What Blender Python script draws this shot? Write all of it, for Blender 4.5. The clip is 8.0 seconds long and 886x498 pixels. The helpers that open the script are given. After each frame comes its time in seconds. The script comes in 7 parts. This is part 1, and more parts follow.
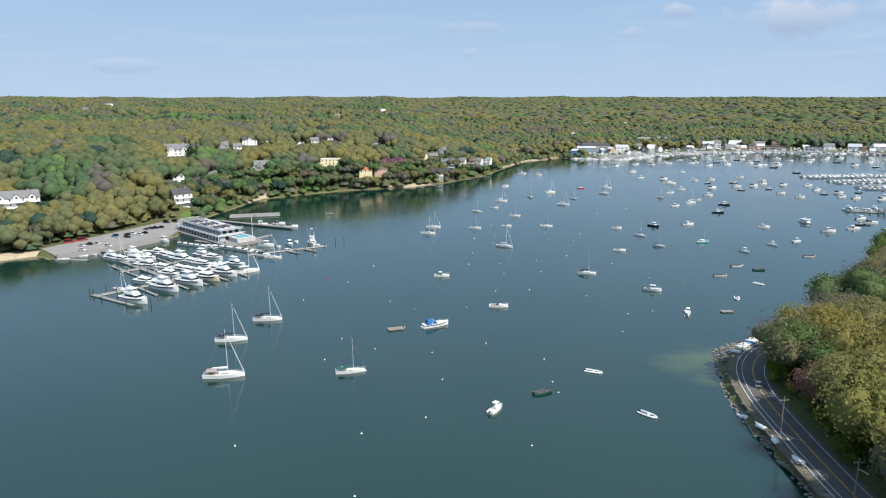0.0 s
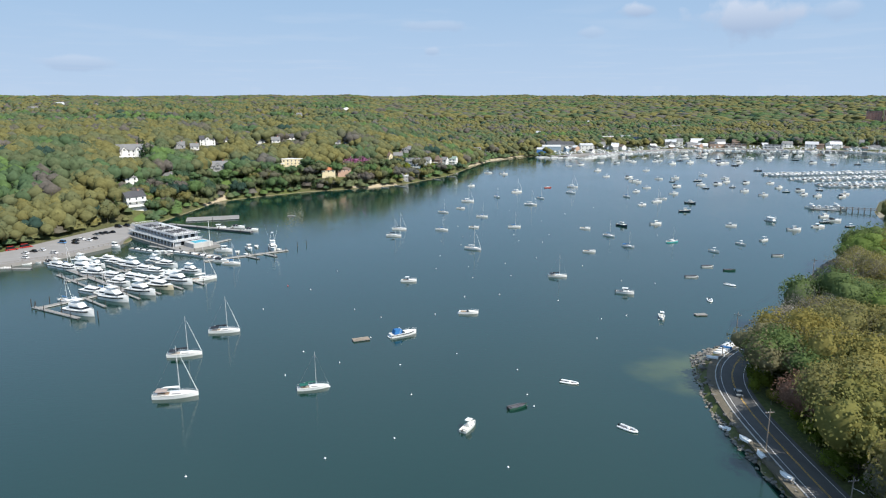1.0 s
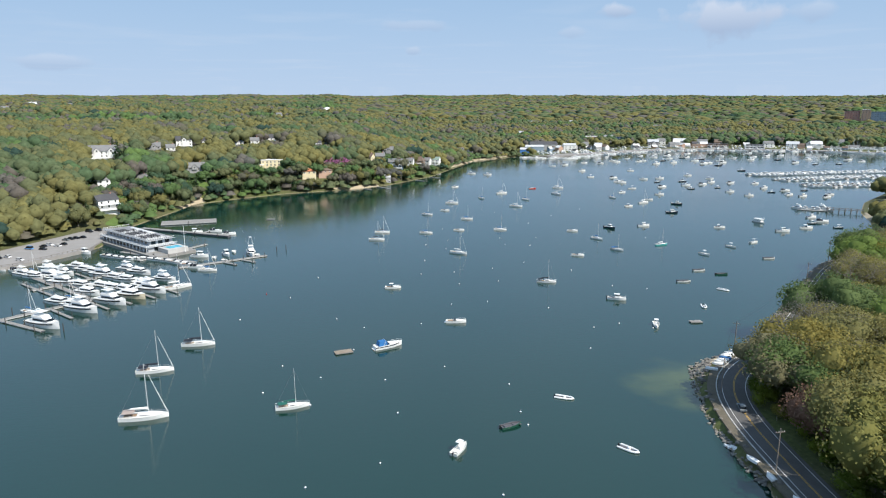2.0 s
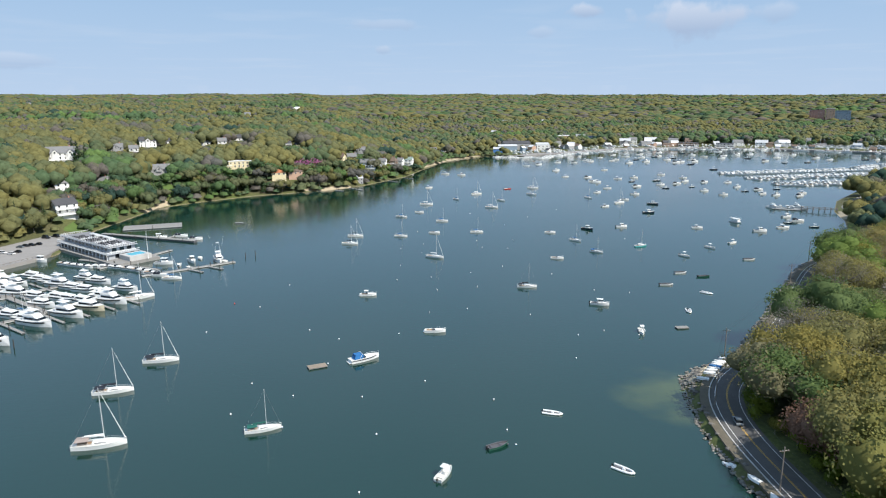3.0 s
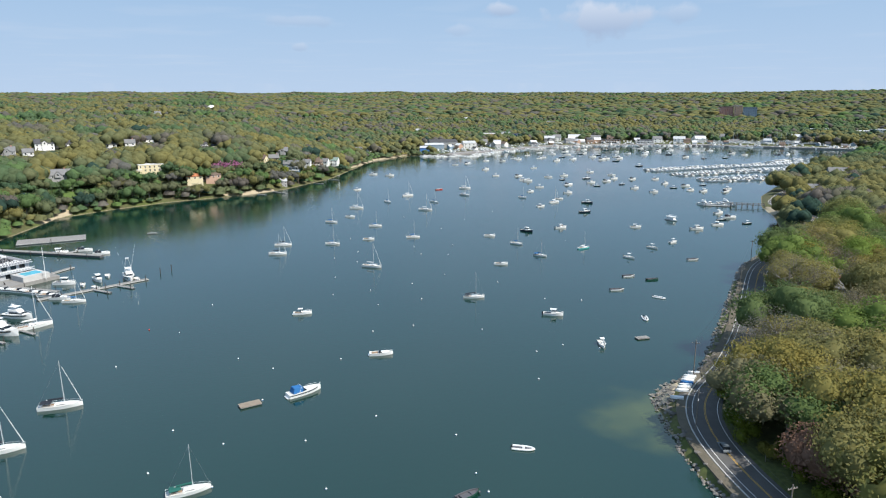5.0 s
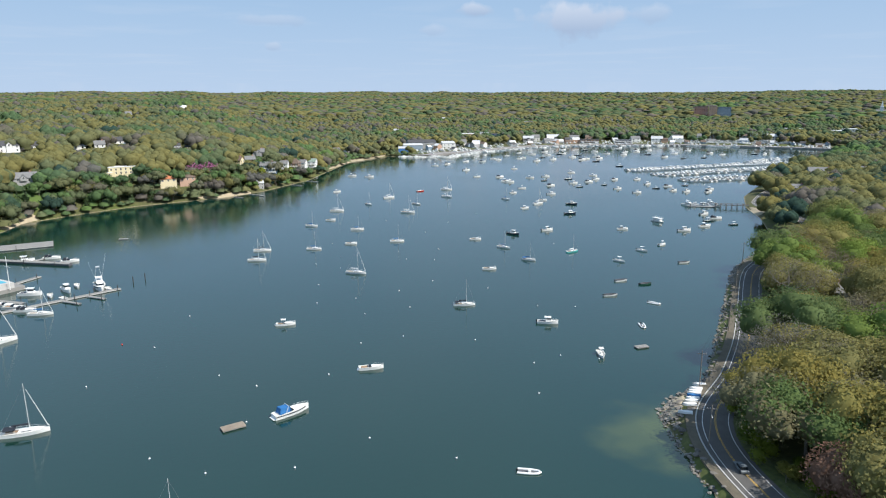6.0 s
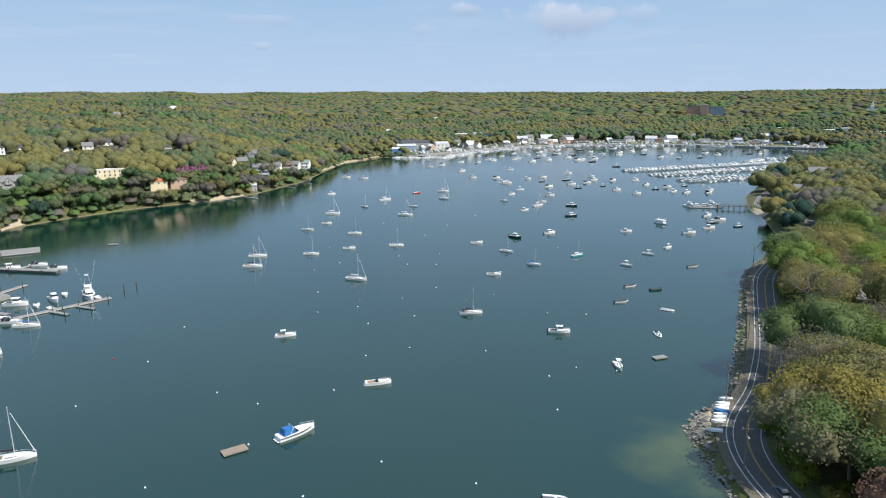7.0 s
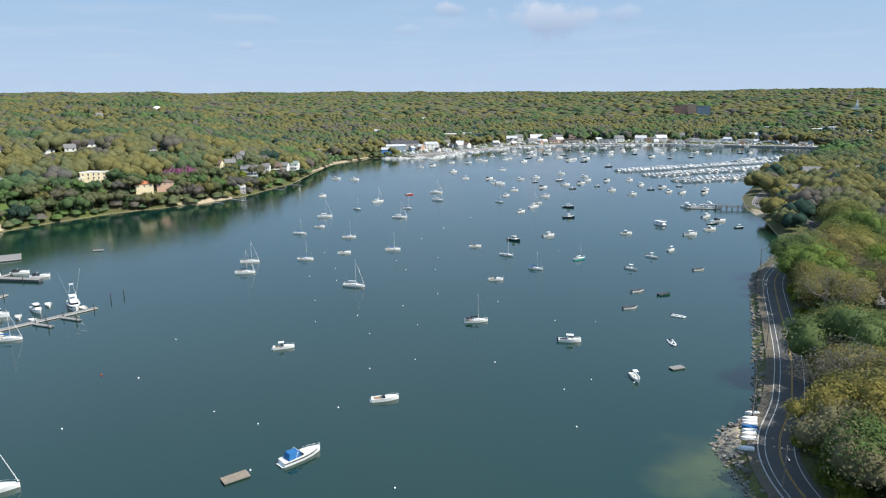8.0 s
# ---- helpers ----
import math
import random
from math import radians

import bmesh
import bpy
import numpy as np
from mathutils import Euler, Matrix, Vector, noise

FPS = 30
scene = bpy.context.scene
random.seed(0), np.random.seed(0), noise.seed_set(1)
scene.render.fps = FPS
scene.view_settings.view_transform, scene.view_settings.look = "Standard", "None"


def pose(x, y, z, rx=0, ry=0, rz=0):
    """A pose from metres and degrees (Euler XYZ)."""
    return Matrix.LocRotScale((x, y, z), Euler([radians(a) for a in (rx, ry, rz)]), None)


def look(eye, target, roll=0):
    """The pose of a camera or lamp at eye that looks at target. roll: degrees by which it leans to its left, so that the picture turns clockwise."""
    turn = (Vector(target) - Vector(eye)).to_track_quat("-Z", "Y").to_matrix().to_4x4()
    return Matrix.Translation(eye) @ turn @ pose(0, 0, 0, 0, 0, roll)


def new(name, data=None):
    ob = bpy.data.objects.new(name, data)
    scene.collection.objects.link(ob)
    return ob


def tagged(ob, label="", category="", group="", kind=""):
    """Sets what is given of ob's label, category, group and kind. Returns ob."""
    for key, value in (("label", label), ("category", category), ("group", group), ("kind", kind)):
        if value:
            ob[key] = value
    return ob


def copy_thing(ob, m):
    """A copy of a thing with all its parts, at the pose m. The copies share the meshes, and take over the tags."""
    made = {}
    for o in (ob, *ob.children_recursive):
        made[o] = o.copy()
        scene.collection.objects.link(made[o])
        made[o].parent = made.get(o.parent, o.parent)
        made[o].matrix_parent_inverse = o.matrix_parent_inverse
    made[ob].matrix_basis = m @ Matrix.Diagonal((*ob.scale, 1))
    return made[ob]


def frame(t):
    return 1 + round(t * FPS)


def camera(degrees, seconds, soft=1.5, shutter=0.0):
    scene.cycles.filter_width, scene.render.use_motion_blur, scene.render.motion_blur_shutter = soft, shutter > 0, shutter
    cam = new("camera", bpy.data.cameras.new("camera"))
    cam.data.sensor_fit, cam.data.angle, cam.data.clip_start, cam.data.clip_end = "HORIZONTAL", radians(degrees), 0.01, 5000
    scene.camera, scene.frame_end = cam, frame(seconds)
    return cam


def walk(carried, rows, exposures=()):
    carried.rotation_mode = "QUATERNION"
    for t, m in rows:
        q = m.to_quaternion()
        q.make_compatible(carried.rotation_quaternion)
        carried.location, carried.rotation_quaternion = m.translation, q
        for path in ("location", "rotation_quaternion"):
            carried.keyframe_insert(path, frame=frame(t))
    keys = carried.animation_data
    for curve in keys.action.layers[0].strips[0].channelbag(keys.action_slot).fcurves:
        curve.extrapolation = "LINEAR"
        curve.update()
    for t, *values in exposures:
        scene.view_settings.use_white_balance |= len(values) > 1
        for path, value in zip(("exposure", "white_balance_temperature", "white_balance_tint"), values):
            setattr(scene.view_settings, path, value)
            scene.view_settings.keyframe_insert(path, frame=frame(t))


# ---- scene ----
cam = camera(67.1, 8.0, soft=1.15)
PATH = [
    (0, (0.788, -19.181, 83.102), (1.043, -16.850, 82.589), -0.1),
    (0.5, (1.141, -13.348, 83.102), (1.466, -11.027, 82.585), -0.1),
    (1, (1.493, -7.505, 83.107), (1.871, -5.192, 82.589), -0.1),
    (1.5, (1.766, -1.650, 83.120), (2.177, 0.658, 82.601), -0.1),
    (3, (2.100, 15.962, 83.210), (2.639, 18.242, 82.688), -0.1),
    (3.5, (1.991, 21.896, 83.230), (2.608, 24.156, 82.704), -0.2),
    (4, (1.711, 27.889, 83.246), (2.400, 30.127, 82.720), -0.2),
    (4.5, (1.315, 33.954, 83.269), (2.062, 36.173, 82.741), -0.2),
    (6, (-0.101, 52.364, 83.399), (0.779, 54.534, 82.868), -0.2),
    (6.5, (-0.710, 58.530, 83.419), (0.188, 60.691, 82.889), -0.2),
    (7, (-1.476, 64.732, 83.434), (-0.565, 66.888, 82.903), -0.3),
    (7.5, (-2.386, 70.969, 83.441), (-1.457, 73.118, 82.910), -0.3),
    (8, (-3.386, 77.225, 83.441), (-2.429, 79.361, 82.909), -0.4),
]
walk(cam, [(t, look(eye, target, roll)) for t, eye, target, roll in PATH], exposures=[(0, 0.35), (8, 0.35)])

# ---- world and sun ----
SUN_EL, SUN_AZ = radians(48), math.atan2(0.70, -0.714)  # azimuth clockwise from +y
world = bpy.data.worlds.new("world")
scene.world = world
world.use_nodes = True
wn, wl = world.node_tree.nodes, world.node_tree.links
wn.clear()
w_out, w_bg = wn.new("ShaderNodeOutputWorld"), wn.new("ShaderNodeBackground")
sky = wn.new("ShaderNodeTexSky")
sky.sky_type, sky.sun_disc = "NISHITA", False
sky.sun_elevation, sky.sun_rotation = SUN_EL, SUN_AZ
sky.altitude, sky.air_density, sky.dust_density, sky.ozone_density = 80, 1.0, 0.2, 3.0
w_bg.inputs["Strength"].default_value = 0.07
w_tc, w_sep = wn.new("ShaderNodeTexCoord"), wn.new("ShaderNodeSeparateXYZ")
wl.new(w_tc.outputs["Generated"], w_sep.inputs[0])


def w_math(op, a, b, clamp=False):
    k = wn.new("ShaderNodeMath")
    k.operation, k.use_clamp = op, clamp
    for i, q in enumerate((a, b)):
        if isinstance(q, (int, float)):
            k.inputs[i].default_value = q
        else:
            wl.new(q, k.inputs[i])
    return k.outputs[0]


# thin high veil, whiter towards the horizon
veil = wn.new("ShaderNodeMapRange")
veil.interpolation_type = "SMOOTHSTEP"
veil.inputs["From Min"].default_value, veil.inputs["From Max"].default_value = 0.0, 0.45
veil.inputs["To Min"].default_value, veil.inputs["To Max"].default_value = 0.985, 0.72
wl.new(w_sep.outputs[2], veil.inputs["Value"])
veil_c = wn.new("ShaderNodeMapRange")
veil_c.data_type = "FLOAT_VECTOR"
wl.new(w_math("MULTIPLY", w_sep.outputs[2], 6.5, True), veil_c.inputs["Vector"])
veil_c.inputs[9].default_value, veil_c.inputs[10].default_value = (5.6, 7.2, 9.5), (4.1, 6.2, 9.0)
w_mix = wn.new("ShaderNodeMixRGB")
wl.new(veil.outputs[0], w_mix.inputs[0])
wl.new(sky.outputs[0], w_mix.inputs[1])
# extra brightness added to the unseen upper sky to lift the water
high_sky_lift = wn.new("ShaderNodeMapRange")
high_sky_lift.data_type, high_sky_lift.interpolation_type = "FLOAT_VECTOR", "SMOOTHSTEP"
wl.new(w_math("MULTIPLY", w_math("SUBTRACT", w_sep.outputs[2], 0.14), 4.5, True), high_sky_lift.inputs["Vector"])
wl.new(veil_c.outputs["Vector"], high_sky_lift.inputs[9])
high_sky_lift.inputs[10].default_value = (4.3, 6.5, 9.6)
wl.new(high_sky_lift.outputs["Vector"], w_mix.inputs[2])
# fair-weather clouds low over the horizon: a flat cloud layer met by the line of sight
lay = wn.new("ShaderNodeVectorMath")
lay.operation = "DIVIDE"
w_up = wn.new("ShaderNodeCombineXYZ")
w_z = w_math("MAXIMUM", w_sep.outputs[2], 0.02)
for i in range(3):
    wl.new(w_z, w_up.inputs[i])
wl.new(w_tc.outputs["Generated"], lay.inputs[0])
wl.new(w_up.outputs[0], lay.inputs[1])
streak = wn.new("ShaderNodeTexNoise")
streak.inputs["Scale"].default_value, streak.inputs["Detail"].default_value = 0.55, 6
wl.new(lay.outputs[0], streak.inputs["Vector"])
thin = wn.new("ShaderNodeMapRange")
thin.inputs["From Min"].default_value, thin.inputs["From Max"].default_value = 0.52, 0.80
thin.inputs["To Max"].default_value = 0.28
wl.new(streak.outputs["Fac"], thin.inputs["Value"])
w_mix2 = wn.new("ShaderNodeMixRGB")
w_mix2.inputs[2].default_value = (7.0, 8.0, 9.6, 1)
wl.new(thin.outputs[0], w_mix2.inputs[0])
wl.new(w_mix.outputs[0], w_mix2.inputs[1])
last = w_mix2.outputs[0]
# single cumulus clouds: azimuth from +y, elevation, half width, half height, thickness
puff = wn.new("ShaderNodeTexNoise")
puff.inputs["Scale"].default_value, puff.inputs["Detail"].default_value = 26.0, 6
wl.new(w_tc.outputs["Generated"], puff.inputs["Vector"])
w_az = w_math("ARCTAN2", w_sep.outputs[0], w_sep.outputs[1])
w_el = w_math("ARCSINE", w_sep.outputs[2], 0.0)
CLOUDS = [(32.6, 6.0, 3.9, 1.45, 0.95), (25.0, 6.9, 1.6, 0.6, 0.8), (38.5, 6.2, 1.5, 0.7, 0.45), (-18.3, 2.8, 3.0, 0.5, 0.45), (8.6, 6.0, 2.2, 0.45, 0.35), (8.4, 4.0, 0.7, 0.35, 0.5), (21.0, 5.3, 1.2, 0.5, 0.4)]
for c_az, c_el, c_w, c_h, c_a in CLOUDS:
    dx = w_math("DIVIDE", w_math("SUBTRACT", w_az, radians(c_az)), radians(c_w))
    dy = w_math("DIVIDE", w_math("SUBTRACT", w_el, radians(c_el)), radians(c_h))
    rad = w_math("SQRT", w_math("ADD", w_math("MULTIPLY", dx, dx), w_math("MULTIPLY", dy, dy)), 0.0)
    edge = w_math("SUBTRACT", w_math("MULTIPLY", puff.outputs["Fac"], 2.2), w_math("MULTIPLY", rad, 0.95))
    fac = w_math("MULTIPLY", w_math("MULTIPLY", edge, 2.2, True), c_a)
    # lit top, grey base
    tone = w_math("ADD", w_math("MULTIPLY", dy, 0.75), 0.42, True)
    c_col = wn.new("ShaderNodeMixRGB")
    c_col.inputs[1].default_value, c_col.inputs[2].default_value = (4.5, 5.8, 8.0, 1), (6.9, 7.9, 9.6, 1)
    wl.new(tone, c_col.inputs[0])
    over = wn.new("ShaderNodeMixRGB")
    wl.new(fac, over.inputs[0])
    wl.new(last, over.inputs[1])
    wl.new(c_col.outputs[0], over.inputs[2])
    last = over.outputs[0]
wl.new(last, w_bg.inputs[0])
wl.new(w_bg.outputs[0], w_out.inputs[0])
sun = new("sun", bpy.data.lights.new("sun", "SUN"))
sun.data.energy, sun.data.angle, sun.data.color = 4.6, radians(0.6), (1.0, 0.95, 0.87)
sun.matrix_world = look((0, 0, 0), (-0.70 * math.cos(SUN_EL), 0.714 * math.cos(SUN_EL), -math.sin(SUN_EL)))


# ---- materials ----
def mat(name, color, rough=0.6, metal=0.0, vary=0.12, scale=3.0, bump=0.0, bscale=40.0, spec=0.5, random_tint=0.0):
    """A painted or raw surface with stains at a coarse scale and grain at a fine one."""
    m = bpy.data.materials.new(name)
    m.use_nodes = True
    n, l = m.node_tree.nodes, m.node_tree.links
    b = n["Principled BSDF"]
    b.inputs["Roughness"].default_value, b.inputs["Metallic"].default_value = rough, metal
    b.inputs["Specular IOR Level"].default_value = spec
    tc = n.new("ShaderNodeTexCoord")
    coarse, fine = n.new("ShaderNodeTexNoise"), n.new("ShaderNodeTexNoise")
    coarse.inputs["Scale"].default_value, fine.inputs["Scale"].default_value = scale * 0.35, scale * 4
    for k in (coarse, fine):
        k.inputs["Detail"].default_value = 5
        l.new(tc.outputs["Object"], k.inputs["Vector"])
    add = n.new("ShaderNodeMath")
    add.operation = "ADD"
    l.new(coarse.outputs["Fac"], add.inputs[0])
    l.new(fine.outputs["Fac"], add.inputs[1])
    rng = n.new("ShaderNodeMapRange")
    rng.inputs["From Min"].default_value, rng.inputs["From Max"].default_value = 0.6, 1.4
    rng.inputs["To Min"].default_value, rng.inputs["To Max"].default_value = 1 - vary, 1 + vary
    l.new(add.outputs[0], rng.inputs["Value"])
    value = rng.outputs[0]
    if random_tint:
        info, mr, mul0 = n.new("ShaderNodeObjectInfo"), n.new("ShaderNodeMapRange"), n.new("ShaderNodeMath")
        mr.inputs["To Min"].default_value, mr.inputs["To Max"].default_value = 1 - random_tint, 1 + random_tint
        mul0.operation = "MULTIPLY"
        l.new(info.outputs["Random"], mr.inputs["Value"])
        l.new(mr.outputs[0], mul0.inputs[0])
        l.new(value, mul0.inputs[1])
        value = mul0.outputs[0]
    mul = n.new("ShaderNodeVectorMath")
    mul.operation = "SCALE"
    mul.inputs[0].default_value = color[:3]
    l.new(value, mul.inputs["Scale"])
    l.new(mul.outputs[0], b.inputs["Base Color"])
    if bump:
        bt, bp = n.new("ShaderNodeTexNoise"), n.new("ShaderNodeBump")
        bt.inputs["Scale"].default_value, bp.inputs["Strength"].default_value = bscale, bump
        l.new(tc.outputs["Object"], bt.inputs["Vector"])
        l.new(bt.outputs["Fac"], bp.inputs["Height"])
        l.new(bp.outputs[0], b.inputs["Normal"])
    return m


def leaf_mat(name, stops, source="object", through_light=0.45, gain=1.0, clump=0.22):
    """Foliage: colour by tree, a finer change by leaf clump, and some light through the leaves."""
    m = bpy.data.materials.new(name)
    m.use_nodes = True
    n, l = m.node_tree.nodes, m.node_tree.links
    n.clear()
    ramp = n.new("ShaderNodeValToRGB")
    while len(ramp.color_ramp.elements) < len(stops):
        ramp.color_ramp.elements.new(0.5)
    for k, (p, c) in enumerate(stops):
        ramp.color_ramp.elements[k].position, ramp.color_ramp.elements[k].color = p, (*[q * gain for q in c], 1)
    if source == "object":
        src = n.new("ShaderNodeObjectInfo").outputs["Random"]
    else:
        at = n.new("ShaderNodeAttribute")
        at.attribute_name = "tint"
        src = at.outputs["Fac"]
    l.new(src, ramp.inputs[0])
    geo = n.new("ShaderNodeNewGeometry")
    rng = n.new("ShaderNodeMapRange")
    rng.inputs["To Min"].default_value, rng.inputs["To Max"].default_value = 1 - clump, 1 + clump
    l.new(geo.outputs["Random Per Island"], rng.inputs["Value"])
    sc = n.new("ShaderNodeVectorMath")
    sc.operation = "SCALE"
    l.new(ramp.outputs[0], sc.inputs[0])
    l.new(rng.outputs[0], sc.inputs["Scale"])
    d, t, mix, out = n.new("ShaderNodeBsdfDiffuse"), n.new("ShaderNodeBsdfTranslucent"), n.new("ShaderNodeMixShader"), n.new("ShaderNodeOutputMaterial")
    l.new(sc.outputs[0], d.inputs[0])
    l.new(sc.outputs[0], t.inputs[0])
    mix.inputs[0].default_value = through_light
    l.new(d.outputs[0], mix.inputs[1])
    l.new(t.outputs[0], mix.inputs[2])
    l.new(mix.outputs[0], out.inputs[0])
    return m


OLIVE, GREEN, FRESH, YELLOW = (0.112, 0.126, 0.066), (0.070, 0.112, 0.058), (0.106, 0.166, 0.054), (0.162, 0.148, 0.056)
TWIG, RUSSET, DARK = (0.108, 0.110, 0.098), (0.122, 0.108, 0.092), (0.036, 0.064, 0.050)
SPRING = [(0.0, TWIG), (0.10, RUSSET), (0.20, OLIVE), (0.36, YELLOW), (0.50, OLIVE), (0.64, GREEN), (0.80, FRESH), (0.90, GREEN), (0.96, DARK)]
m_leaf = leaf_mat("spring_leaves", SPRING, gain=1.45, clump=0.12)
m_twig = leaf_mat("budding_twigs", [(0.0, TWIG), (0.6, (0.17, 0.15, 0.085)), (1.0, (0.15, 0.125, 0.095))], gain=1.7, clump=0.10)
m_leaf_far = leaf_mat("spring_leaves_far", SPRING, "tint", gain=1.22, clump=0.12)
BANK = [(0.0, (0.118, 0.112, 0.078)), (0.15, (0.134, 0.126, 0.068)), (0.30, (0.186, 0.154, 0.042)), (0.46, (0.140, 0.134, 0.056)), (0.62, (0.176, 0.154, 0.046)), (0.74, (0.108, 0.126, 0.050)), (0.88, (0.070, 0.102, 0.042)), (1.0, (0.118, 0.160, 0.040))]
m_leaf_near = leaf_mat("spring_leaves_near", BANK, gain=1.8, clump=0.12)
m_dome = leaf_mat("spring_crowns", SPRING, "tint", 0.25, gain=1.22, clump=0.07)
dn, dl = m_dome.node_tree.nodes, m_dome.node_tree.links
d_geo, d_n, d_mr, d_sc, d_bp = dn.new("ShaderNodeNewGeometry"), dn.new("ShaderNodeTexNoise"), dn.new("ShaderNodeMapRange"), dn.new("ShaderNodeVectorMath"), dn.new("ShaderNodeBump")
d_n.inputs["Scale"].default_value, d_n.inputs["Detail"].default_value = 0.35, 4
d_mr.inputs["From Min"].default_value, d_mr.inputs["From Max"].default_value = 0.3, 0.7
d_mr.inputs["To Min"].default_value, d_mr.inputs["To Max"].default_value = 0.8, 1.2
d_sc.operation = "SCALE"
dl.new(d_geo.outputs["Position"], d_n.inputs["Vector"])
dl.new(d_n.outputs["Fac"], d_mr.inputs["Value"])
dl.new(next(k for k in dn if k.type == "VECT_MATH" and k != d_sc).outputs[0], d_sc.inputs[0])
dl.new(d_mr.outputs[0], d_sc.inputs["Scale"])
d_bp.inputs["Strength"].default_value, d_bp.inputs["Distance"].default_value = 0.35, 1.2
dl.new(d_n.outputs["Fac"], d_bp.inputs["Height"])
for k in dn:
    if k.type in ("BSDF_DIFFUSE", "BSDF_TRANSLUCENT"):
        dl.new(d_sc.outputs[0], k.inputs[0])
        dl.new(d_bp.outputs[0], k.inputs["Normal"])
m_ever = leaf_mat("evergreen_needles", [(0.0, (0.022, 0.040, 0.020)), (1.0, (0.045, 0.070, 0.030))], through_light=0.25, gain=1.5)
m_bush = leaf_mat("bush_leaves", [(0.0, (0.06, 0.085, 0.018)), (0.5, (0.11, 0.14, 0.02)), (1.0, (0.12, 0.11, 0.03))], gain=1.7, clump=0.12)
m_redbud = leaf_mat("redbud_blossom", [(0.0, (0.58, 0.25, 0.44)), (1.0, (0.52, 0.21, 0.36))])
m_maple = leaf_mat("copper_leaves", [(0.0, (0.175, 0.105, 0.075)), (1.0, (0.19, 0.12, 0.085))], gain=1.6, clump=0.12)
m_bark = mat("bark", (0.24, 0.21, 0.175), 0.9, vary=0.3, scale=2)

m_white = mat("white_gelcoat", (0.80, 0.80, 0.78), 0.28, vary=0.05, scale=1.0)
m_cream = mat("cream_gelcoat", (0.66, 0.58, 0.42), 0.3, vary=0.05, scale=1.0)
m_navy = mat("navy_gelcoat", (0.012, 0.018, 0.035), 0.25, vary=0.1, scale=1.0)
m_green = mat("green_gelcoat", (0.02, 0.09, 0.06), 0.35, vary=0.15, scale=1.0)
m_teal = mat("teal_gelcoat", (0.10, 0.45, 0.45), 0.3, vary=0.08, scale=1.0)
m_red = mat("red_paint", (0.50, 0.03, 0.02), 0.4, vary=0.08, scale=1.0)
m_deck = mat("nonskid_deck", (0.66, 0.65, 0.61), 0.6, vary=0.08, scale=2.0)
m_teak = mat("weathered_teak", (0.30, 0.20, 0.12), 0.7, vary=0.2, scale=3.0)
m_cloth_blue = mat("blue_canvas", (0.02, 0.14, 0.36), 0.85, vary=0.15, scale=2.0)
m_cloth_dark = mat("dark_canvas", (0.015, 0.02, 0.03), 0.85, vary=0.2, scale=2.0)
m_cloth_green = mat("green_canvas", (0.01, 0.10, 0.08), 0.85, vary=0.2, scale=2.0)
m_cloth_tan = mat("tan_canvas", (0.33, 0.27, 0.24), 0.85, vary=0.15, scale=2.0)
m_tinted = mat("tinted_window", (0.012, 0.016, 0.02), 0.08, vary=0.1)
m_alu = mat("aluminium_spar", (0.72, 0.72, 0.72), 0.35, metal=0.3, vary=0.06)
m_rubber = mat("grey_rubber", (0.10, 0.10, 0.11), 0.6, vary=0.15)
m_black = mat("black_plastic", (0.02, 0.02, 0.022), 0.4, vary=0.15)
m_wire = mat("stay_wire", (0.45, 0.45, 0.45), 0.4, metal=0.6)
m_buoy = mat("buoy_plastic", (0.82, 0.82, 0.80), 0.4, vary=0.1)
m_antifoul = mat("antifouling", (0.03, 0.05, 0.10), 0.8, vary=0.2)


def ground_material():
    """Woodland floor and grass, sand at the water's edge, patchy at several scales."""
    m = mat("woodland_ground", (0.1, 0.1, 0.1), 0.95)
    n, l = m.node_tree.nodes, m.node_tree.links
    b = n["Principled BSDF"]
    geo = n.new("ShaderNodeNewGeometry")
    sep = n.new("ShaderNodeSeparateXYZ")
    l.new(geo.outputs["Position"], sep.inputs[0])
    big, small = n.new("ShaderNodeTexNoise"), n.new("ShaderNodeTexNoise")
    big.inputs["Scale"].default_value, small.inputs["Scale"].default_value = 0.03, 0.9
    for k in (big, small):
        k.inputs["Detail"].default_value = 6
        l.new(geo.outputs["Position"], k.inputs["Vector"])
    ramp = n.new("ShaderNodeValToRGB")
    e = ramp.color_ramp.elements
    e[0].position, e[0].color = 0.35, (0.085, 0.080, 0.035, 1)
    e[1].position, e[1].color = 0.65, (0.085, 0.105, 0.025, 1)
    l.new(big.outputs["Fac"], ramp.inputs[0])
    mul = n.new("ShaderNodeMixRGB")
    mul.blend_type, mul.inputs[0].default_value = "OVERLAY", 0.7
    l.new(ramp.outputs[0], mul.inputs[1])
    l.new(small.outputs["Fac"], mul.inputs[2])
    wob = n.new("ShaderNodeMath")
    wob.operation, wob.inputs[1].default_value = "MULTIPLY_ADD", 1.6
    l.new(small.outputs["Fac"], wob.inputs[0])
    l.new(sep.outputs[2], wob.inputs[2])
    sand = n.new("ShaderNodeMapRange")
    sand.inputs["From Min"].default_value, sand.inputs["From Max"].default_value = 1.15, 0.85
    l.new(wob.outputs[0], sand.inputs["Value"])
    mix = n.new("ShaderNodeMixRGB")
    mix.inputs[2].default_value = (0.27, 0.22, 0.14, 1)
    l.new(sand.outputs[0], mix.inputs[0])
    l.new(mul.outputs[0], mix.inputs[1])
    l.new(mix.outputs[0], b.inputs["Base Color"])
    return m


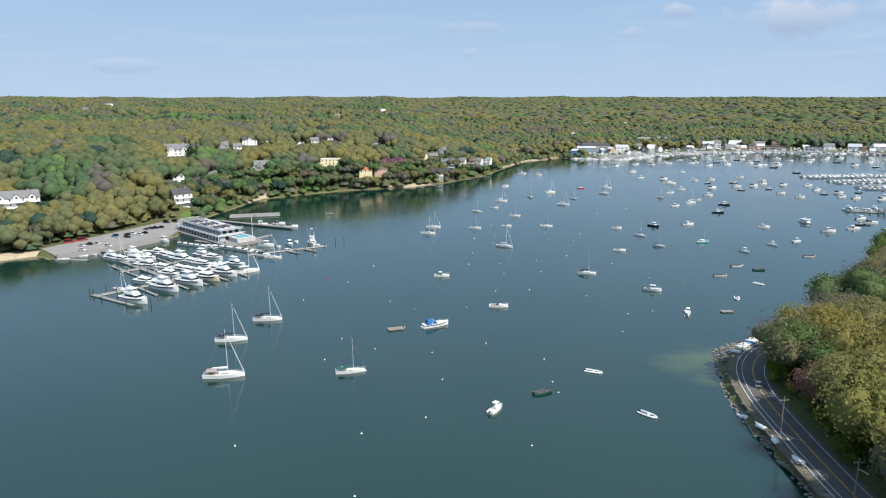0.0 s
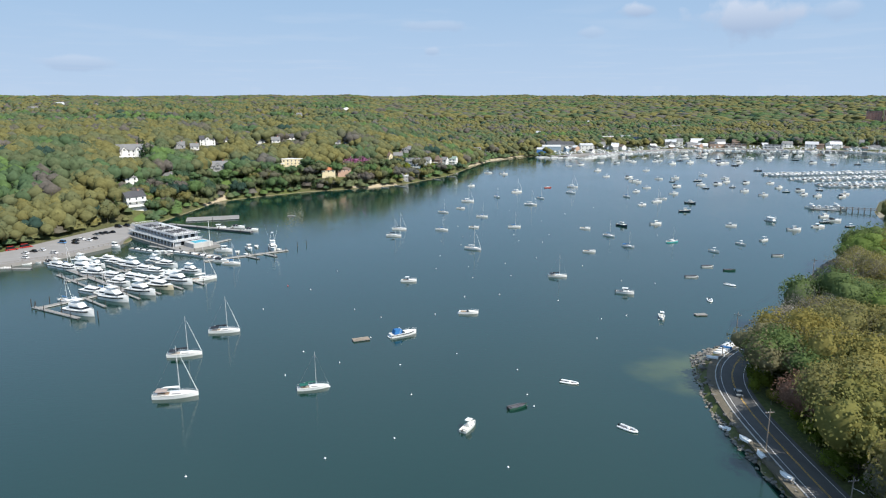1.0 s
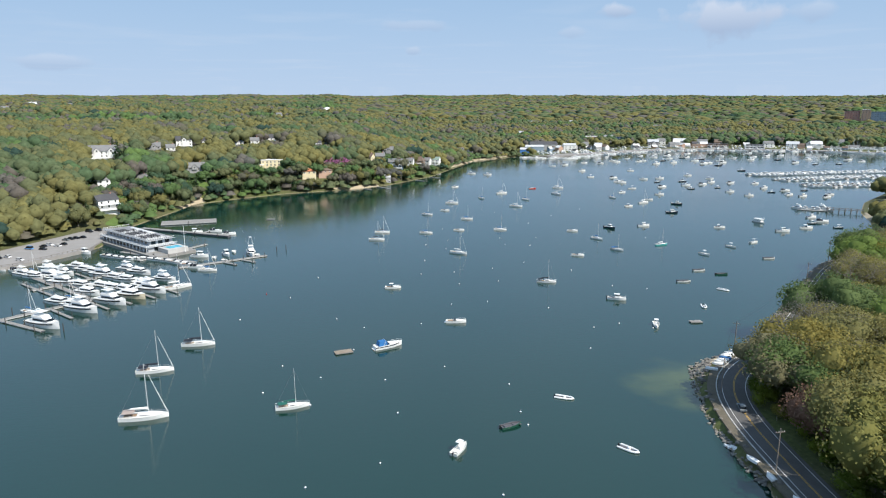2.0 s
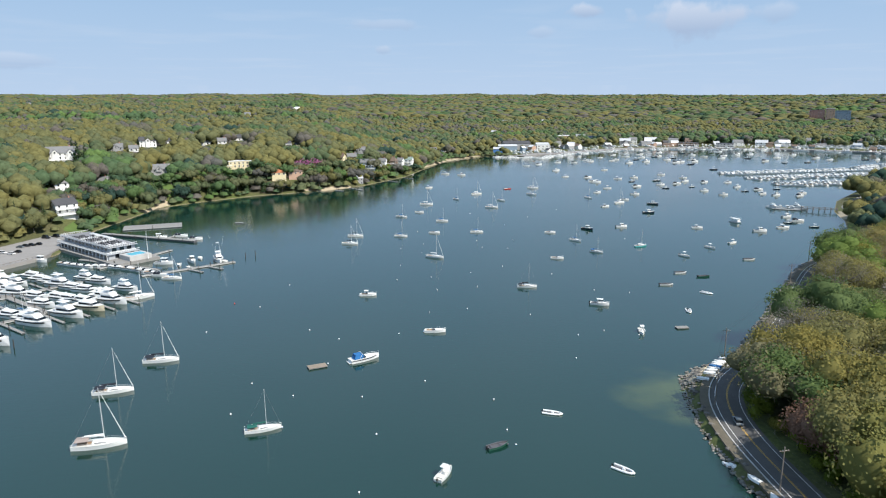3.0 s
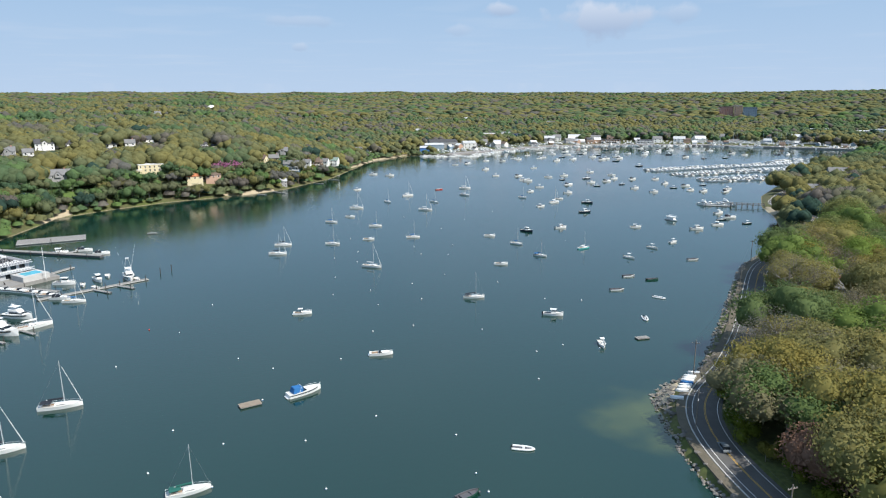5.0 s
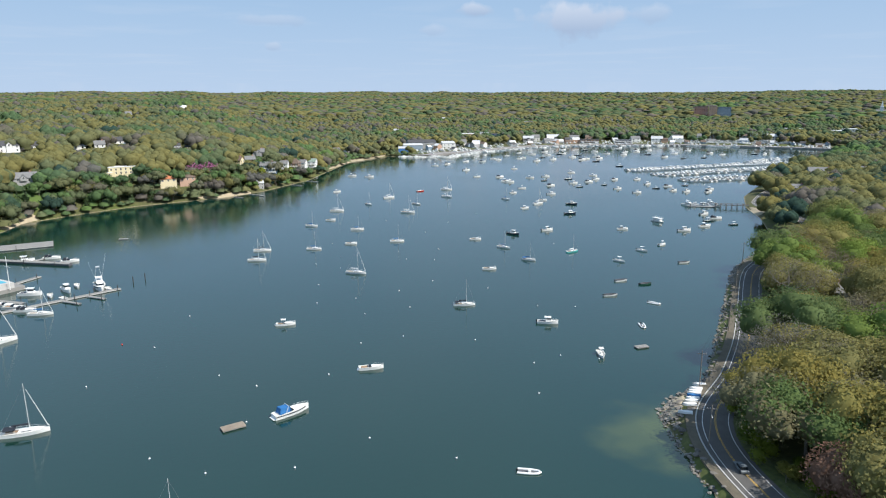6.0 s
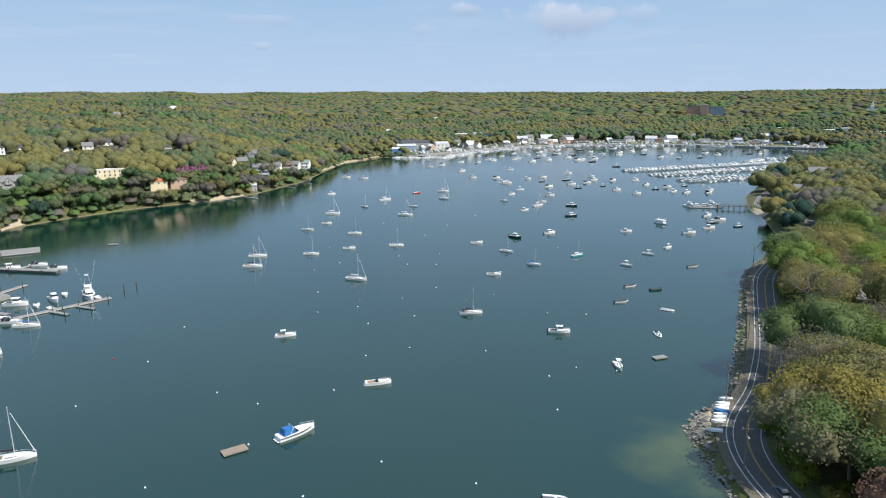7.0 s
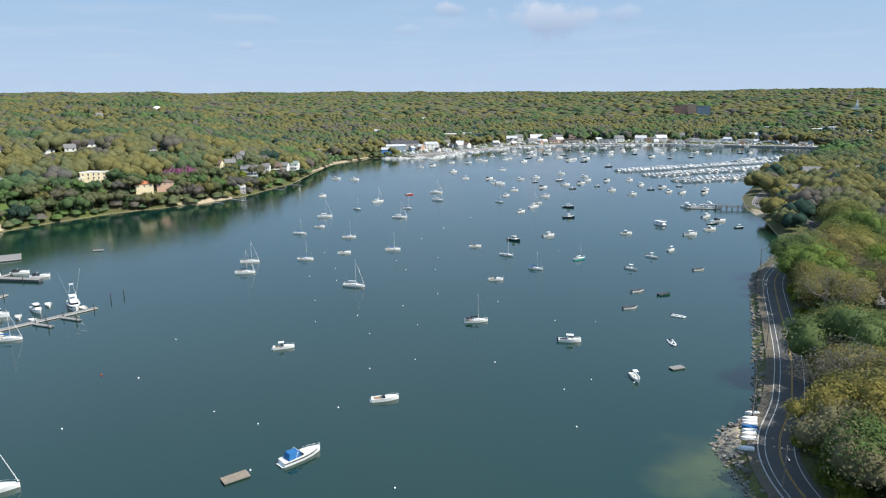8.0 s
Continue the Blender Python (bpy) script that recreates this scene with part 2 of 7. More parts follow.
def water_material():
    """Murky green harbour water: light crossing cat's-paws, small ripples, a sandy shoal off the point."""
    m = bpy.data.materials.new("harbour_water")
    m.use_nodes = True
    n, l = m.node_tree.nodes, m.node_tree.links
    b = n["Principled BSDF"]
    b.inputs["IOR"].default_value = 1.76
    geo = n.new("ShaderNodeNewGeometry")
    calm = n.new("ShaderNodeTexNoise")
    calm.inputs["Scale"].default_value, calm.inputs["Detail"].default_value = 0.009, 4
    l.new(geo.outputs["Position"], calm.inputs["Vector"])
    rr = n.new("ShaderNodeMapRange")
    rr.inputs["From Min"].default_value, rr.inputs["From Max"].default_value = 0.35, 0.68
    rr.inputs["To Min"].default_value, rr.inputs["To Max"].default_value = 0.04, 0.14
    l.new(calm.outputs["Fac"], rr.inputs["Value"])
    l.new(rr.outputs[0], b.inputs["Roughness"])
    depth = n.new("ShaderNodeTexNoise")
    depth.inputs["Scale"].default_value, depth.inputs["Detail"].default_value = 0.02, 5
    l.new(geo.outputs["Position"], depth.inputs["Vector"])
    deep = n.new("ShaderNodeMixRGB")
    deep.inputs[1].default_value, deep.inputs[2].default_value = (0.0036, 0.027, 0.020, 1), (0.0060, 0.034, 0.024, 1)
    l.new(depth.outputs["Fac"], deep.inputs[0])
    # the sandy shoal
    off = n.new("ShaderNodeVectorMath")
    off.operation = "SUBTRACT"
    off.inputs[1].default_value = (113, 172, 0)
    l.new(geo.outputs["Position"], off.inputs[0])
    ln = n.new("ShaderNodeVectorMath")
    ln.operation = "LENGTH"
    l.new(off.outputs[0], ln.inputs[0])
    wob = n.new("ShaderNodeMath")
    wob.operation, wob.inputs[1].default_value = "MULTIPLY_ADD", -30.0
    rip = n.new("ShaderNodeTexNoise")
    rip.inputs["Scale"].default_value, rip.inputs["Detail"].default_value = 0.07, 4
    l.new(geo.outputs["Position"], rip.inputs["Vector"])
    l.new(rip.outputs["Fac"], wob.inputs[0])
    l.new(ln.outputs["Value"], wob.inputs[2])
    sh = n.new("ShaderNodeMapRange")
    sh.interpolation_type = "SMOOTHSTEP"
    sh.inputs["From Min"].default_value, sh.inputs["From Max"].default_value = 9.0, -12.0
    sh.inputs["To Max"].default_value = 0.75
    l.new(wob.outputs[0], sh.inputs["Value"])
    shoal = n.new("ShaderNodeMixRGB")
    shoal.inputs[2].default_value = (0.080, 0.105, 0.036, 1)
    l.new(sh.outputs[0], shoal.inputs[0])
    l.new(deep.outputs[0], shoal.inputs[1])
    l.new(shoal.outputs[0], b.inputs["Base Color"])
    # ripples in two sizes
    mp = n.new("ShaderNodeMapping")
    mp.inputs["Rotation"].default_value, mp.inputs["Scale"].default_value = (0, 0, radians(12)), (0.35, 1.0, 1.0)
    l.new(geo.outputs["Position"], mp.inputs[0])
    r1, r2 = n.new("ShaderNodeTexNoise"), n.new("ShaderNodeTexNoise")
    r1.inputs["Scale"].default_value, r2.inputs["Scale"].default_value = 0.9, 3.5
    for k in (r1, r2):
        k.inputs["Detail"].default_value = 3
        l.new(mp.outputs[0], k.inputs["Vector"])
    add = n.new("ShaderNodeMath")
    add.operation, add.inputs[1].default_value = "MULTIPLY_ADD", 0.35
    l.new(r2.outputs["Fac"], add.inputs[0])
    l.new(r1.outputs["Fac"], add.inputs[2])
    bp = n.new("ShaderNodeBump")
    bp.inputs["Strength"].default_value, bp.inputs["Distance"].default_value = 0.8, 0.040
    l.new(add.outputs[0], bp.inputs["Height"])
    l.new(bp.outputs[0], b.inputs["Normal"])
    return m


m_ground, m_water = ground_material(), water_material()
m_asphalt = mat("worn_asphalt", (0.095, 0.092, 0.088), 0.9, vary=0.25, scale=0.8, bump=0.1)
m_lot = mat("parking_asphalt", (0.27, 0.255, 0.24), 0.9, vary=0.14, scale=0.5)
m_line_white = mat("white_road_paint", (0.62, 0.62, 0.60), 0.7, vary=0.2, scale=2)
m_line_yellow = mat("yellow_road_paint", (0.55, 0.33, 0.05), 0.7, vary=0.2, scale=2)
m_stone = mat("shore_stone", (0.17, 0.155, 0.135), 0.9, vary=0.3, scale=1.5, bump=0.3, bscale=6, random_tint=0.35)
m_rubble = mat("pale_rubble", (0.215, 0.20, 0.175), 0.9, vary=0.4, scale=0.9, bump=0.3, bscale=6)
m_plank = mat("grey_dock_planks", (0.25, 0.24, 0.225), 0.85, vary=0.2, scale=2.0)
m_concrete = mat("pale_concrete", (0.46, 0.45, 0.43), 0.85, vary=0.15, scale=1.0)
m_pile = mat("tarred_pile", (0.05, 0.045, 0.04), 0.8, vary=0.3)
m_pole = mat("grey_pole_timber", (0.22, 0.19, 0.16), 0.85, vary=0.25)
m_raft = mat("weathered_raft_timber", (0.27, 0.22, 0.17), 0.85, vary=0.2)
m_sand = mat("beach_sand", (0.42, 0.35, 0.24), 0.95, vary=0.12, scale=0.6)
m_grass = mat("lawn_grass", (0.085, 0.135, 0.03), 0.95, vary=0.25, scale=0.5, bump=0.3, bscale=8)
m_verge = mat("dry_verge", (0.125, 0.108, 0.078), 0.95, vary=0.35, scale=1.2, bump=0.3, bscale=5)


# ---- mesh helpers ----
def mesh_np(name, verts, faces, material, smooth=False, tint=None):
    """A mesh from arrays: verts (n,3), faces (m,3 or 4)."""
    me = bpy.data.meshes.new(name)
    v, f = np.asarray(verts, dtype=np.float32), np.asarray(faces, dtype=np.int32)
    me.vertices.add(len(v))
    me.vertices.foreach_set("co", v.ravel())
    k = f.shape[1]
    me.loops.add(f.size)
    me.loops.foreach_set("vertex_index", f.ravel())
    me.polygons.add(len(f))
    me.polygons.foreach_set("loop_start", np.arange(0, f.size, k, dtype=np.int32))
    me.polygons.foreach_set("use_smooth", np.full(len(f), smooth))
    if tint is not None:
        a = me.attributes.new("tint", "FLOAT", "POINT")
        a.data.foreach_set("value", np.asarray(tint, dtype=np.float32))
    me.materials.append(material)
    me.update(calc_edges=True)
    return me


def part(name, bm, material, parent, label=""):
    """One mesh object under a thing or a part, from a bmesh."""
    me = bpy.data.meshes.new(name)
    bm.to_mesh(me)
    bm.free()
    me.materials.append(material)
    ob = new(name, me)
    ob.parent = parent
    return tagged(ob, label)


def box(bm, x0, x1, y0, y1, z0, z1, bevel=0.0):
    made = bmesh.ops.create_cube(bm, size=1.0, matrix=Matrix.Translation(((x0 + x1) / 2, (y0 + y1) / 2, (z0 + z1) / 2)) @ Matrix.Diagonal((x1 - x0, y1 - y0, z1 - z0, 1)))
    if bevel:
        edges = list({e for v in made["verts"] for e in v.link_edges})
        bmesh.ops.bevel(bm, geom=edges, offset=bevel, segments=2, affect="EDGES")
    return bm


def rod(bm, a, b, r0, r1=None, n=6):
    a, b = Vector(a), Vector(b)
    m = Matrix.Translation((a + b) / 2) @ (b - a).to_track_quat("Z", "Y").to_matrix().to_4x4()
    bmesh.ops.create_cone(bm, cap_ends=True, segments=n, radius1=r0, radius2=r0 if r1 is None else r1, depth=(b - a).length, matrix=m)
    return bm


def loft(bm, rings, close=True, cap=True):
    """Skin rings of equal length; each ring is a list of points."""
    vs = [[bm.verts.new(p) for p in ring] for ring in rings]
    n = len(rings[0])
    for a, b in zip(vs, vs[1:]):
        for i in range(n if close else n - 1):
            j = (i + 1) % n
            bm.faces.new((a[i], a[j], b[j], b[i]))
    if cap:
        bm.faces.new(vs[0][::-1])
        bm.faces.new(vs[-1])
    bmesh.ops.remove_doubles(bm, verts=bm.verts[:], dist=0.0005)
    bmesh.ops.recalc_face_normals(bm, faces=bm.faces[:])
    return bm


def B():
    return bmesh.new()


# ---- the lie of the land ----
# the water's edge, all round the harbour
BAY = [(-900, -900), (-620, -150), (-420, 260), (-300, 335), (-199, 356), (-186, 366), (-173, 358), (-151, 367), (-127, 402), (-123, 420), (-128, 450), (-124, 470), (-112, 515),
       (-104, 545), (-98, 576), (-68, 602), (-27, 629), (33, 648), (76, 677), (133, 748), (176, 835), (222, 924), (293, 984),
       (352, 955), (372, 985), (435, 1006), (559, 1060), (670, 1058), (805, 998), (925, 880), (990, 800), (900, 740),
       (751, 650), (557, 556), (450, 480), (408, 437), (382, 400), (340, 352), (302, 323), (254, 295), (218, 263), (167, 217), (140, 194),
       (127, 191), (118, 186), (112, 175), (107, 163), (102, 150), (98, 132), (96, 115), (93, 95), (89, 60), (85, 10), (82, -60), (140, -260), (300, -900)]
ROAD = [(150, -260), (95, -60), (93, 10), (95.5, 60), (100, 93), (102.3, 108), (105.4, 125), (109.3, 143), (114.5, 158), (121.5, 169.5), (131, 178.5), (146, 188), (155, 194.5),
        (177, 212.5), (203, 236.5), (245, 275.5), (269, 292), (296, 306), (342, 325), (377, 354), (400, 389), (416, 430), (438, 451), (473, 476), (514, 497), (600, 540)]
LOT = [(-187, 377), (-170, 356), (-149, 369), (-125, 404), (-124, 440), (-130, 470), (-144, 462), (-168, 415)]


def smooth_line(pts, step=4.0):
    """Points every few metres on a Catmull-Rom curve."""
    p = [np.array(q, float) for q in pts]
    p = [2 * p[0] - p[1], *p, 2 * p[-1] - p[-2]]
    out = []
    for a, b, c, d in zip(p, p[1:], p[2:], p[3:]):
        k = max(2, int(np.linalg.norm(c - b) / step))
        for i in range(k):
            t = i / k
            out.append(0.5 * (2 * b + (c - a) * t + (2 * a - 5 * b + 4 * c - d) * t * t + (3 * b - a - 3 * c + d) * t ** 3))
    return np.array(out + [p[-2]])


def seg_dist(px, py, line, closed):
    """Distance of points to a polyline."""
    q = np.vstack([line, line[:1]]) if closed else line
    best = np.full(px.shape, 1e9)
    for (ax, ay), (bx, by) in zip(q, q[1:]):
        dx, dy = bx - ax, by - ay
        t = np.clip(((px - ax) * dx + (py - ay) * dy) / max(dx * dx + dy * dy, 1e-9), 0, 1)
        best = np.minimum(best, np.hypot(px - ax - t * dx, py - ay - t * dy))
    return best


def inside(px, py, poly):
    c = np.zeros(px.shape, bool)
    for (ax, ay), (bx, by) in zip(poly, np.roll(poly, -1, axis=0)):
        hit = ((ay > py) != (by > py)) & (px < (bx - ax) * (py - ay) / (by - ay + 1e-12) + ax)
        c ^= hit
    return c


BAYP, ROADP, LOTP = np.array(BAY, float), smooth_line(ROAD), np.array(LOT, float)


def shore(px, py):
    """Metres inland of the water's edge; negative over the water."""
    d = seg_dist(px, py, BAYP, True)
    return np.where(inside(px, py, BAYP), -d, d)


def ss(x, a, b):
    t = np.clip((x - a) / (b - a), 0, 1)
    return t * t * (3 - 2 * t)


def waves(px, py, size, seed):
    """Cheap smooth hills: a few crossing sines, about -1 to 1."""
    r = np.random.RandomState(seed)
    out = np.zeros(np.shape(px))
    for k in range(7):
        a, s, ph = r.rand() * 6.28, size * (0.5 + 0.9 * r.rand()), r.rand() * 6.28
        out = out + np.sin((px * math.cos(a) + py * math.sin(a)) / s * 6.28 + ph)
    return out / 3.5


def height(px, py):
    px, py = np.asarray(px, float), np.asarray(py, float)
    d = shore(px, py)
    west = ss(px, 260, 40) * ss(py, 380, 560) * ss(np.hypot(px, py), 2700, 1700)
    hill = 9 + 26 * west
    rise = hill * (1 - np.exp(-np.maximum(d - 8, 0) / (150 - 70 * west)))
    bluff = 7 * west * ss(d, 3, 22)
    r = np.hypot(px, py)
    far = 26 * ss(d, 250, 1200) + 68 * ss(r, 2300, 4600) + (5 * waves(px, py, 420, 3)) * ss(d, 120, 500) + 6 * waves(px, py, 2100, 5) * ss(r, 1600, 4200) - 9 * ss(px, 500, 2600) * ss(r, 2300, 4600)
    land = 1.9 + rise + bluff + far
    edge = np.clip(-0.15 + d * 0.42, -4, 1.9)
    z = np.where(d < 5, np.minimum(edge, land), land)
    rd = seg_dist(px, py, ROADP, False)
    z = np.where(d > 1, z + (2.1 - z) * ss(rd, 13, 5.5), z)
    ld = np.where(inside(px, py, LOTP), 0, seg_dist(px, py, LOTP, True))
    return np.where(d > 1, z + (1.9 - z) * ss(ld, 22, 4), z)


def steps(marks):
    out = []
    for a, b, s in marks:
        out += list(np.arange(a, b, s))
    return np.array(out + [marks[-1][1]], float)


gx = steps([(-5200, -2400, 110), (-2400, -900, 50), (-900, -300, 20), (-300, 80, 6), (80, 180, 2.5), (180, 520, 6), (520, 1100, 14), (1100, 2600, 50), (2600, 5200, 110)])
gy = steps([(-1600, -300, 60), (-300, 80, 12), (80, 240, 2.5), (240, 700, 6), (700, 1100, 10), (1100, 2400, 40), (2400, 5200, 90)])
GX, GY = np.meshgrid(gx, gy)
GZ = height(GX.ravel(), GY.ravel())
nx, ny = len(gx), len(gy)
idx = np.arange(nx * ny).reshape(ny, nx)
quads = np.stack([idx[:-1, :-1], idx[:-1, 1:], idx[1:, 1:], idx[1:, :-1]], -1).reshape(-1, 4)
ground = new("ground", mesh_np("ground", np.stack([GX.ravel(), GY.ravel(), GZ], -1), quads, m_ground, True))
tagged(ground, "wooded hilly ground round the harbour with sandy edges", "ground", kind="structure")
wv = [(-1200, -1600, 0), (1300, -1600, 0), (1300, 1300, 0), (-1200, 1300, 0)]
water = new("water", mesh_np("water", wv, [(0, 1, 2, 3)], m_water))
tagged(water, "calm teal-green harbour water with faint ripples", "water", kind="structure")


known_z = {}


def ground_z(x, y):
    if (x, y) not in known_z:
        known_z[x, y] = float(height(np.array([x]), np.array([y]))[0])
    return known_z[x, y]


def ribbon(name, line, lo, hi, z, material, kind_label, category, thick=0.0):
    """A strip along a line from offset lo to hi (metres to the left), at height z."""
    d = np.gradient(line, axis=0)
    d /= np.linalg.norm(d, axis=1)[:, None]
    nrm = np.stack([-d[:, 1], d[:, 0]], -1)
    a, b = line + nrm * lo, line + nrm * hi
    n = len(line)
    v = np.vstack([np.c_[a, np.full(n, z)], np.c_[b, np.full(n, z)]])
    f = np.array([(i, i + 1, n + i + 1, n + i) for i in range(n - 1)])
    if thick:
        w = v.copy()
        w[:, 2] -= thick
        v = np.vstack([v, w])
        f = np.vstack([f, [(i, 2 * n + i, 2 * n + i + 1, i + 1) for i in range(n - 1)], [(n + i, n + i + 1, 3 * n + i + 1, 3 * n + i) for i in range(n - 1)]])
    ob = new(name, mesh_np(name, v, f, material))
    return tagged(ob, kind_label, category, kind="structure")


fine_road = smooth_line(ROAD, 2.0)
ribbon("road", fine_road, -4.3, 4.4, 2.18, m_asphalt, "worn grey asphalt shore road with patches", "road", 0.5)
ribbon("road_line_edge", fine_road, 3.05, 3.22, 2.186, m_line_white, "worn white edge line on asphalt", "road marking")
ribbon("road_line_edge", fine_road, -3.22, -3.05, 2.186, m_line_white, "worn white edge line on asphalt", "road marking")
ribbon("road_line_centre", fine_road, 0.08, 0.20, 2.186, m_line_yellow, "double yellow centre line on asphalt", "road marking")
ribbon("road_line_centre", fine_road, -0.20, -0.08, 2.186, m_line_yellow, "double yellow centre line on asphalt", "road marking")
ribbon("kerb", fine_road, 4.55, 4.85, 2.36, m_concrete, "low pale concrete kerb beside the shore road", "kerb", 0.5)
quay_line = smooth_line([(345, 960), (372, 987), (435, 1008), (559, 1062), (670, 1060), (805, 1000), (925, 882), (990, 802)], 12.0)
ribbon("quay", quay_line, -9.0, 28.0, 2.3, m_lot, "grey waterfront quay of the far town", "quay", 3.5)
bm = B()
bm.faces.new([bm.verts.new((x, y, 2.02)) for x, y in LOT])
me = bpy.data.meshes.new("parking_lot")
bmesh.ops.recalc_face_normals(bm, faces=bm.faces[:])
if bm.faces[:][0].normal.z < 0:
    bmesh.ops.reverse_faces(bm, faces=bm.faces[:])
ext = bmesh.ops.extrude_face_region(bm, geom=bm.faces[:])
bmesh.ops.translate(bm, vec=(0, 0, -3.5), verts=[v for v in ext["geom"] if isinstance(v, bmesh.types.BMVert)])
bmesh.ops.recalc_face_normals(bm, faces=bm.faces[:])
bm.to_mesh(me)
bm.free()
me.materials.append(m_lot)
tagged(new("pavement", me), "pale grey asphalt parking lot behind a bulkhead", "parking lot", kind="structure")

# ---- trees ----
rng = np.random.RandomState(11)


def crown_cards(r, lobes, n, size, up=0.35, flat=0.75, inner=0.72):
    """Leaf clumps as small four-sided leaves on a group of lobes; lobes: centre and radii."""
    vol = np.array([a[3] * a[4] for a in lobes])
    pick = r.choice(len(lobes), n, p=vol / vol.sum())
    L = np.array(lobes)[pick]
    u = r.normal(size=(n, 3))
    u[:, 2] = u[:, 2] + up
    u /= np.linalg.norm(u, axis=1)[:, None]
    rad = inner + (1.08 - inner) * r.rand(n) ** 0.6
    c = L[:, :3] + u * L[:, 3:6] * rad[:, None]
    nn = u + r.normal(size=(n, 3)) * flat * 0.6
    nn /= np.linalg.norm(nn, axis=1)[:, None]
    t = np.cross(nn, r.normal(size=(n, 3)))
    t /= np.linalg.norm(t, axis=1)[:, None]
    b = np.cross(nn, t)
    s = size * (0.55 + 0.9 * r.rand(n))[:, None]
    k = s * (0.5 + 0.4 * r.rand(n))[:, None]
    v = np.stack([c - t * s * 0.5, c - b * k * 0.5 + nn * k * 0.1, c + t * s * 0.5, c + b * k * 0.5 + nn * k * 0.1], 1)
    return v.reshape(-1, 3), np.arange(4 * n).reshape(-1, 4)


def lobes_for(r, h, w, n, base=0.35):
    out = []
    for i in range(n):
        a, q = r.rand() * 6.283, math.sqrt(r.rand())
        zc = h * (base + 0.12 + (0.92 - base - 0.2) * (1 - 0.55 * q * q) * (0.6 + 0.4 * r.rand()))
        rr = w * (0.26 + 0.16 * r.rand())
        out.append((math.cos(a) * q * w * 0.68, math.sin(a) * q * w * 0.68, zc, rr, rr, rr * (0.7 + 0.3 * r.rand())))
    return out


def limbs_mesh(r, h, w, lobes, trunk_r, twigs=0):
    bm = B()
    fork = h * (0.26 + 0.1 * r.rand())
    lean = Vector(((r.rand() - 0.5) * 0.8, (r.rand() - 0.5) * 0.8, 0))
    rod(bm, (0, 0, -0.6), (lean.x, lean.y, fork), trunk_r, trunk_r * 0.7, 7)
    top = Vector((lean.x * 1.5, lean.y * 1.5, h * 0.7))
    rod(bm, (lean.x, lean.y, fork), top, trunk_r * 0.7, trunk_r * 0.2, 5)
    for c in lobes:
        start = Vector((lean.x, lean.y, fork)).lerp(top, 0.75 * r.rand())
        mid = start.lerp(Vector(c[:3]), 0.55) + Vector((0, 0, -0.05 * h))
        rod(bm, start, mid, trunk_r * 0.36, trunk_r * 0.24, 5)
        rod(bm, mid, Vector(c[:3]), trunk_r * 0.24, trunk_r * 0.07, 4)
        for k in range(twigs):
            u = Vector(r.normal(size=3))
            u.z = abs(u.z)
            rod(bm, mid.lerp(Vector(c[:3]), r.rand()), Vector(c[:3]) + Vector([u.normalized()[j] * c[3 + j] * 0.95 for j in range(3)]), trunk_r * 0.07, trunk_r * 0.03, 3)
    me = bpy.data.meshes.new("trunk")
    bm.to_mesh(me)
    bm.free()
    me.materials.append(m_bark)
    return me


def inner_mass(r, lobes, detail, fill):
    """The dense inside of a crown: a ragged mass in each lobe, under the loose leaves. Triangles."""
    bm = B()
    bmesh.ops.create_icosphere(bm, subdivisions=detail, radius=1.0)
    base = np.array([v.co[:] for v in bm.verts])
    bm.verts.index_update()
    tri = np.array([[v.index for v in f.verts] for f in bm.faces])
    bm.free()
    vs, fs = [], []
    for k, c in enumerate(lobes):
        q = fill * (0.68 + 0.42 * r.rand(len(base)))[:, None]
        vs.append(np.array(c[:3]) + base * q * np.array(c[3:6]))
        fs.append(tri + k * len(base))
    return np.vstack(vs), np.vstack(fs)


def tree_proto(seed, h, w, n_lobes, cards, size, material, base=0.33, twigs=0, inner=0.72, flat=0.75, mass=0, fill=0.9):
    r = np.random.RandomState(seed)
    lobes = lobes_for(r, h, w, n_lobes, base)
    v, f = crown_cards(r, lobes, cards, size, flat=flat, inner=inner)
    if mass:
        mv, mf = inner_mass(r, lobes, mass, fill)
        f = np.vstack([f[:, (0, 1, 2)], f[:, (0, 2, 3)], mf + len(v)])
        v = np.vstack([v, mv])
    crown = mesh_np("crown", v, f, material, bool(mass))
    return limbs_mesh(r, h, w, lobes, 0.022 * h + 0.02, twigs), crown


def conifer_proto(seed, h, w, cards, size):
    r = np.random.RandomState(seed)
    lobes = []
    for i in range(16):
        t = i / 15
        q = w * 0.5 * (1 - t) ** 0.8 * 0.55
        a = i * 2.4
        lobes.append((math.cos(a) * q, math.sin(a) * q, h * (0.12 + 0.84 * t), 0.3 + w * 0.32 * (1 - t), 0.3 + w * 0.32 * (1 - t), h * 0.06))
    v, f = crown_cards(r, lobes, cards, size, up=0.0)
    crown = mesh_np("crown", v, f, m_ever)
    bm = B()
    rod(bm, (0, 0, -0.6), (0, 0, h * 0.95), 0.02 * h, 0.03, 6)
    me = bpy.data.meshes.new("trunk")
    bm.to_mesh(me)
    bm.free()
    me.materials.append(m_bark)
    return me, crown


def plant(name, meshes, x, y, s, label, category, group, z=None):
    e = new(name)
    e.empty_display_size = 0.5
    e.matrix_world = Matrix.Translation((x, y, ground_z(x, y) if z is None else z)) @ Matrix.Rotation(random.random() * 6.283, 4, "Z") @ Matrix.Diagonal((s, s, s * random.uniform(0.9, 1.12), 1))
    for nm, me in zip(("trunk", "crown"), meshes):
        o = new(nm, me)
        o.parent = e
    return tagged(e, label, category, group)


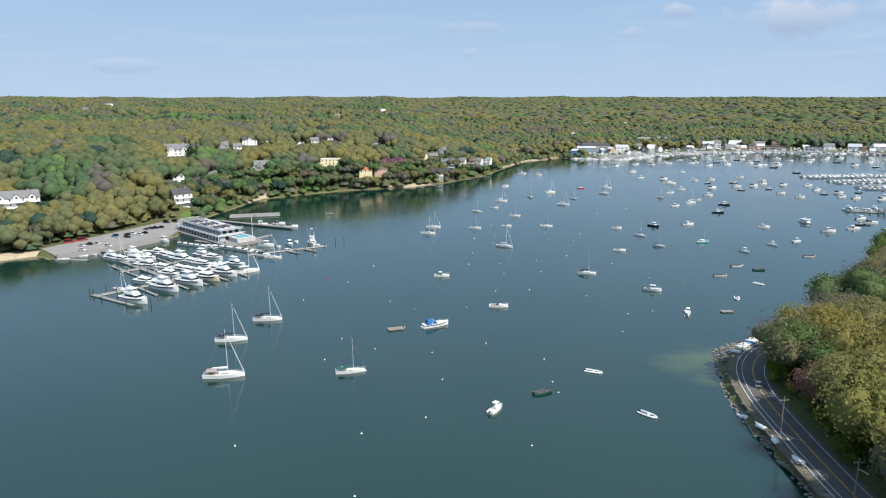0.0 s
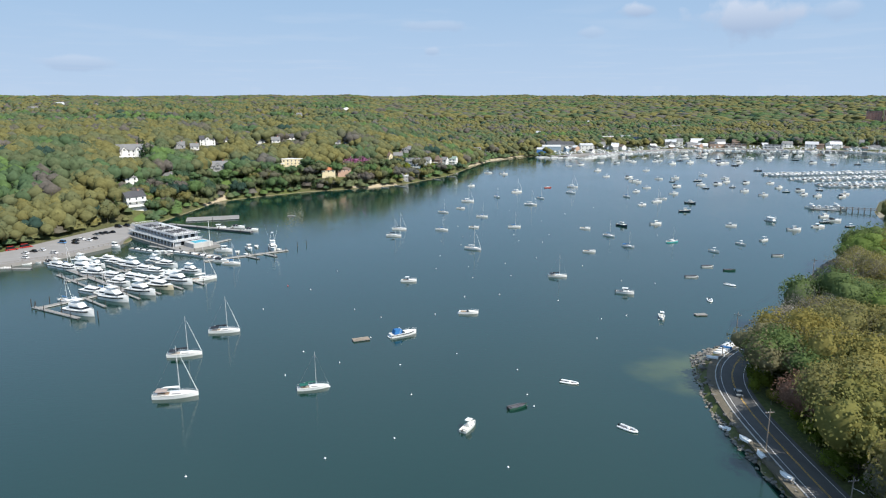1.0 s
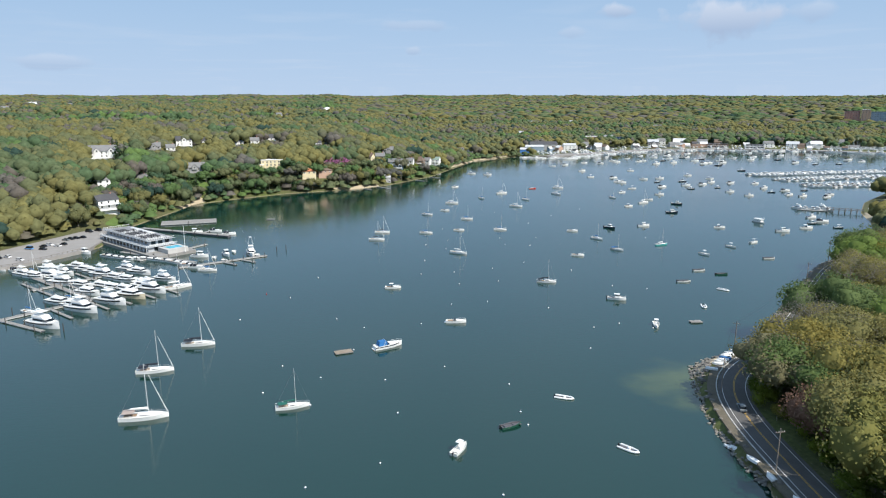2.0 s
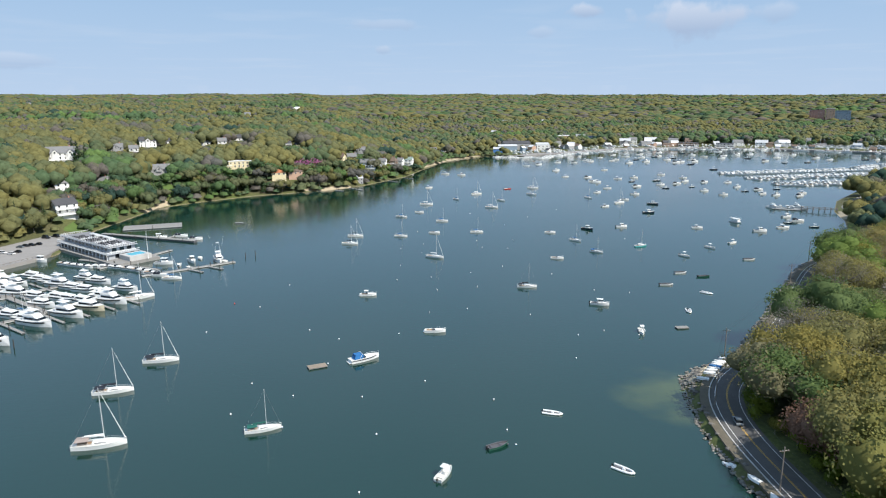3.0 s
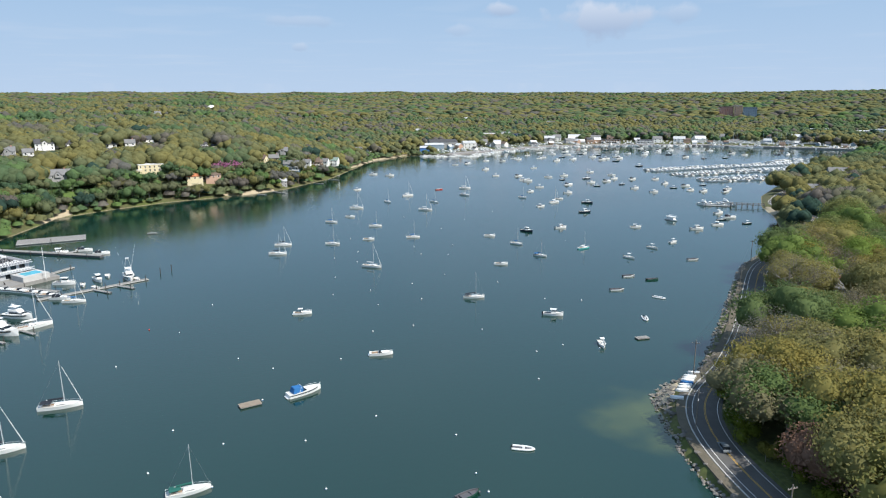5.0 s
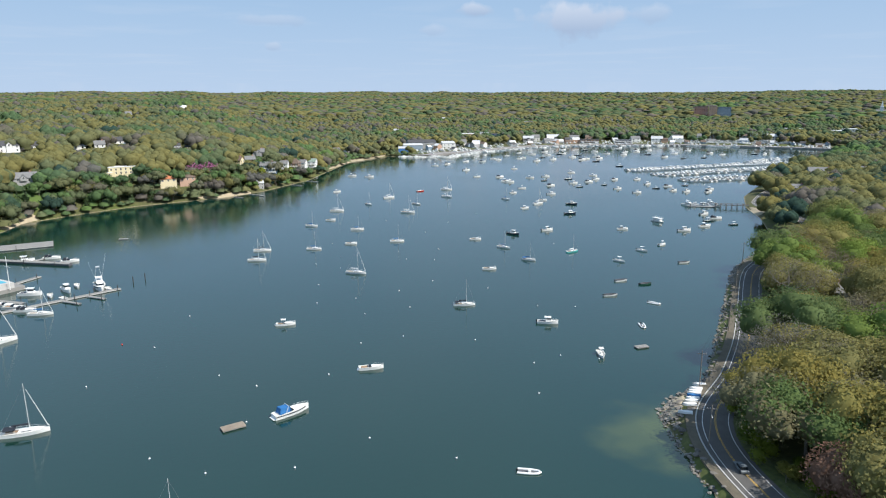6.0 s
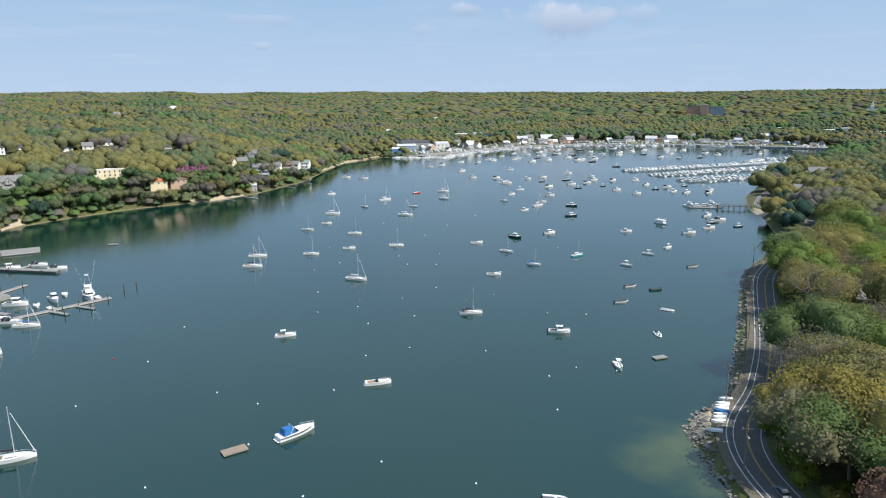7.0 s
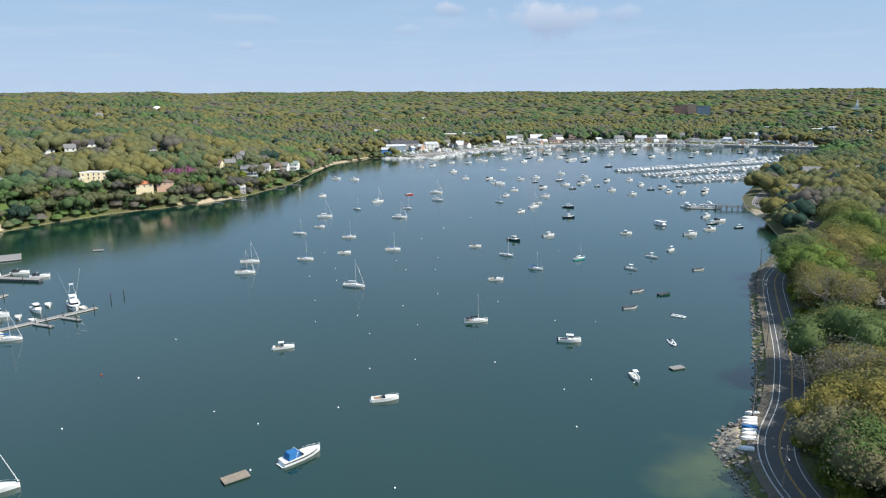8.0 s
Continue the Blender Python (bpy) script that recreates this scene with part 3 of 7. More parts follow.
near_oaks = [tree_proto(20 + i, 15 + 0.6 * i, 12.5 + 0.5 * i, 13 + i, 5400, 0.58, m_leaf_near, 0.30, twigs=3, inner=0.74, flat=0.8, mass=2, fill=0.74) for i in range(6)]
near_bare = [tree_proto(40 + i, 17, 12.5, 12, 2400, 0.34, m_twig, 0.28, twigs=9, inner=0.5, flat=0.9) for i in range(3)]
near_copper = [tree_proto(50, 13, 13, 14, 6200, 0.52, m_maple, 0.2, twigs=4, inner=0.74, flat=0.8, mass=2, fill=0.74)]
near_bush = [tree_proto(60 + i, 5, 5.5, 8, 1500, 0.40, m_bush, 0.02, inner=0.72, flat=0.8, mass=2, fill=0.75) for i in range(3)]
mid_oaks = [tree_proto(80 + i, 15, 12.5, 12, 520, 1.0, m_leaf, 0.22, inner=0.8, flat=0.8, mass=1) for i in range(6)]
mid_bush = [tree_proto(90 + i, 4.5, 6, 6, 200, 0.8, m_bush, 0.02, mass=1) for i in range(2)]
mid_pine = [conifer_proto(100 + i, 18, 8, 520, 1.2) for i in range(2)]
mid_redbud = [tree_proto(110, 8, 10, 7, 420, 0.9, m_redbud, 0.15)]

# places that stay open: x, y, radius
OPEN = [(-110, 430, 40), (-236, 450, 19), (-229, 432, 20), (-215, 436, 15), (-240, 425, 16), (-176, 622, 17), (-140, 490, 13), (-131, 480, 11), (-152, 530, 9), (-135, 572, 8), (-148, 684, 9), (-133, 684, 7),
        (-126, 712, 12), (-109, 736, 9), (-103, 624, 14), (-95, 606, 11), (-76, 738, 8), (-60, 748, 8), (-42, 770, 12), (-38, 659, 17), (-30, 648, 9), (-2, 650, 13), (12, 654, 11), (8, 753, 13), (22, 752, 11),
        (59, 711, 8), (74, 684, 9), (86, 770, 10), (73, 738, 9), (88, 716, 12), (106, 742, 9), (120, 752, 13), (145, 798, 14), (132, 778, 9), (214, 970, 16), (246, 1000, 15), (322, 1000, 22), (372, 1060, 36), (345, 1030, 30), (412, 1046, 24)]
OPEN += [(504, 1180, 26), (550, 1176, 22), (600, 1120, 26), (640, 1120, 30), (690, 1095, 34), (740, 1070, 34), (800, 1040, 32), (850, 1020, 30), (900, 1005, 36), (945, 975, 40), (985, 940, 40), (1345, 1480, 60), (1180, 1060, 60), (1220, 990, 70), (1150, 910, 50), (1240, 910, 55), (1300, 1000, 60),
         (1811, 1320, 24), (570, 500, 17), (634, 508, 15), (474, 443, 12), (455, 437, 14), (226, 219, 10), (250, 236, 10), (176, 168, 9), (200, 193, 9), (150, 148, 9), (476, 1045, 20), (560, 1090, 26), (455, 1075, 16)]


def free_ground(x, y, d_min, road_min, lot=True, shrink=0.75):
    ok = shore(x, y) > d_min
    ok &= seg_dist(x, y, ROADP, False) > road_min
    if lot:
        ok &= ~(inside(x, y, LOTP) | (seg_dist(x, y, LOTP, True) < 6))
    ok &= ~((x > 325) & (x < 1010) & (y > 800) & (shore(x, y) < 44))  # the town's waterfront
    for ox, oy, orad in OPEN:
        ok &= np.hypot(x - ox, y - oy) > orad * shrink
    return ok


# homes with a cleared view of the water: x, y, width
VIEWS = [(-236, 455, 27), (-176, 628, 22), (-140, 494, 14), (-152, 534, 9), (-135, 577, 9), (-148, 689, 12), (-133, 689, 8), (-126, 719, 15), (-109, 741, 11), (-103, 630, 18), (-76, 743, 10), (-60, 753, 9), (-42, 777, 16), (-40, 666, 22),
         (4, 657, 24), (12, 760, 26), (59, 715, 9), (86, 777, 12), (73, 743, 10), (88, 722, 15), (106, 747, 10), (118, 760, 14), (145, 806, 14), (132, 784, 9), (226, 970, 34), (26, 688, 20), (226, 222, 7), (250, 240, 9), (570, 505, 22), (634, 515, 18), (474, 449, 13), (372, 1070, 50), (504, 1192, 41), (552, 1190, 30), (1355, 1478, 90), (1190, 1068, 90), (1225, 1000, 90), (1200, 915, 110), (1811, 1328, 26)]


def lowered(X, Y, s, h):
    """Keep trees below the homes' view of the water: the scale that each tree may have."""
    s = np.array(s, float)
    Z = height(X, Y)
    for hx, hy, w in VIEWS:
        hz, far = ground_z(hx, hy) + (7.0 if hy > 1000 else 7.0 if 150 < hx < 300 else 4.0 if hx > 150 else 3.4), math.hypot(hx, hy - 30)
        ux, uy = -hx / far, (30 - hy) / far
        al, la = (X - hx) * ux + (Y - hy) * uy, np.abs((X - hx) * uy - (Y - hy) * ux)
        top = (hz + al * (83 - hz) / far - Z) / h
        s = np.where((al > 0) & (al < np.where(hx > 150, 45, 170)) & (la < w * 0.5 + 3.5), np.minimum(s, top), s)
    return s


def scatter(x0, x1, y0, y1, step, seed, jitter=0.45):
    r = np.random.RandomState(seed)
    X, Y = np.meshgrid(np.arange(x0, x1, step), np.arange(y0, y1, step))
    X = X.ravel() + (r.rand(X.size) - 0.5) * 2 * jitter * step
    Y = Y.ravel() + (r.rand(Y.size) - 0.5) * 2 * jitter * step
    return X, Y, r


NEAR_LABEL = "tall broad spring tree in olive and yellow-green young leaf"
# the wood on the bank beside the shore road
X, Y, r = scatter(95, 360, 20, 350, 11.4, 5, 0.38)
ok = free_ground(X, Y, 5, 9.5) & (X - 100 < 0.95 * (Y + 30)) & (seg_dist(X, Y, ROADP, False) < 75)
ok &= np.hypot(X - 121, Y - 128) > 9
X, Y = X[ok], Y[ok]
for x, y, s in zip(X, Y, lowered(X, Y, 0.78 + 0.55 * r.rand(len(X)), 17.0)):
    k = r.rand()
    if s < 0.4:
        continue
    if k < 0.76:
        plant("tree", near_oaks[r.randint(6)], x, y, s, NEAR_LABEL, "tree", "trees on the bank")
    else:
        plant("tree", near_bare[r.randint(3)], x, y, s, "tall half-bare tree with grey-brown twigs just budding", "tree", "trees on the bank")
X, Y, r = scatter(98, 330, 40, 320, 6.0, 6)
rd = seg_dist(X, Y, ROADP, False)
ok = free_ground(X, Y, 9, 6.3) & (rd < 13)
for x, y in zip(X[ok], Y[ok]):
    plant("bush", near_bush[r.randint(3)], x, y, 0.5 + 0.6 * r.rand(), "dense green roadside bush", "bush", "bushes beside the road")
plant("tree", near_bare[1], 150, 183, 0.95, "half-bare grey tree leaning over the road by the point", "tree", "trees on the bank")
plant("tree", near_copper[0], 121, 128, 1.15, "copper-red young-leaved maple tree", "tree", "trees on the bank")

# the wooded slopes across the harbour: single trees near the water
X, Y, r = scatter(-330, 190, 370, 800, 9.0, 7)
d = shore(X, Y)
ok = free_ground(X, Y, 3, 10, shrink=0.6) & (d < 30)
X, Y = X[ok], Y[ok]
S = lowered(X, Y, 0.6 + 0.4 * r.rand(len(X)), 15.0)
for x, y, s in zip(X, Y, S):
    k = r.rand()
    if s < 0.34:
        plant("bush", mid_bush[r.randint(2)], x, y, 0.95 + max(0.0, s), "rounded light green bush", "bush", "bushes on the slope")
    elif k < 0.84:
        plant("tree", mid_oaks[r.randint(6)], x, y, s, NEAR_LABEL, "tree", "trees on the slope")
    else:
        plant("conifer", mid_pine[r.randint(2)], x, y, s * 0.8, "dark green conifer among spring trees", "conifer", "conifers on the slope")
for x, y, s in ((-163, 622, 1.25), (-171, 640, 1.1), (-160, 634, 1.0), (176, 860, 0.9), (170, 838, 0.9), (-207, 470, 0.9), (-196, 462, 0.8), (-160, 470, 0.8), (-172, 455, 0.8), (-60, 690, 0.8), (-95, 655, 0.8)):
    plant("conifer", mid_pine[r.randint(2)], x, y, s, "tall dark conifer beside the houses", "conifer", "conifers on the slope")
for x, y, s in ((19, 681, 1.05), (31, 683, 1.2), (-208, 428, 0.9), (-213, 433, 0.7)):
    plant("redbud", mid_redbud[0], x, y, s, "flowering redbud tree in pink-purple blossom", "flowering tree", "redbuds")
plant("bush", (mid_bush[0][0], mesh_np("crown", *crown_cards(np.random.RandomState(3), lobes_for(np.random.RandomState(4), 4.5, 6, 5, 0.02), 220, 0.9), m_maple)), -224, 434, 0.9, "round maroon-leaved shrub on the lawn", "bush", "shrubs")


def woods(name, X, Y, r, rings, seg, leaves, size, h, w, label, far=0.0, sizes=None, bias=0.0, lobes=1):
    """Many crowns as one mesh: each an uneven group of lobes with loose leaf clumps; tint is each tree's own colour."""
    n = len(X)
    Z = height(X, Y)
    # stands of one kind of tree, with single odd ones
    patch = 0.45 + bias + 0.20 * waves(X, Y, 120, 21) + 0.20 * waves(X, Y, 480, 22)
    tint = np.clip(patch + r.normal(size=n) * (0.06 if far < 0.01 else 0.04), 0.0, 1.0)
    odd = r.rand(n)
    # far raises the share of grey tints, painting distance haze into the colour
    tint = np.where(odd < 0.05 + far, 0.12 * r.rand(n), np.where(odd > 0.965 + 0.2 * far, 0.97, tint))
    s = 0.75 + 0.5 * r.rand(n) if sizes is None else sizes
    if lobes > 1:
        # a tall lobe in the middle, lower ones round it
        turn = np.repeat(r.rand(n) * 6.283, lobes) + np.tile(np.arange(lobes), n) * 6.283 / max(1, lobes - 1) + r.normal(size=n * lobes) * 0.35
        out = np.where(np.tile(np.arange(lobes), n) == 0, 0.0, 0.30 + 0.1 * r.rand(n * lobes)) * w * np.repeat(s, lobes)
        X, Y = np.repeat(X, lobes) + np.cos(turn) * out, np.repeat(Y, lobes) + np.sin(turn) * out
        Z, tint = np.repeat(Z, lobes), np.clip(np.repeat(tint, lobes) + r.normal(size=n * lobes) * 0.02, 0, 1)
        lift = np.repeat(s, lobes) * h * np.where(out == 0, 0.34, 0.12 + 0.18 * r.rand(n * lobes))
        Z, s, n = Z + lift, np.repeat(s, lobes) * (0.56 + 0.18 * r.rand(n * lobes)), n * lobes
        h = h * 0.92
    m = rings * seg + 1
    v = np.zeros((n, m, 3))
    for k in range(rings):
        el = (k / rings) * 1.85 - 0.8 if lobes > 1 else (k / rings) * 1.5 - 0.25
        for j in range(seg):
            az = 6.283 * (j + 0.5 * (k % 2)) / seg
            q = 0.76 + 0.44 * r.rand(n)
            v[:, k * seg + j, 0] = math.cos(az) * math.cos(el) * w * 0.5 * q
            v[:, k * seg + j, 1] = math.sin(az) * math.cos(el) * w * 0.5 * q
            v[:, k * seg + j, 2] = h * 0.5 + math.sin(el) * h * 0.5 * (0.75 + 0.45 * r.rand(n))
    v[:, -1, 2] = h * (0.9 + 0.2 * r.rand(n))
    v[:, :, :2] += r.normal(size=(n, 1, 2)) * 0.3
    v *= s[:, None, None]
    v += np.stack([X, Y, Z], -1)[:, None, :]
    f = []
    for k in range(rings - 1):
        for j in range(seg):
            a, b, c, e = k * seg + j, k * seg + (j + 1) % seg, (k + 1) * seg + (j + 1) % seg, (k + 1) * seg + j
            f += [(a, b, c), (a, c, e)]
    f += [((rings - 1) * seg + j, (rings - 1) * seg + (j + 1) % seg, m - 1) for j in range(seg)]
    F = (np.array(f)[None] + (np.arange(n) * m)[:, None, None]).reshape(-1, 3)
    ob = new(name, mesh_np(name, v.reshape(-1, 3), F, m_dome, True, np.repeat(tint, m)))
    tagged(ob, label, "woods", kind="stuff")
    if leaves:
        u = r.normal(size=(n, leaves, 3))
        u[..., 2] = np.abs(u[..., 2]) + 0.2
        u /= np.linalg.norm(u, axis=2)[..., None]
        c = u * (0.92 + 0.3 * r.rand(n, leaves))[..., None] * np.array([w * 0.5, w * 0.5, h * 0.5])
        c[..., 2] += h * 0.5
        c = c * s[:, None, None] + np.stack([X, Y, Z], -1)[:, None, :]
        nn = u + r.normal(size=u.shape) * 0.5
        nn /= np.linalg.norm(nn, axis=2)[..., None]
        t = np.cross(nn, r.normal(size=u.shape))
        t /= np.linalg.norm(t, axis=2)[..., None]
        b = np.cross(nn, t)
        sz = (size * (0.5 + 0.9 * r.rand(n, leaves)) * s[:, None])[..., None]
        vv = np.stack([c - t * sz * 0.5, c - b * sz * 0.35, c + t * sz * 0.5, c + b * sz * 0.35], 2).reshape(-1, 3)
        ob = new("woods_leaves", mesh_np("woods_leaves", vv, np.arange(len(vv)).reshape(-1, 4), m_leaf_far, tint=np.repeat(tint, leaves * 4)))
        tagged(ob, "loose leaf clumps over the woods' crowns", "leaves", kind="stuff")


seen_l = lambda X, Y: (X > -0.56 * (Y + 20) - 60) & (X < 1.6 * np.maximum(Y - 60, 0) + 110)
X, Y, r = scatter(-560, 800, 60, 900, 9.5, 8)
d = shore(X, Y)
done = ((X > -330) & (X < 190) & (Y > 370) & (Y < 800) & (d < 30)) | ((X > 95) & (X < 360) & (Y < 350) & (seg_dist(X, Y, ROADP, False) < 75))
ok = free_ground(X, Y, 6, 9) & seen_l(X, Y) & ~done
X, Y = X[ok], Y[ok]
S = lowered(X, Y, 0.75 + 0.5 * r.rand(len(X)), 16.0)
ok = (S > 0.3) & (X > 250) & (Y < 700)
woods("woods", X[ok], Y[ok], r, 3, 6, 42, 1.2, 15.5, 15.0, "tall spring trees on the bank near the road's bend", sizes=S[ok], lobes=5)
ok = (S > 0.3) & ~((X > 250) & (Y < 700))
woods("woods", X[ok], Y[ok], r, 3, 6, 16, 1.35, 15.5, 15.0, "dense spring woods in olive, yellow and fresh green", sizes=S[ok], lobes=4)
# bushes and young growth under and between the trees
X, Y, r = scatter(-420, 330, 370, 1010, 6.5, 12)
d = shore(X, Y)
ok = free_ground(X, Y, 0.9, 9, shrink=0.5) & seen_l(X, Y) & (d < 170)
X, Y = X[ok], Y[ok]
S = np.clip(lowered(X, Y, 0.6 + 0.7 * r.rand(len(X)), 5.0), 0.3, 2)
woods("undergrowth", X, Y, r, 2, 6, 12, 1.1, 5.6, 8.5, "green bushes and young growth covering the slope", sizes=S, bias=0.14)
X, Y, r = scatter(-1100, 2700, 250, 1800, 11.5, 10)
ok = free_ground(X, Y, 9, 9) & seen_l(X, Y) & ((Y >= 900) | (X >= 800)) & (np.hypot(X, Y) < 1900)
X, Y = X[ok], Y[ok]
S = lowered(X, Y, 0.75 + 0.5 * r.rand(len(X)), 16.0)
ok = S > 0.3
woods("woods", X[ok], Y[ok], r, 2, 5, 2, 3.4, 15, 19, "spring woods in olive, yellow and fresh green beyond the harbour", 0.03, S[ok], lobes=2)
X, Y, r = scatter(-2900, 4400, 700, 4950, 23.0, 9)
q = np.hypot(X, Y)
ok = seen_l(X, Y) & (q < 4980) & (q >= 1900)
woods("woods", X[ok], Y[ok], r, 2, 6, 0, 0, 14, 34, "distant spring woods rolling to the skyline", 0.08)

# ---- boats ----
def hull_sections(L, bw, fb, flare=0.12, stern=0.8, draft=0.35, n=9, rise=0.35):
    """Rings from stern to bow: keel, bilge, waterline, sheer, mirrored. Bow at +x."""
    rings = []
    for i in range(n):
        t = i / (n - 1)
        x = -L / 2 + L * t
        w = bw / 2 * (stern + (1 - stern) * math.sin(min(t / 0.45, 1) * math.pi / 2)) * (1 - max(0, (t - 0.45) / 0.55) ** 2.3)
        w = max(w, 0.02)
        z = fb * (1 + rise * t ** 2)
        dr = -draft * (1 - 0.6 * t ** 3)
        ww = w * (1 - flare - 0.25 * t ** 2)
        half = [(x, -w, z), (x, -ww, 0.0), (x, -ww * 0.6, dr * 0.8), (x, 0, dr)]
        rings.append(half + [(x, -y, zz) for _, y, zz in half[-2::-1]])
    return rings


def add_hull(e, L, bw, fb, m_h, m_d, inset=0.06, open_boat=False, stern=0.8, draft=0.35, rise=0.35, stripe=None):
    rings = hull_sections(L, bw, fb, stern=stern, draft=draft, rise=rise)
    bm = B()
    vs = [[bm.verts.new(p) for p in ring] for ring in rings]
    for a, b in zip(vs, vs[1:]):
        for i in range(6):
            bm.faces.new((a[i], a[i + 1], b[i + 1], b[i]))
    bm.faces.new(vs[0][::-1])
    bmesh.ops.recalc_face_normals(bm, faces=bm.faces[:])
    part("hull", bm, m_h, e)
    # deck, or the floor of an open boat with its gunwale
    bm = B()
    drop = fb * 0.6 if open_boat else 0.05
    edge = [[bm.verts.new((p[0], p[1] * s, p[2] - q)) for ring in rings for p in (ring[k],)] for k, s, q in ((0, 1.03, -0.03), (0, 0.86, -0.03), (0, 0.84, drop), (6, 0.84, drop), (6, 0.86, -0.03), (6, 1.03, -0.03))]
    for a, b in zip(edge, edge[1:]):
        for i in range(len(a) - 1):
            bm.faces.new((a[i], a[i + 1], b[i + 1], b[i]))
    bm.faces.new([c[0] for c in edge[::-1]])
    bmesh.ops.recalc_face_normals(bm, faces=bm.faces[:])
    part("deck", bm, m_d, e)
    if stripe:
        bm = B()
        for k in (0, 6):
            up = [bm.verts.new((r[k][0], r[k][1] * 1.015, r[k][2] * 0.86)) for r in rings[:-1]]
            lo = [bm.verts.new((r[k][0], r[k][1] * 1.005, r[k][2] * 0.66)) for r in rings[:-1]]
            for i in range(len(up) - 1):
                bm.faces.new((up[i], up[i + 1], lo[i + 1], lo[i]))
        part("stripe", bm, stripe, e)
    return rings


def cabin(e, name, x0, x1, w, z0, h, material, rake_f=0.5, rake_b=0.1, taper=0.8, label=""):
    """A house with sloping front and back and rounded corners."""
    bm = B()
    loft(bm, [[(x0, -w / 2, z0), (x1, -w / 2 * 0.85, z0), (x1, w / 2 * 0.85, z0), (x0, w / 2, z0)],
              [(x0 + rake_b * h, -w / 2 * taper, z0 + h), (x1 - rake_f * h, -w / 2 * taper * 0.8, z0 + h), (x1 - rake_f * h, w / 2 * taper * 0.8, z0 + h), (x0 + rake_b * h, w / 2 * taper, z0 + h)]])
    bmesh.ops.bevel(bm, geom=bm.edges[:], offset=min(0.08, h * 0.18), segments=2, affect="EDGES")
    return part(name, bm, material, e, label)


def glass_band(e, x0, x1, w, z0, h, rake_f=0.5, rake_b=0.1, grow=1.02):
    """Side and front windows, standing just proud of the house."""
    return cabin(e, "window_band", x0 - 0.02, x1 + 0.03, w * grow, z0, h, m_tinted, rake_f, rake_b, 0.94)


def outboard(e, x, z, s=1.0):
    bm = B()
    box(bm, x - 0.55 * s, x - 0.05, -0.2 * s, 0.2 * s, z, z + 0.55 * s, 0.08 * s)
    box(bm, x - 0.42 * s, x - 0.22 * s, -0.08 * s, 0.08 * s, z - 0.9 * s, z + 0.05)
    part("outboard_motor", bm, m_black, e, "black outboard motor")


def boat_root(name, label, category, group):
    e = new(name)
    e.empty_display_size = 0.5
    return tagged(e, label, category, group)


def rails(e, rings, a, b, h=0.6):
    bm = B()
    for k in (0, 6):
        pts = [Vector((r[k][0], r[k][1] * 0.92, r[k][2])) for r in rings[a:b]]
        for p, q in zip(pts, pts[1:]):
            rod(bm, p + Vector((0, 0, h)), q + Vector((0, 0, h)), 0.025, n=4)
        for p in pts:
            rod(bm, p, p + Vector((0, 0, h)), 0.02, n=4)
    part("guard_rail", bm, m_alu, e, "stainless guard rail")


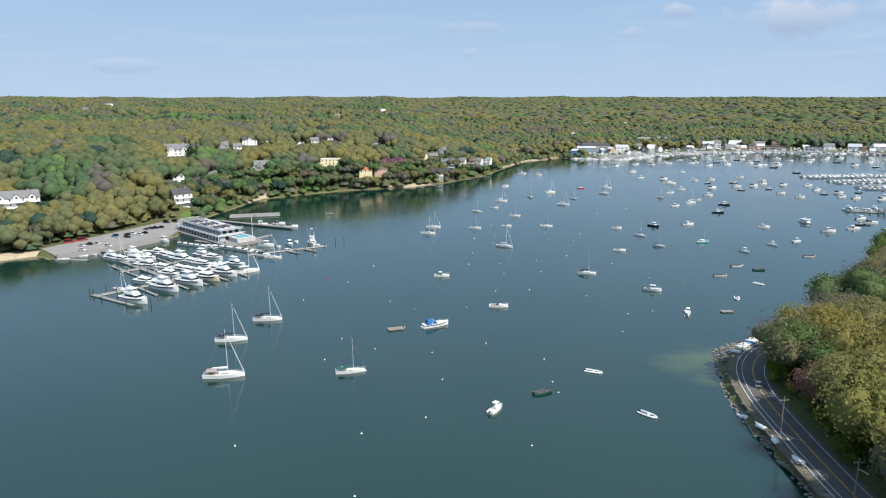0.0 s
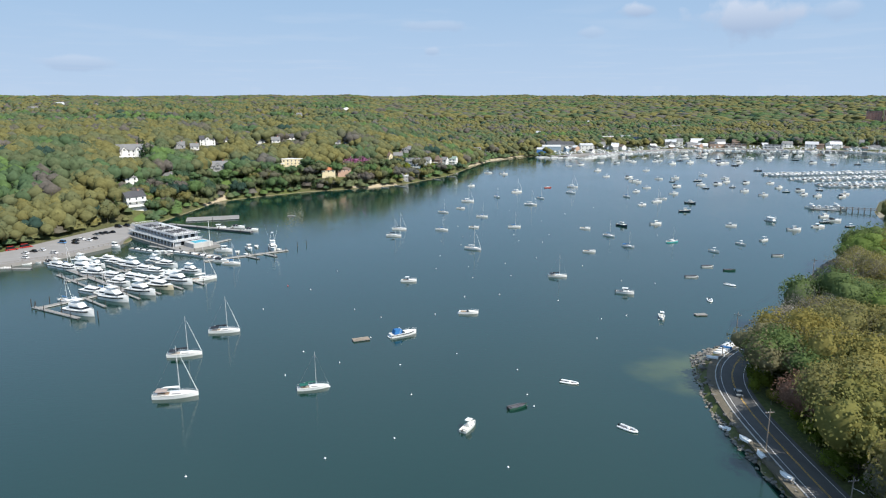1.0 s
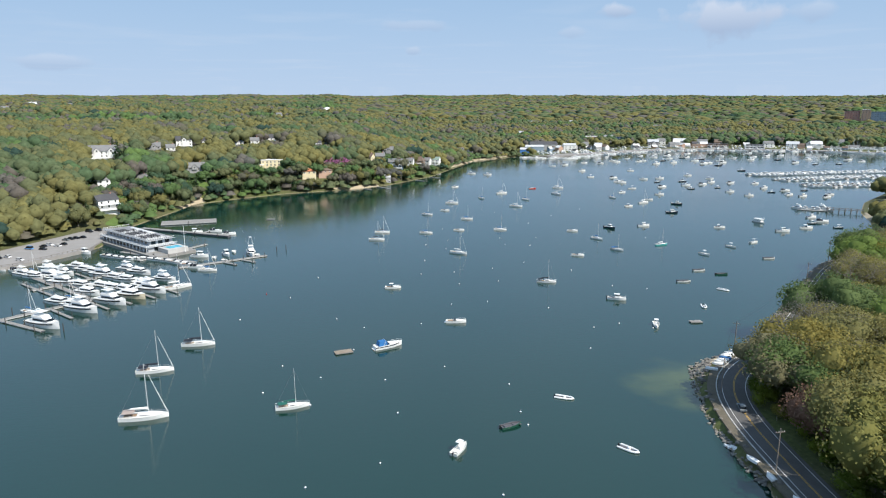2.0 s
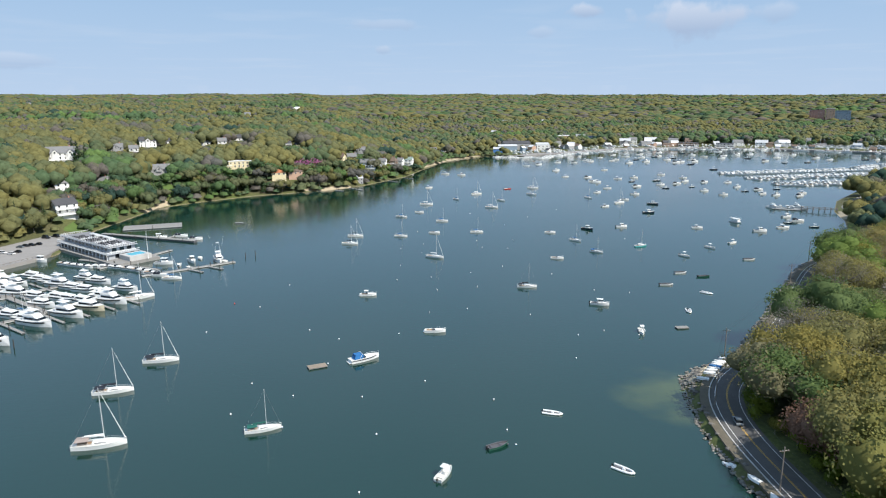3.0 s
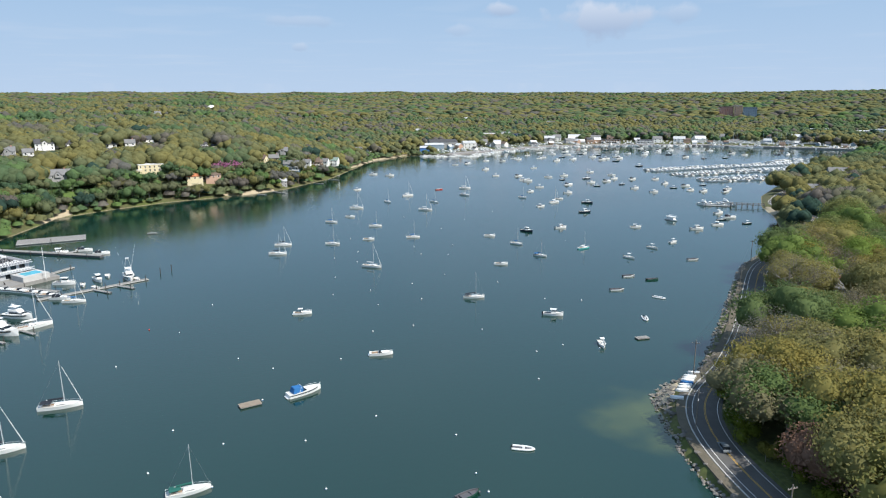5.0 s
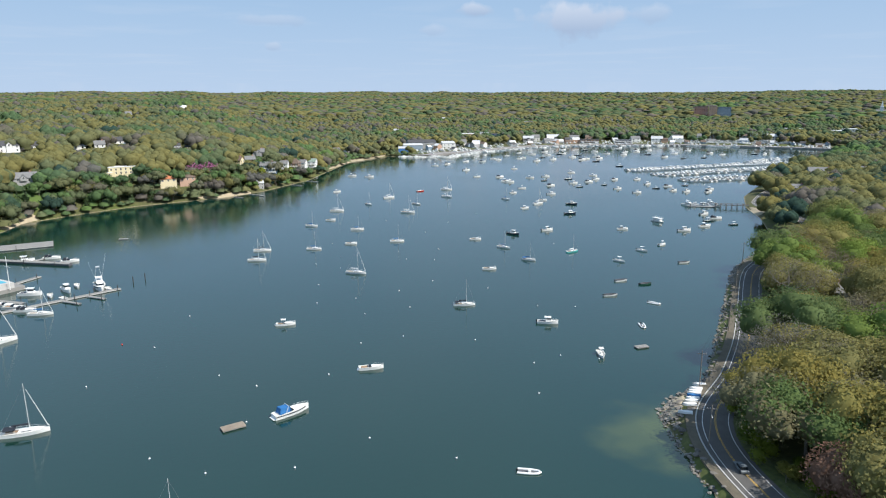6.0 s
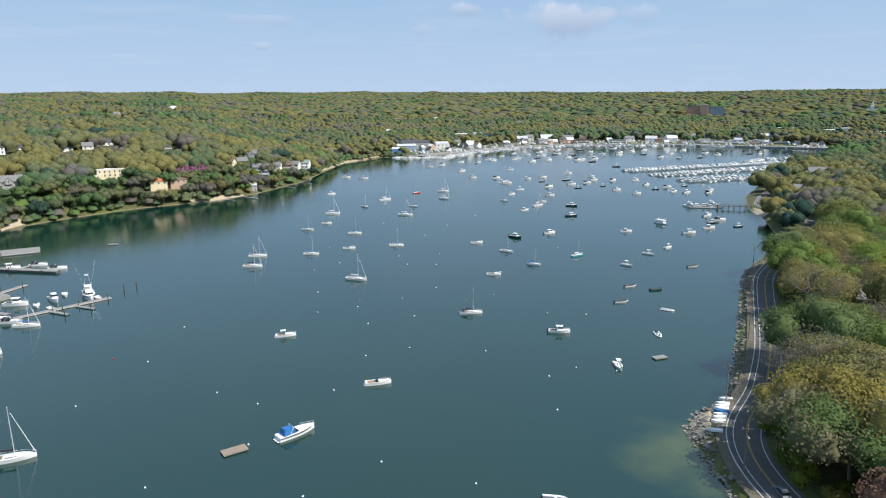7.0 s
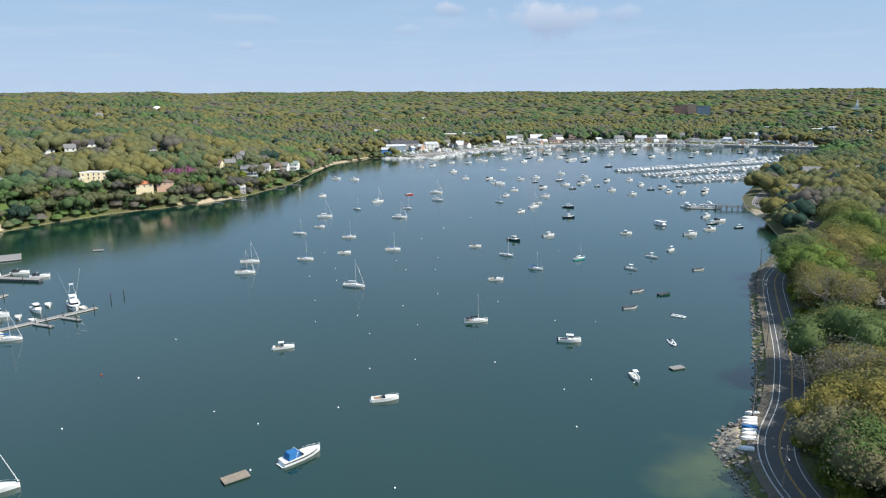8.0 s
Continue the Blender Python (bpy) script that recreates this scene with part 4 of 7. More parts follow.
def sailboat(L, hull, cover, bimini=None, label="white sailing yacht on a mooring with sails furled", group="moored yachts", jib=True):
    e = boat_root("sailboat", label, "sailboat", group)
    bw, fb = L * 0.31, L * 0.085
    rings = add_hull(e, L, bw, fb, hull, m_deck, stern=0.66, draft=0.4, rise=0.22)
    cabin(e, "coachroof", -L * 0.12, L * 0.24, bw * 0.56, fb * 1.0, 0.045 * L, m_white, 0.9, 0.2)
    glass_band(e, -L * 0.07, L * 0.15, bw * 0.56, fb + 0.012 * L, 0.016 * L, 0.8, 0.2, 1.005)
    bm = B()
    box(bm, -L * 0.40, -L * 0.14, -bw * 0.2, bw * 0.2, fb * 0.99, fb * 1.0 + 0.07, 0.02)
    part("cockpit", bm, m_teak, e)
    mx, H = L * 0.10, L * 1.22
    bm = B()
    rod(bm, (mx, 0, fb), (mx - 0.012 * L, 0, H), 0.0095 * L, 0.006 * L, 8)
    for z in (0.45, 0.72):
        rod(bm, (mx - 0.008 * L, -bw * 0.26, H * z), (mx - 0.008 * L, bw * 0.26, H * z), 0.02, n=4)
    part("mast", bm, m_alu, e, "pale aluminium mast with spreaders")
    bm = B()
    rod(bm, (mx, 0, fb + 0.13 * L), (-L * 0.30, 0, fb + 0.14 * L), 0.009 * L, n=6)
    boom = part("boom", bm, m_alu, e)
    bm = B()
    loft(bm, [[(mx - q * L * 0.36, (0.012 + 0.012 * (1 - q)) * L * math.cos(a), fb + 0.142 * L + 0.008 * L + (0.018 + 0.012 * (1 - q)) * L * math.sin(a)) for a in np.linspace(0, 6.283, 8, endpoint=False)] for q in (0.03, 0.3, 0.65, 1.0)])
    part("sail_cover", bm, cover, boom, "canvas cover over the furled mainsail")
    bm = B()
    bow, top = Vector((L * 0.49, 0, fb * 1.2)), Vector((mx - 0.01 * L, 0, H * 0.97))
    rod(bm, bow, top, 0.012, n=4)
    rod(bm, (-L * 0.49, 0, fb), top, 0.012, n=4)
    for s in (-1, 1):
        rod(bm, (mx, s * bw * 0.45, fb), (mx - 0.008 * L, s * bw * 0.26, H * 0.45), 0.01, n=3)
        rod(bm, (mx - 0.008 * L, s * bw * 0.26, H * 0.45), top, 0.01, n=3)
    part("rigging", bm, m_wire, e)
    if jib:
        bm = B()
        rod(bm, bow.lerp(top, 0.03), bow.lerp(top, 0.9), 0.0085 * L, 0.004 * L, 6)
        part("furled_jib", bm, m_white, e, "white rolled headsail on the forestay")
    rails(e, rings, 0, 9, 0.55)
    if bimini:
        bm = B()
        loft(bm, [[(-L * 0.42, y * bw * 0.4, fb + 0.09 * L + 0.25 * (1 - y * y)) for y in np.linspace(-1, 1, 5)], [(-L * 0.16, y * bw * 0.4, fb + 0.10 * L + 0.3 * (1 - y * y)) for y in np.linspace(-1, 1, 5)]], close=False, cap=False)
        bmesh.ops.solidify(bm, geom=bm.faces[:], thickness=0.06)
        part("bimini", bm, bimini, e, "canvas cockpit canopy")
        bm = B()
        for s in (-1, 1):
            for x in (-0.40, -0.18):
                rod(bm, (L * x, s * bw * 0.36, fb), (L * x, s * bw * 0.36, fb + 0.095 * L), 0.02, n=4)
        part("canopy_frame", bm, m_alu, e)
    return e


def motor_yacht(L, hull, storeys=2, tower=False, label="white motor yacht with tinted windows", group="marina yachts"):
    e = boat_root("motor_yacht", label, "motor yacht", group)
    bw, fb = L * 0.325, L * 0.105
    rings = add_hull(e, L, bw, fb, hull, m_deck, stern=0.92, draft=0.5, rise=0.5, stripe=m_tinted if L > 13 else None)
    cabin(e, "deckhouse", -L * 0.27, L * 0.26, bw * 0.80, fb, L * 0.10, m_white, 1.3, 0.0)
    glass_band(e, -L * 0.22, L * 0.22, bw * 0.77, fb + L * 0.035, L * 0.042, 1.3, 0.0, 1.0)
    z = fb + L * 0.10
    if storeys > 1:
        cabin(e, "flybridge", -L * 0.25, L * 0.10, bw * 0.72, z, L * 0.05, m_white, 0.8, -0.2, 0.95)
        bm = B()
        box(bm, -L * 0.24, L * 0.03, -bw * 0.3, bw * 0.3, z + L * 0.125, z + L * 0.135, 0.03)
        part("hardtop", bm, m_white, e, "white hardtop over the flybridge")
        bm = B()
        for s in (-1, 1):
            for x in (-0.2, 0.0):
                rod(bm, (L * x, s * bw * 0.27, z + L * 0.045), (L * x - 0.1, s * bw * 0.26, z + L * 0.126), 0.035, n=5)
        part("hardtop_post", bm, m_white, e)
        z += L * 0.135
    bm = B()
    box(bm, -L * 0.57, -L * 0.49, -bw * 0.42, bw * 0.42, 0.18, 0.30, 0.02)
    part("swim_platform", bm, m_teak, e)
    bm = B()
    if tower:
        for s in (-1, 1):
            rod(bm, (-L * 0.2, s * bw * 0.3, z), (-L * 0.12, s * bw * 0.1, z + L * 0.32), 0.035, n=5)
            rod(bm, (L * 0.0, s * bw * 0.3, z), (-L * 0.06, s * bw * 0.1, z + L * 0.32), 0.035, n=5)
            rod(bm, (-L * 0.1, s * bw * 0.3, z), (-L * 0.35, s * bw * 0.9, z + L * 0.7), 0.02, n=4)
        box(bm, -L * 0.15, -L * 0.03, -bw * 0.16, bw * 0.16, z + L * 0.32, z + L * 0.34)
        part("tuna_tower", bm, m_alu, e, "pale aluminium fishing tower")
    else:
        rod(bm, (-L * 0.17, 0, z), (-L * 0.19, 0, z + L * 0.09), 0.04, n=5)
        box(bm, -L * 0.2, -L * 0.16, -bw * 0.17, bw * 0.17, z + L * 0.03, z + L * 0.04)
        part("radar_mast", bm, m_white, e)
    rails(e, rings, 5, 9, 0.65)
    return e


def cruiser(L, hull, canvas, stripe=None, label="white express cruiser with canvas cockpit cover", group="moored motorboats", hardtop=False):
    e = boat_root("motorboat", label, "motorboat", group)
    bw, fb = L * 0.33, L * 0.11
    rings = add_hull(e, L, bw, fb, hull, m_deck, stern=0.9, rise=0.35, stripe=stripe)
    cabin(e, "foredeck_trunk", -L * 0.02, L * 0.34, bw * 0.66, fb * 1.05, L * 0.045, m_white, 2.2, 0.0)
    cabin(e, "windscreen", -L * 0.10, L * 0.07, bw * 0.72, fb * 1.05, L * 0.085, m_tinted, 1.4, 0.0, 0.9, "raked dark windscreen")
    if hardtop:
        bm = B()
        box(bm, -L * 0.24, L * 0.02, -bw * 0.36, bw * 0.36, fb + L * 0.19, fb + L * 0.205, 0.03)
        part("hardtop", bm, m_white, e, "white hardtop on pipe legs")
        bm = B()
        for s in (-1, 1):
            for x in (-0.2, -0.02):
                rod(bm, (L * x, s * bw * 0.32, fb), (L * x, s * bw * 0.32, fb + L * 0.19), 0.03, n=5)
        part("hardtop_leg", bm, m_alu, e)
    if canvas:
        cabin(e, "canvas_cover", -L * 0.38, -L * 0.02, bw * 0.80, fb, L * 0.15, canvas, 0.5, 0.25, 0.8, "fitted canvas cockpit cover")
        bm = B()
        for s in (-1, 1):
            rod(bm, (-L * 0.22, s * bw * 0.44, fb), (-L * 0.12, s * bw * 0.34, fb + L * 0.17), 0.05, n=6)
        rod(bm, (-L * 0.12, -bw * 0.34, fb + L * 0.17), (-L * 0.12, bw * 0.34, fb + L * 0.17), 0.05, n=6)
        part("radar_arch", bm, m_white, e)
    else:
        bm = B()
        box(bm, -L * 0.40, -L * 0.12, -bw * 0.3, bw * 0.3, fb * 0.98, fb * 1.0 + 0.06, 0.02)
        part("cockpit", bm, m_teak, e)
    bm = B()
    box(bm, -L * 0.56, -L * 0.49, -bw * 0.38, bw * 0.38, 0.15, 0.26, 0.02)
    part("swim_platform", bm, m_white, e)
    rails(e, rings, 5, 9, 0.5)
    return e


def pilot_boat(L, hull, label="white pilothouse motorboat on a mooring", group="moored motorboats"):
    e = boat_root("motorboat", label, "motorboat", group)
    bw, fb = L * 0.33, L * 0.11
    rings = add_hull(e, L, bw, fb, hull, m_deck, stern=0.9, rise=0.55)
    cabin(e, "pilothouse", -L * 0.10, L * 0.20, bw * 0.66, fb, L * 0.20, m_white, 0.35, 0.0, 0.9)
    glass_band(e, -L * 0.08, L * 0.175, bw * 0.64, fb + L * 0.10, L * 0.07, 0.35, 0.0, 1.0)
    bm = B()
    box(bm, -L * 0.16, L * 0.16, -bw * 0.34, bw * 0.34, fb + L * 0.20, fb + L * 0.215, 0.03)
    part("roof", bm, m_white, e)
    bm = B()
    box(bm, -L * 0.44, -L * 0.12, -bw * 0.32, bw * 0.32, fb * 0.98, fb + 0.04)
    part("cockpit", bm, m_rubber, e)
    outboard(e, -L * 0.49, fb * 0.7, 1.2)
    rails(e, rings, 5, 9, 0.45)
    return e


def open_boat(L, hull, inner, console=True, motor=True, benches=2, label="open white skiff on a mooring", group="moored small boats", top=None):
    e = boat_root("open_boat", label, "small boat", group)
    bw, fb = L * 0.36, L * 0.10
    rings = add_hull(e, L, bw, fb, hull, inner, open_boat=True, stern=0.9, draft=0.2, rise=0.4)
    fl = fb * 0.42
    if console:
        cabin(e, "console", -L * 0.06, L * 0.08, bw * 0.3, fl, L * 0.13, m_white, 0.4, 0.0)
    for k in range(benches):
        x = -L * 0.34 + k * L * 0.30 + (0.12 * L if k else 0)
        bm = B()
        box(bm, x, x + L * 0.07, -bw * 0.38, bw * 0.38, fl + 0.1, fl + 0.26, 0.02)
        part("bench", bm, inner, e)
    if top:
        bm = B()
        box(bm, -L * 0.16, L * 0.12, -bw * 0.32, bw * 0.32, fb + L * 0.26, fb + L * 0.275, 0.02)
        part("t_top", bm, top, e, "flat top over the console")
        bm = B()
        for s in (-1, 1):
            for x in (-0.08, 0.07):
                rod(bm, (L * x, s * bw * 0.2, fl), (L * x, s * bw * 0.26, fb + L * 0.26), 0.025, n=5)
        part("top_leg", bm, m_alu, e)
    if motor:
        outboard(e, -L * 0.49, fb * 0.75, 0.9)
    return e


def rib_boat(L, label="inflatable dinghy with white tubes and a dark floor"):
    e = boat_root("inflatable_boat", label, "inflatable boat", "moored small boats")
    bw = L * 0.42
    bm = B()
    pts = [(-L * 0.5, -bw * 0.38), (-L * 0.2, -bw * 0.4), (L * 0.15, -bw * 0.38), (L * 0.36, -bw * 0.26), (L * 0.48, 0), (L * 0.36, bw * 0.26), (L * 0.15, bw * 0.38), (-L * 0.2, bw * 0.4), (-L * 0.5, bw * 0.38)]
    for a, b in zip(pts, pts[1:]):
        za, zb = 0.22 + 0.12 * max(0, a[0] / L), 0.22 + 0.12 * max(0, b[0] / L)
        rod(bm, (*a, za), (*b, zb), L * 0.05, n=8)
    for p in pts[1:-1]:
        bmesh.ops.create_uvsphere(bm, u_segments=8, v_segments=6, radius=L * 0.052, matrix=Matrix.Translation((*p, 0.22 + 0.12 * max(0, p[0] / L))))
    part("tube", bm, m_white, e)
    bm = B()
    box(bm, -L * 0.47, L * 0.34, -bw * 0.33, bw * 0.33, -0.12, 0.14)
    part("floor", bm, m_rubber, e)
    cabin(e, "console", -L * 0.05, L * 0.08, bw * 0.3, 0.12, 0.6, m_white, 0.3, 0.0)
    outboard(e, -L * 0.48, 0.25, 0.8)
    return e


def houseboat(L):
    e = boat_root("houseboat", "small white houseboat with a flat roof and railing", "houseboat", "moored motorboats")
    add_hull(e, L, L * 0.42, 0.6, m_white, m_deck, stern=0.95)
    cabin(e, "house", -L * 0.34, L * 0.26, L * 0.34, 0.6, 2.0, m_white, 0.05, 0.0, 0.97)
    glass_band(e, -L * 0.28, L * 0.22, L * 0.335, 1.4, 0.7, 0.05, 0.0, 1.0)
    bm = B()
    box(bm, -L * 0.42, L * 0.32, -L * 0.19, L * 0.19, 2.6, 2.7, 0.02)
    part("roof", bm, m_white, e)
    bm = B()
    for x in (-0.4, -0.2, 0.0, 0.2, 0.3):
        for s in (-1, 1):
            rod(bm, (L * x, s * L * 0.18, 2.7), (L * x, s * L * 0.18, 3.4), 0.03, n=4)
    for s in (-1, 1):
        rod(bm, (-L * 0.4, s * L * 0.18, 3.4), (L * 0.3, s * L * 0.18, 3.4), 0.03, n=4)
    part("guard_rail", bm, m_white, e)
    return e


def put(e, x, y, deg, z=0.0):
    e.matrix_world = pose(x, y, z, 0, 0, deg)
    return e


def fleet(proto, spots, first=True):
    """Place a boat and its copies: spots of x, y, heading."""
    put(proto, *spots[0])
    for x, y, a in spots[1:]:
        copy_thing(proto, pose(x, y, 0, 0, 0, a))

# boats on their moorings: x, y, heading in degrees from +x
fleet(sailboat(12.6, m_white, m_white, m_cloth_tan, "large white sailing yacht with a tan cockpit canopy"), [(-45.8, 181.8, 0)])
fleet(sailboat(11.2, m_white, m_cloth_dark, m_cloth_dark, "white sailing yacht with a dark sail cover and canopy"), [(-50.0, 214.9, 2), (-40.4, 237.0, -3)])
fleet(sailboat(9.6, m_white, m_cloth_dark, None, "white sloop with a dark sail cover on a mooring"), [(37.6, 405.8, -16), (43.2, 428.0, -12)])
fleet(sailboat(9.3, m_white, m_cloth_green, m_cloth_green, "white sloop with green canvas on a mooring", jib=False), [(-6.8, 180.8, 5)])
fleet(sailboat(9.0, m_white, m_cloth_dark, m_cloth_dark, "white sloop with a black canopy on a mooring", jib=False), [(106.8, 292.9, -18)])
fleet(sailboat(7.6, m_white, m_cloth_blue, m_cloth_blue, "white sloop with a blue sail cover on a mooring", jib=False), [(169.6, 351.1, -50)])
fleet(sailboat(8.0, m_teal, m_white, None, "small teal-hulled sloop on a mooring", jib=False), [(201.1, 358.6, 8)])
fleet(sailboat(10.5, m_white, m_white), [(113.0, 544.0, -15), (170.0, 594.0, 12), (160.0, 516.6, -30), (79.0, 360.1, -40), (217.2, 578.9, -60), (234.1, 620.8, -20), (269.9, 514.7, 15)])
fleet(sailboat(8.4, m_white, m_cloth_blue, None, jib=False), [(143.9, 565.3, -70), (179.3, 550.8, -60), (108.1, 466.6, -15), (83.2, 490.7, -30), (70.7, 420.8, -20), (120.5, 422.4, -12), (171.1, 382.7, -60), (257.5, 547.2, -70)])
fleet(sailboat(9.5, m_navy, m_cloth_dark, None, "dark-hulled sailing yacht on a mooring"), [(381.6, 645.7, 5), (656.3, 786.7, 5)])
fleet(cruiser(10.4, m_white, m_cloth_blue, m_navy, "white cabin cruiser with a bright blue cockpit cover"), [(24.4, 222.6, 18)])
fleet(cruiser(7.8, m_white, None, None, "white express cruiser with an open cockpit"), [(52.9, 243.7, -12)])
fleet(cruiser(6.8, m_white, None, None, "small white express cruiser with an open cockpit"), [(165.7, 409.4, -19), (142.2, 341.9, -21), (93.6, 426.4, -17), (100.0, 507.5, -21), (282.5, 529.4, -22)])
fleet(cruiser(7.2, m_white, None, None, "white motorboat with a hardtop", hardtop=True), [(34.8, 296.4, -10), (266.6, 401.3, -16), (137.6, 647.3, 15), (249.5, 499.7, 8), (281.0, 578.0, 6)])
fleet(pilot_boat(7.8, m_white), [(126.8, 260.2, -32), (219.8, 416.9, -5), (307.9, 558.0, -17), (381.8, 562.7, -9), (382.3, 535.1, -15)])
fleet(pilot_boat(8.5, m_navy, "black-hulled pilothouse motorboat on a mooring"), [(267.1, 463.9, -15), (292.7, 501.7, -40), (193.9, 414.4, -60)])
fleet(open_boat(6.6, m_white, m_deck, label="white walkaround fishing boat with an outboard motor", top=m_white), [(33.9, 149.3, 48), (126.5, 225.5, -112), (258.5, 353.6, 15), (211.7, 330.6, -70), (238.0, 345.7, -70)])
fleet(open_boat(6.2, m_white, m_rubber, console=False, benches=3, label="long open white skiff with a dark floor"), [(188.9, 298.7, -5), (170.3, 281.0, -12), (240.2, 315.0, -10)])
fleet(open_boat(6.0, m_green, m_rubber, console=False, benches=3, label="green-hulled open skiff with a dark floor"), [(49.6, 158.6, 14), (195.6, 289.6, -8)])
fleet(rib_boat(5.4), [(74.4, 141.6, -55), (69.5, 172.2, -32), (180.2, 264.6, -60), (157.6, 243.6, -115)])
fleet(houseboat(9.5), [(305.3, 413.9, -80)])
fleet(open_boat(7.0, m_red, m_deck, label="red-hulled open launch on a mooring"), [(208.6, 621.5, 5)])
SWIM_RAFTS = [(9.0, 220.0, 12), (143.3, 226.0, -4), (-30.6, 493.3, -8)]
fleet(cruiser(9.0, m_white, None, label="white motorboat on a far mooring", hardtop=True), [(182.2, 765.1, -16), (364.4, 868.2, 5), (414.5, 887.9, -12), (448.4, 875.0, 6), (313.8, 656.5, -6)])
fleet(pilot_boat(9.0, m_white), [(196.8, 748.3, -19), (320.0, 768.4, 4), (413.5, 870.4, -2), (458.0, 882.5, -19), (314.5, 648.5, -16)])
fleet(open_boat(8.0, m_white, m_deck, top=m_white, label="white centre-console boat on a mooring"), [(306.0, 832.7, -15), (304.1, 704.2, 4), (455.6, 926.0, 1), (379.0, 759.8, -3), (303.0, 602.0, -7)])
fleet(cruiser(9.0, m_white, m_cloth_dark, label="white cruiser with a dark canvas cover"), [(328.1, 846.0, 8), (383.2, 857.8, -16), (494.6, 961.9, 5), (325.3, 691.9, -1)])
fleet(cruiser(10.5, m_white, None, label="white motorboat on a far mooring", hardtop=True), [(498.5, 928.3, -19), (513.6, 910.4, -12), (550.4, 924.8, 5), (530.0, 834.2, -8), (606.4, 894.2, -21), (649.4, 907.1, -5), (664.7, 898.7, -16), (699.1, 853.7, -13), (749.9, 810.8, -4)])
fleet(pilot_boat(11.0, m_white), [(453.0, 835.0, 8), (484.8, 846.1, 7), (528.2, 865.6, -6), (561.5, 856.6, -17), (609.2, 929.3, -21), (617.8, 868.2, -7), (705.4, 920.8, -9), (758.0, 891.6, -11), (811.6, 792.1, 7)])
fleet(open_boat(9.5, m_navy, m_deck, top=m_white, label="dark-hulled centre-console boat on a mooring"), [(487.2, 878.8, 6), (538.4, 916.3, -4), (552.6, 889.2, -9), (521.6, 798.4, -12), (618.5, 968.9, -2), (510.2, 732.6, -11), (653.8, 858.4, -16), (689.5, 782.8, 2), (799.2, 799.0, -19)])
fleet(cruiser(11.5, m_white, m_cloth_dark, label="white cruiser with a dark canvas cover"), [(539.8, 962.0, -4), (587.8, 985.8, 6), (518.8, 827.9, -3), (550.0, 832.1, 4), (690.1, 977.3, -13), (689.5, 929.5, 10), (647.6, 814.4, -2), (753.0, 839.6, -12)])
fleet(cruiser(8.5, m_white, None, label="white motorboat on a far mooring", hardtop=True), [(350.6, 671.6, -20), (417.4, 696.2, -14), (422.8, 661.6, -21), (444.1, 614.0, 2), (420.7, 532.4, 9), (457.6, 526.6, -2), (322.0, 388.0, -8)])
fleet(pilot_boat(8.5, m_white), [(371.8, 675.4, -15), (367.0, 613.9, -11), (406.8, 633.2, 0), (429.6, 579.8, 9), (426.6, 522.4, 3), (355.0, 424.1, 4), (299.2, 381.5, -18)])
fleet(open_boat(6.5, m_navy, m_deck, top=m_white, label="dark-hulled centre-console boat on a mooring"), [(352.6, 645.1, 2), (357.6, 588.6, -16), (387.5, 591.1, 7), (416.5, 551.0, -21), (455.4, 556.6, -9), (337.8, 402.0, -13), (343.6, 384.7, -10)])
fleet(cruiser(9.0, m_white, m_cloth_dark, label="white cruiser with a dark canvas cover"), [(337.9, 608.4, -2), (387.8, 618.2, -7), (422.6, 622.8, 9), (436.1, 558.4, -13), (443.8, 513.7, 8), (349.8, 407.3, -16)])
fleet(motor_yacht(11, m_white, 2, label="white flybridge yacht beside the timber pier", group="boats at the pier"), [(373.9, 460.8, -70), (393.1, 457.9, -65)])
fleet(pilot_boat(8, m_white, group="boats at the pier", label="white pilothouse boat beside the timber pier"), [(377.8, 458.9, -70), (381.8, 455.5, -70), (383.8, 451.9, -70), (389.3, 449.3, -70)])
BUOYSA = [(39.5, 244.4), (55.8, 266.6), (65.8, 297.2), (71.6, 267.5), (94.0, 254.4), (102.5, 227.9), (113.8, 230.2), (134.2, 280.7), (147.5, 273.2), (126.5, 311.5), (85.1, 298.7), (88.6, 323.0), (68.0, 319.2), (51.2, 318.6), (57.6, 346.3), (108.1, 332.3), (111.0, 377.8), (113.0, 397.1), (135.4, 393.4), (124.3, 371.5), (80.0, 395.6), (74.3, 372.5), (83.8, 432.4), (64.7, 385.8), (172.4, 468.2), (146.2, 442.7), (135.7, 492.8), (205.3, 493.9), (202.4, 380.3), (124.0, 223.1)]
BUOYSB = [(1.1, 199.9), (20.4, 194.5), (17.8, 244.1), (8.0, 256.4), (21.4, 171.7), (14.2, 146.8), (-2.0, 181.2), (40.2, 201.2), (56.6, 184.2), (54.5, 166.1), (92.5, 207.6), (54.2, 158.4), (12.5, 221.9), (-34.1, 136.9), (-4.2, 111.7), (-3.0, 139.8), (39.0, 128.8), (1.6, 321.2), (-10.7, 289.8), (-29.0, 262.8), (-10.8, 211.6), (-15.6, 192.0)]


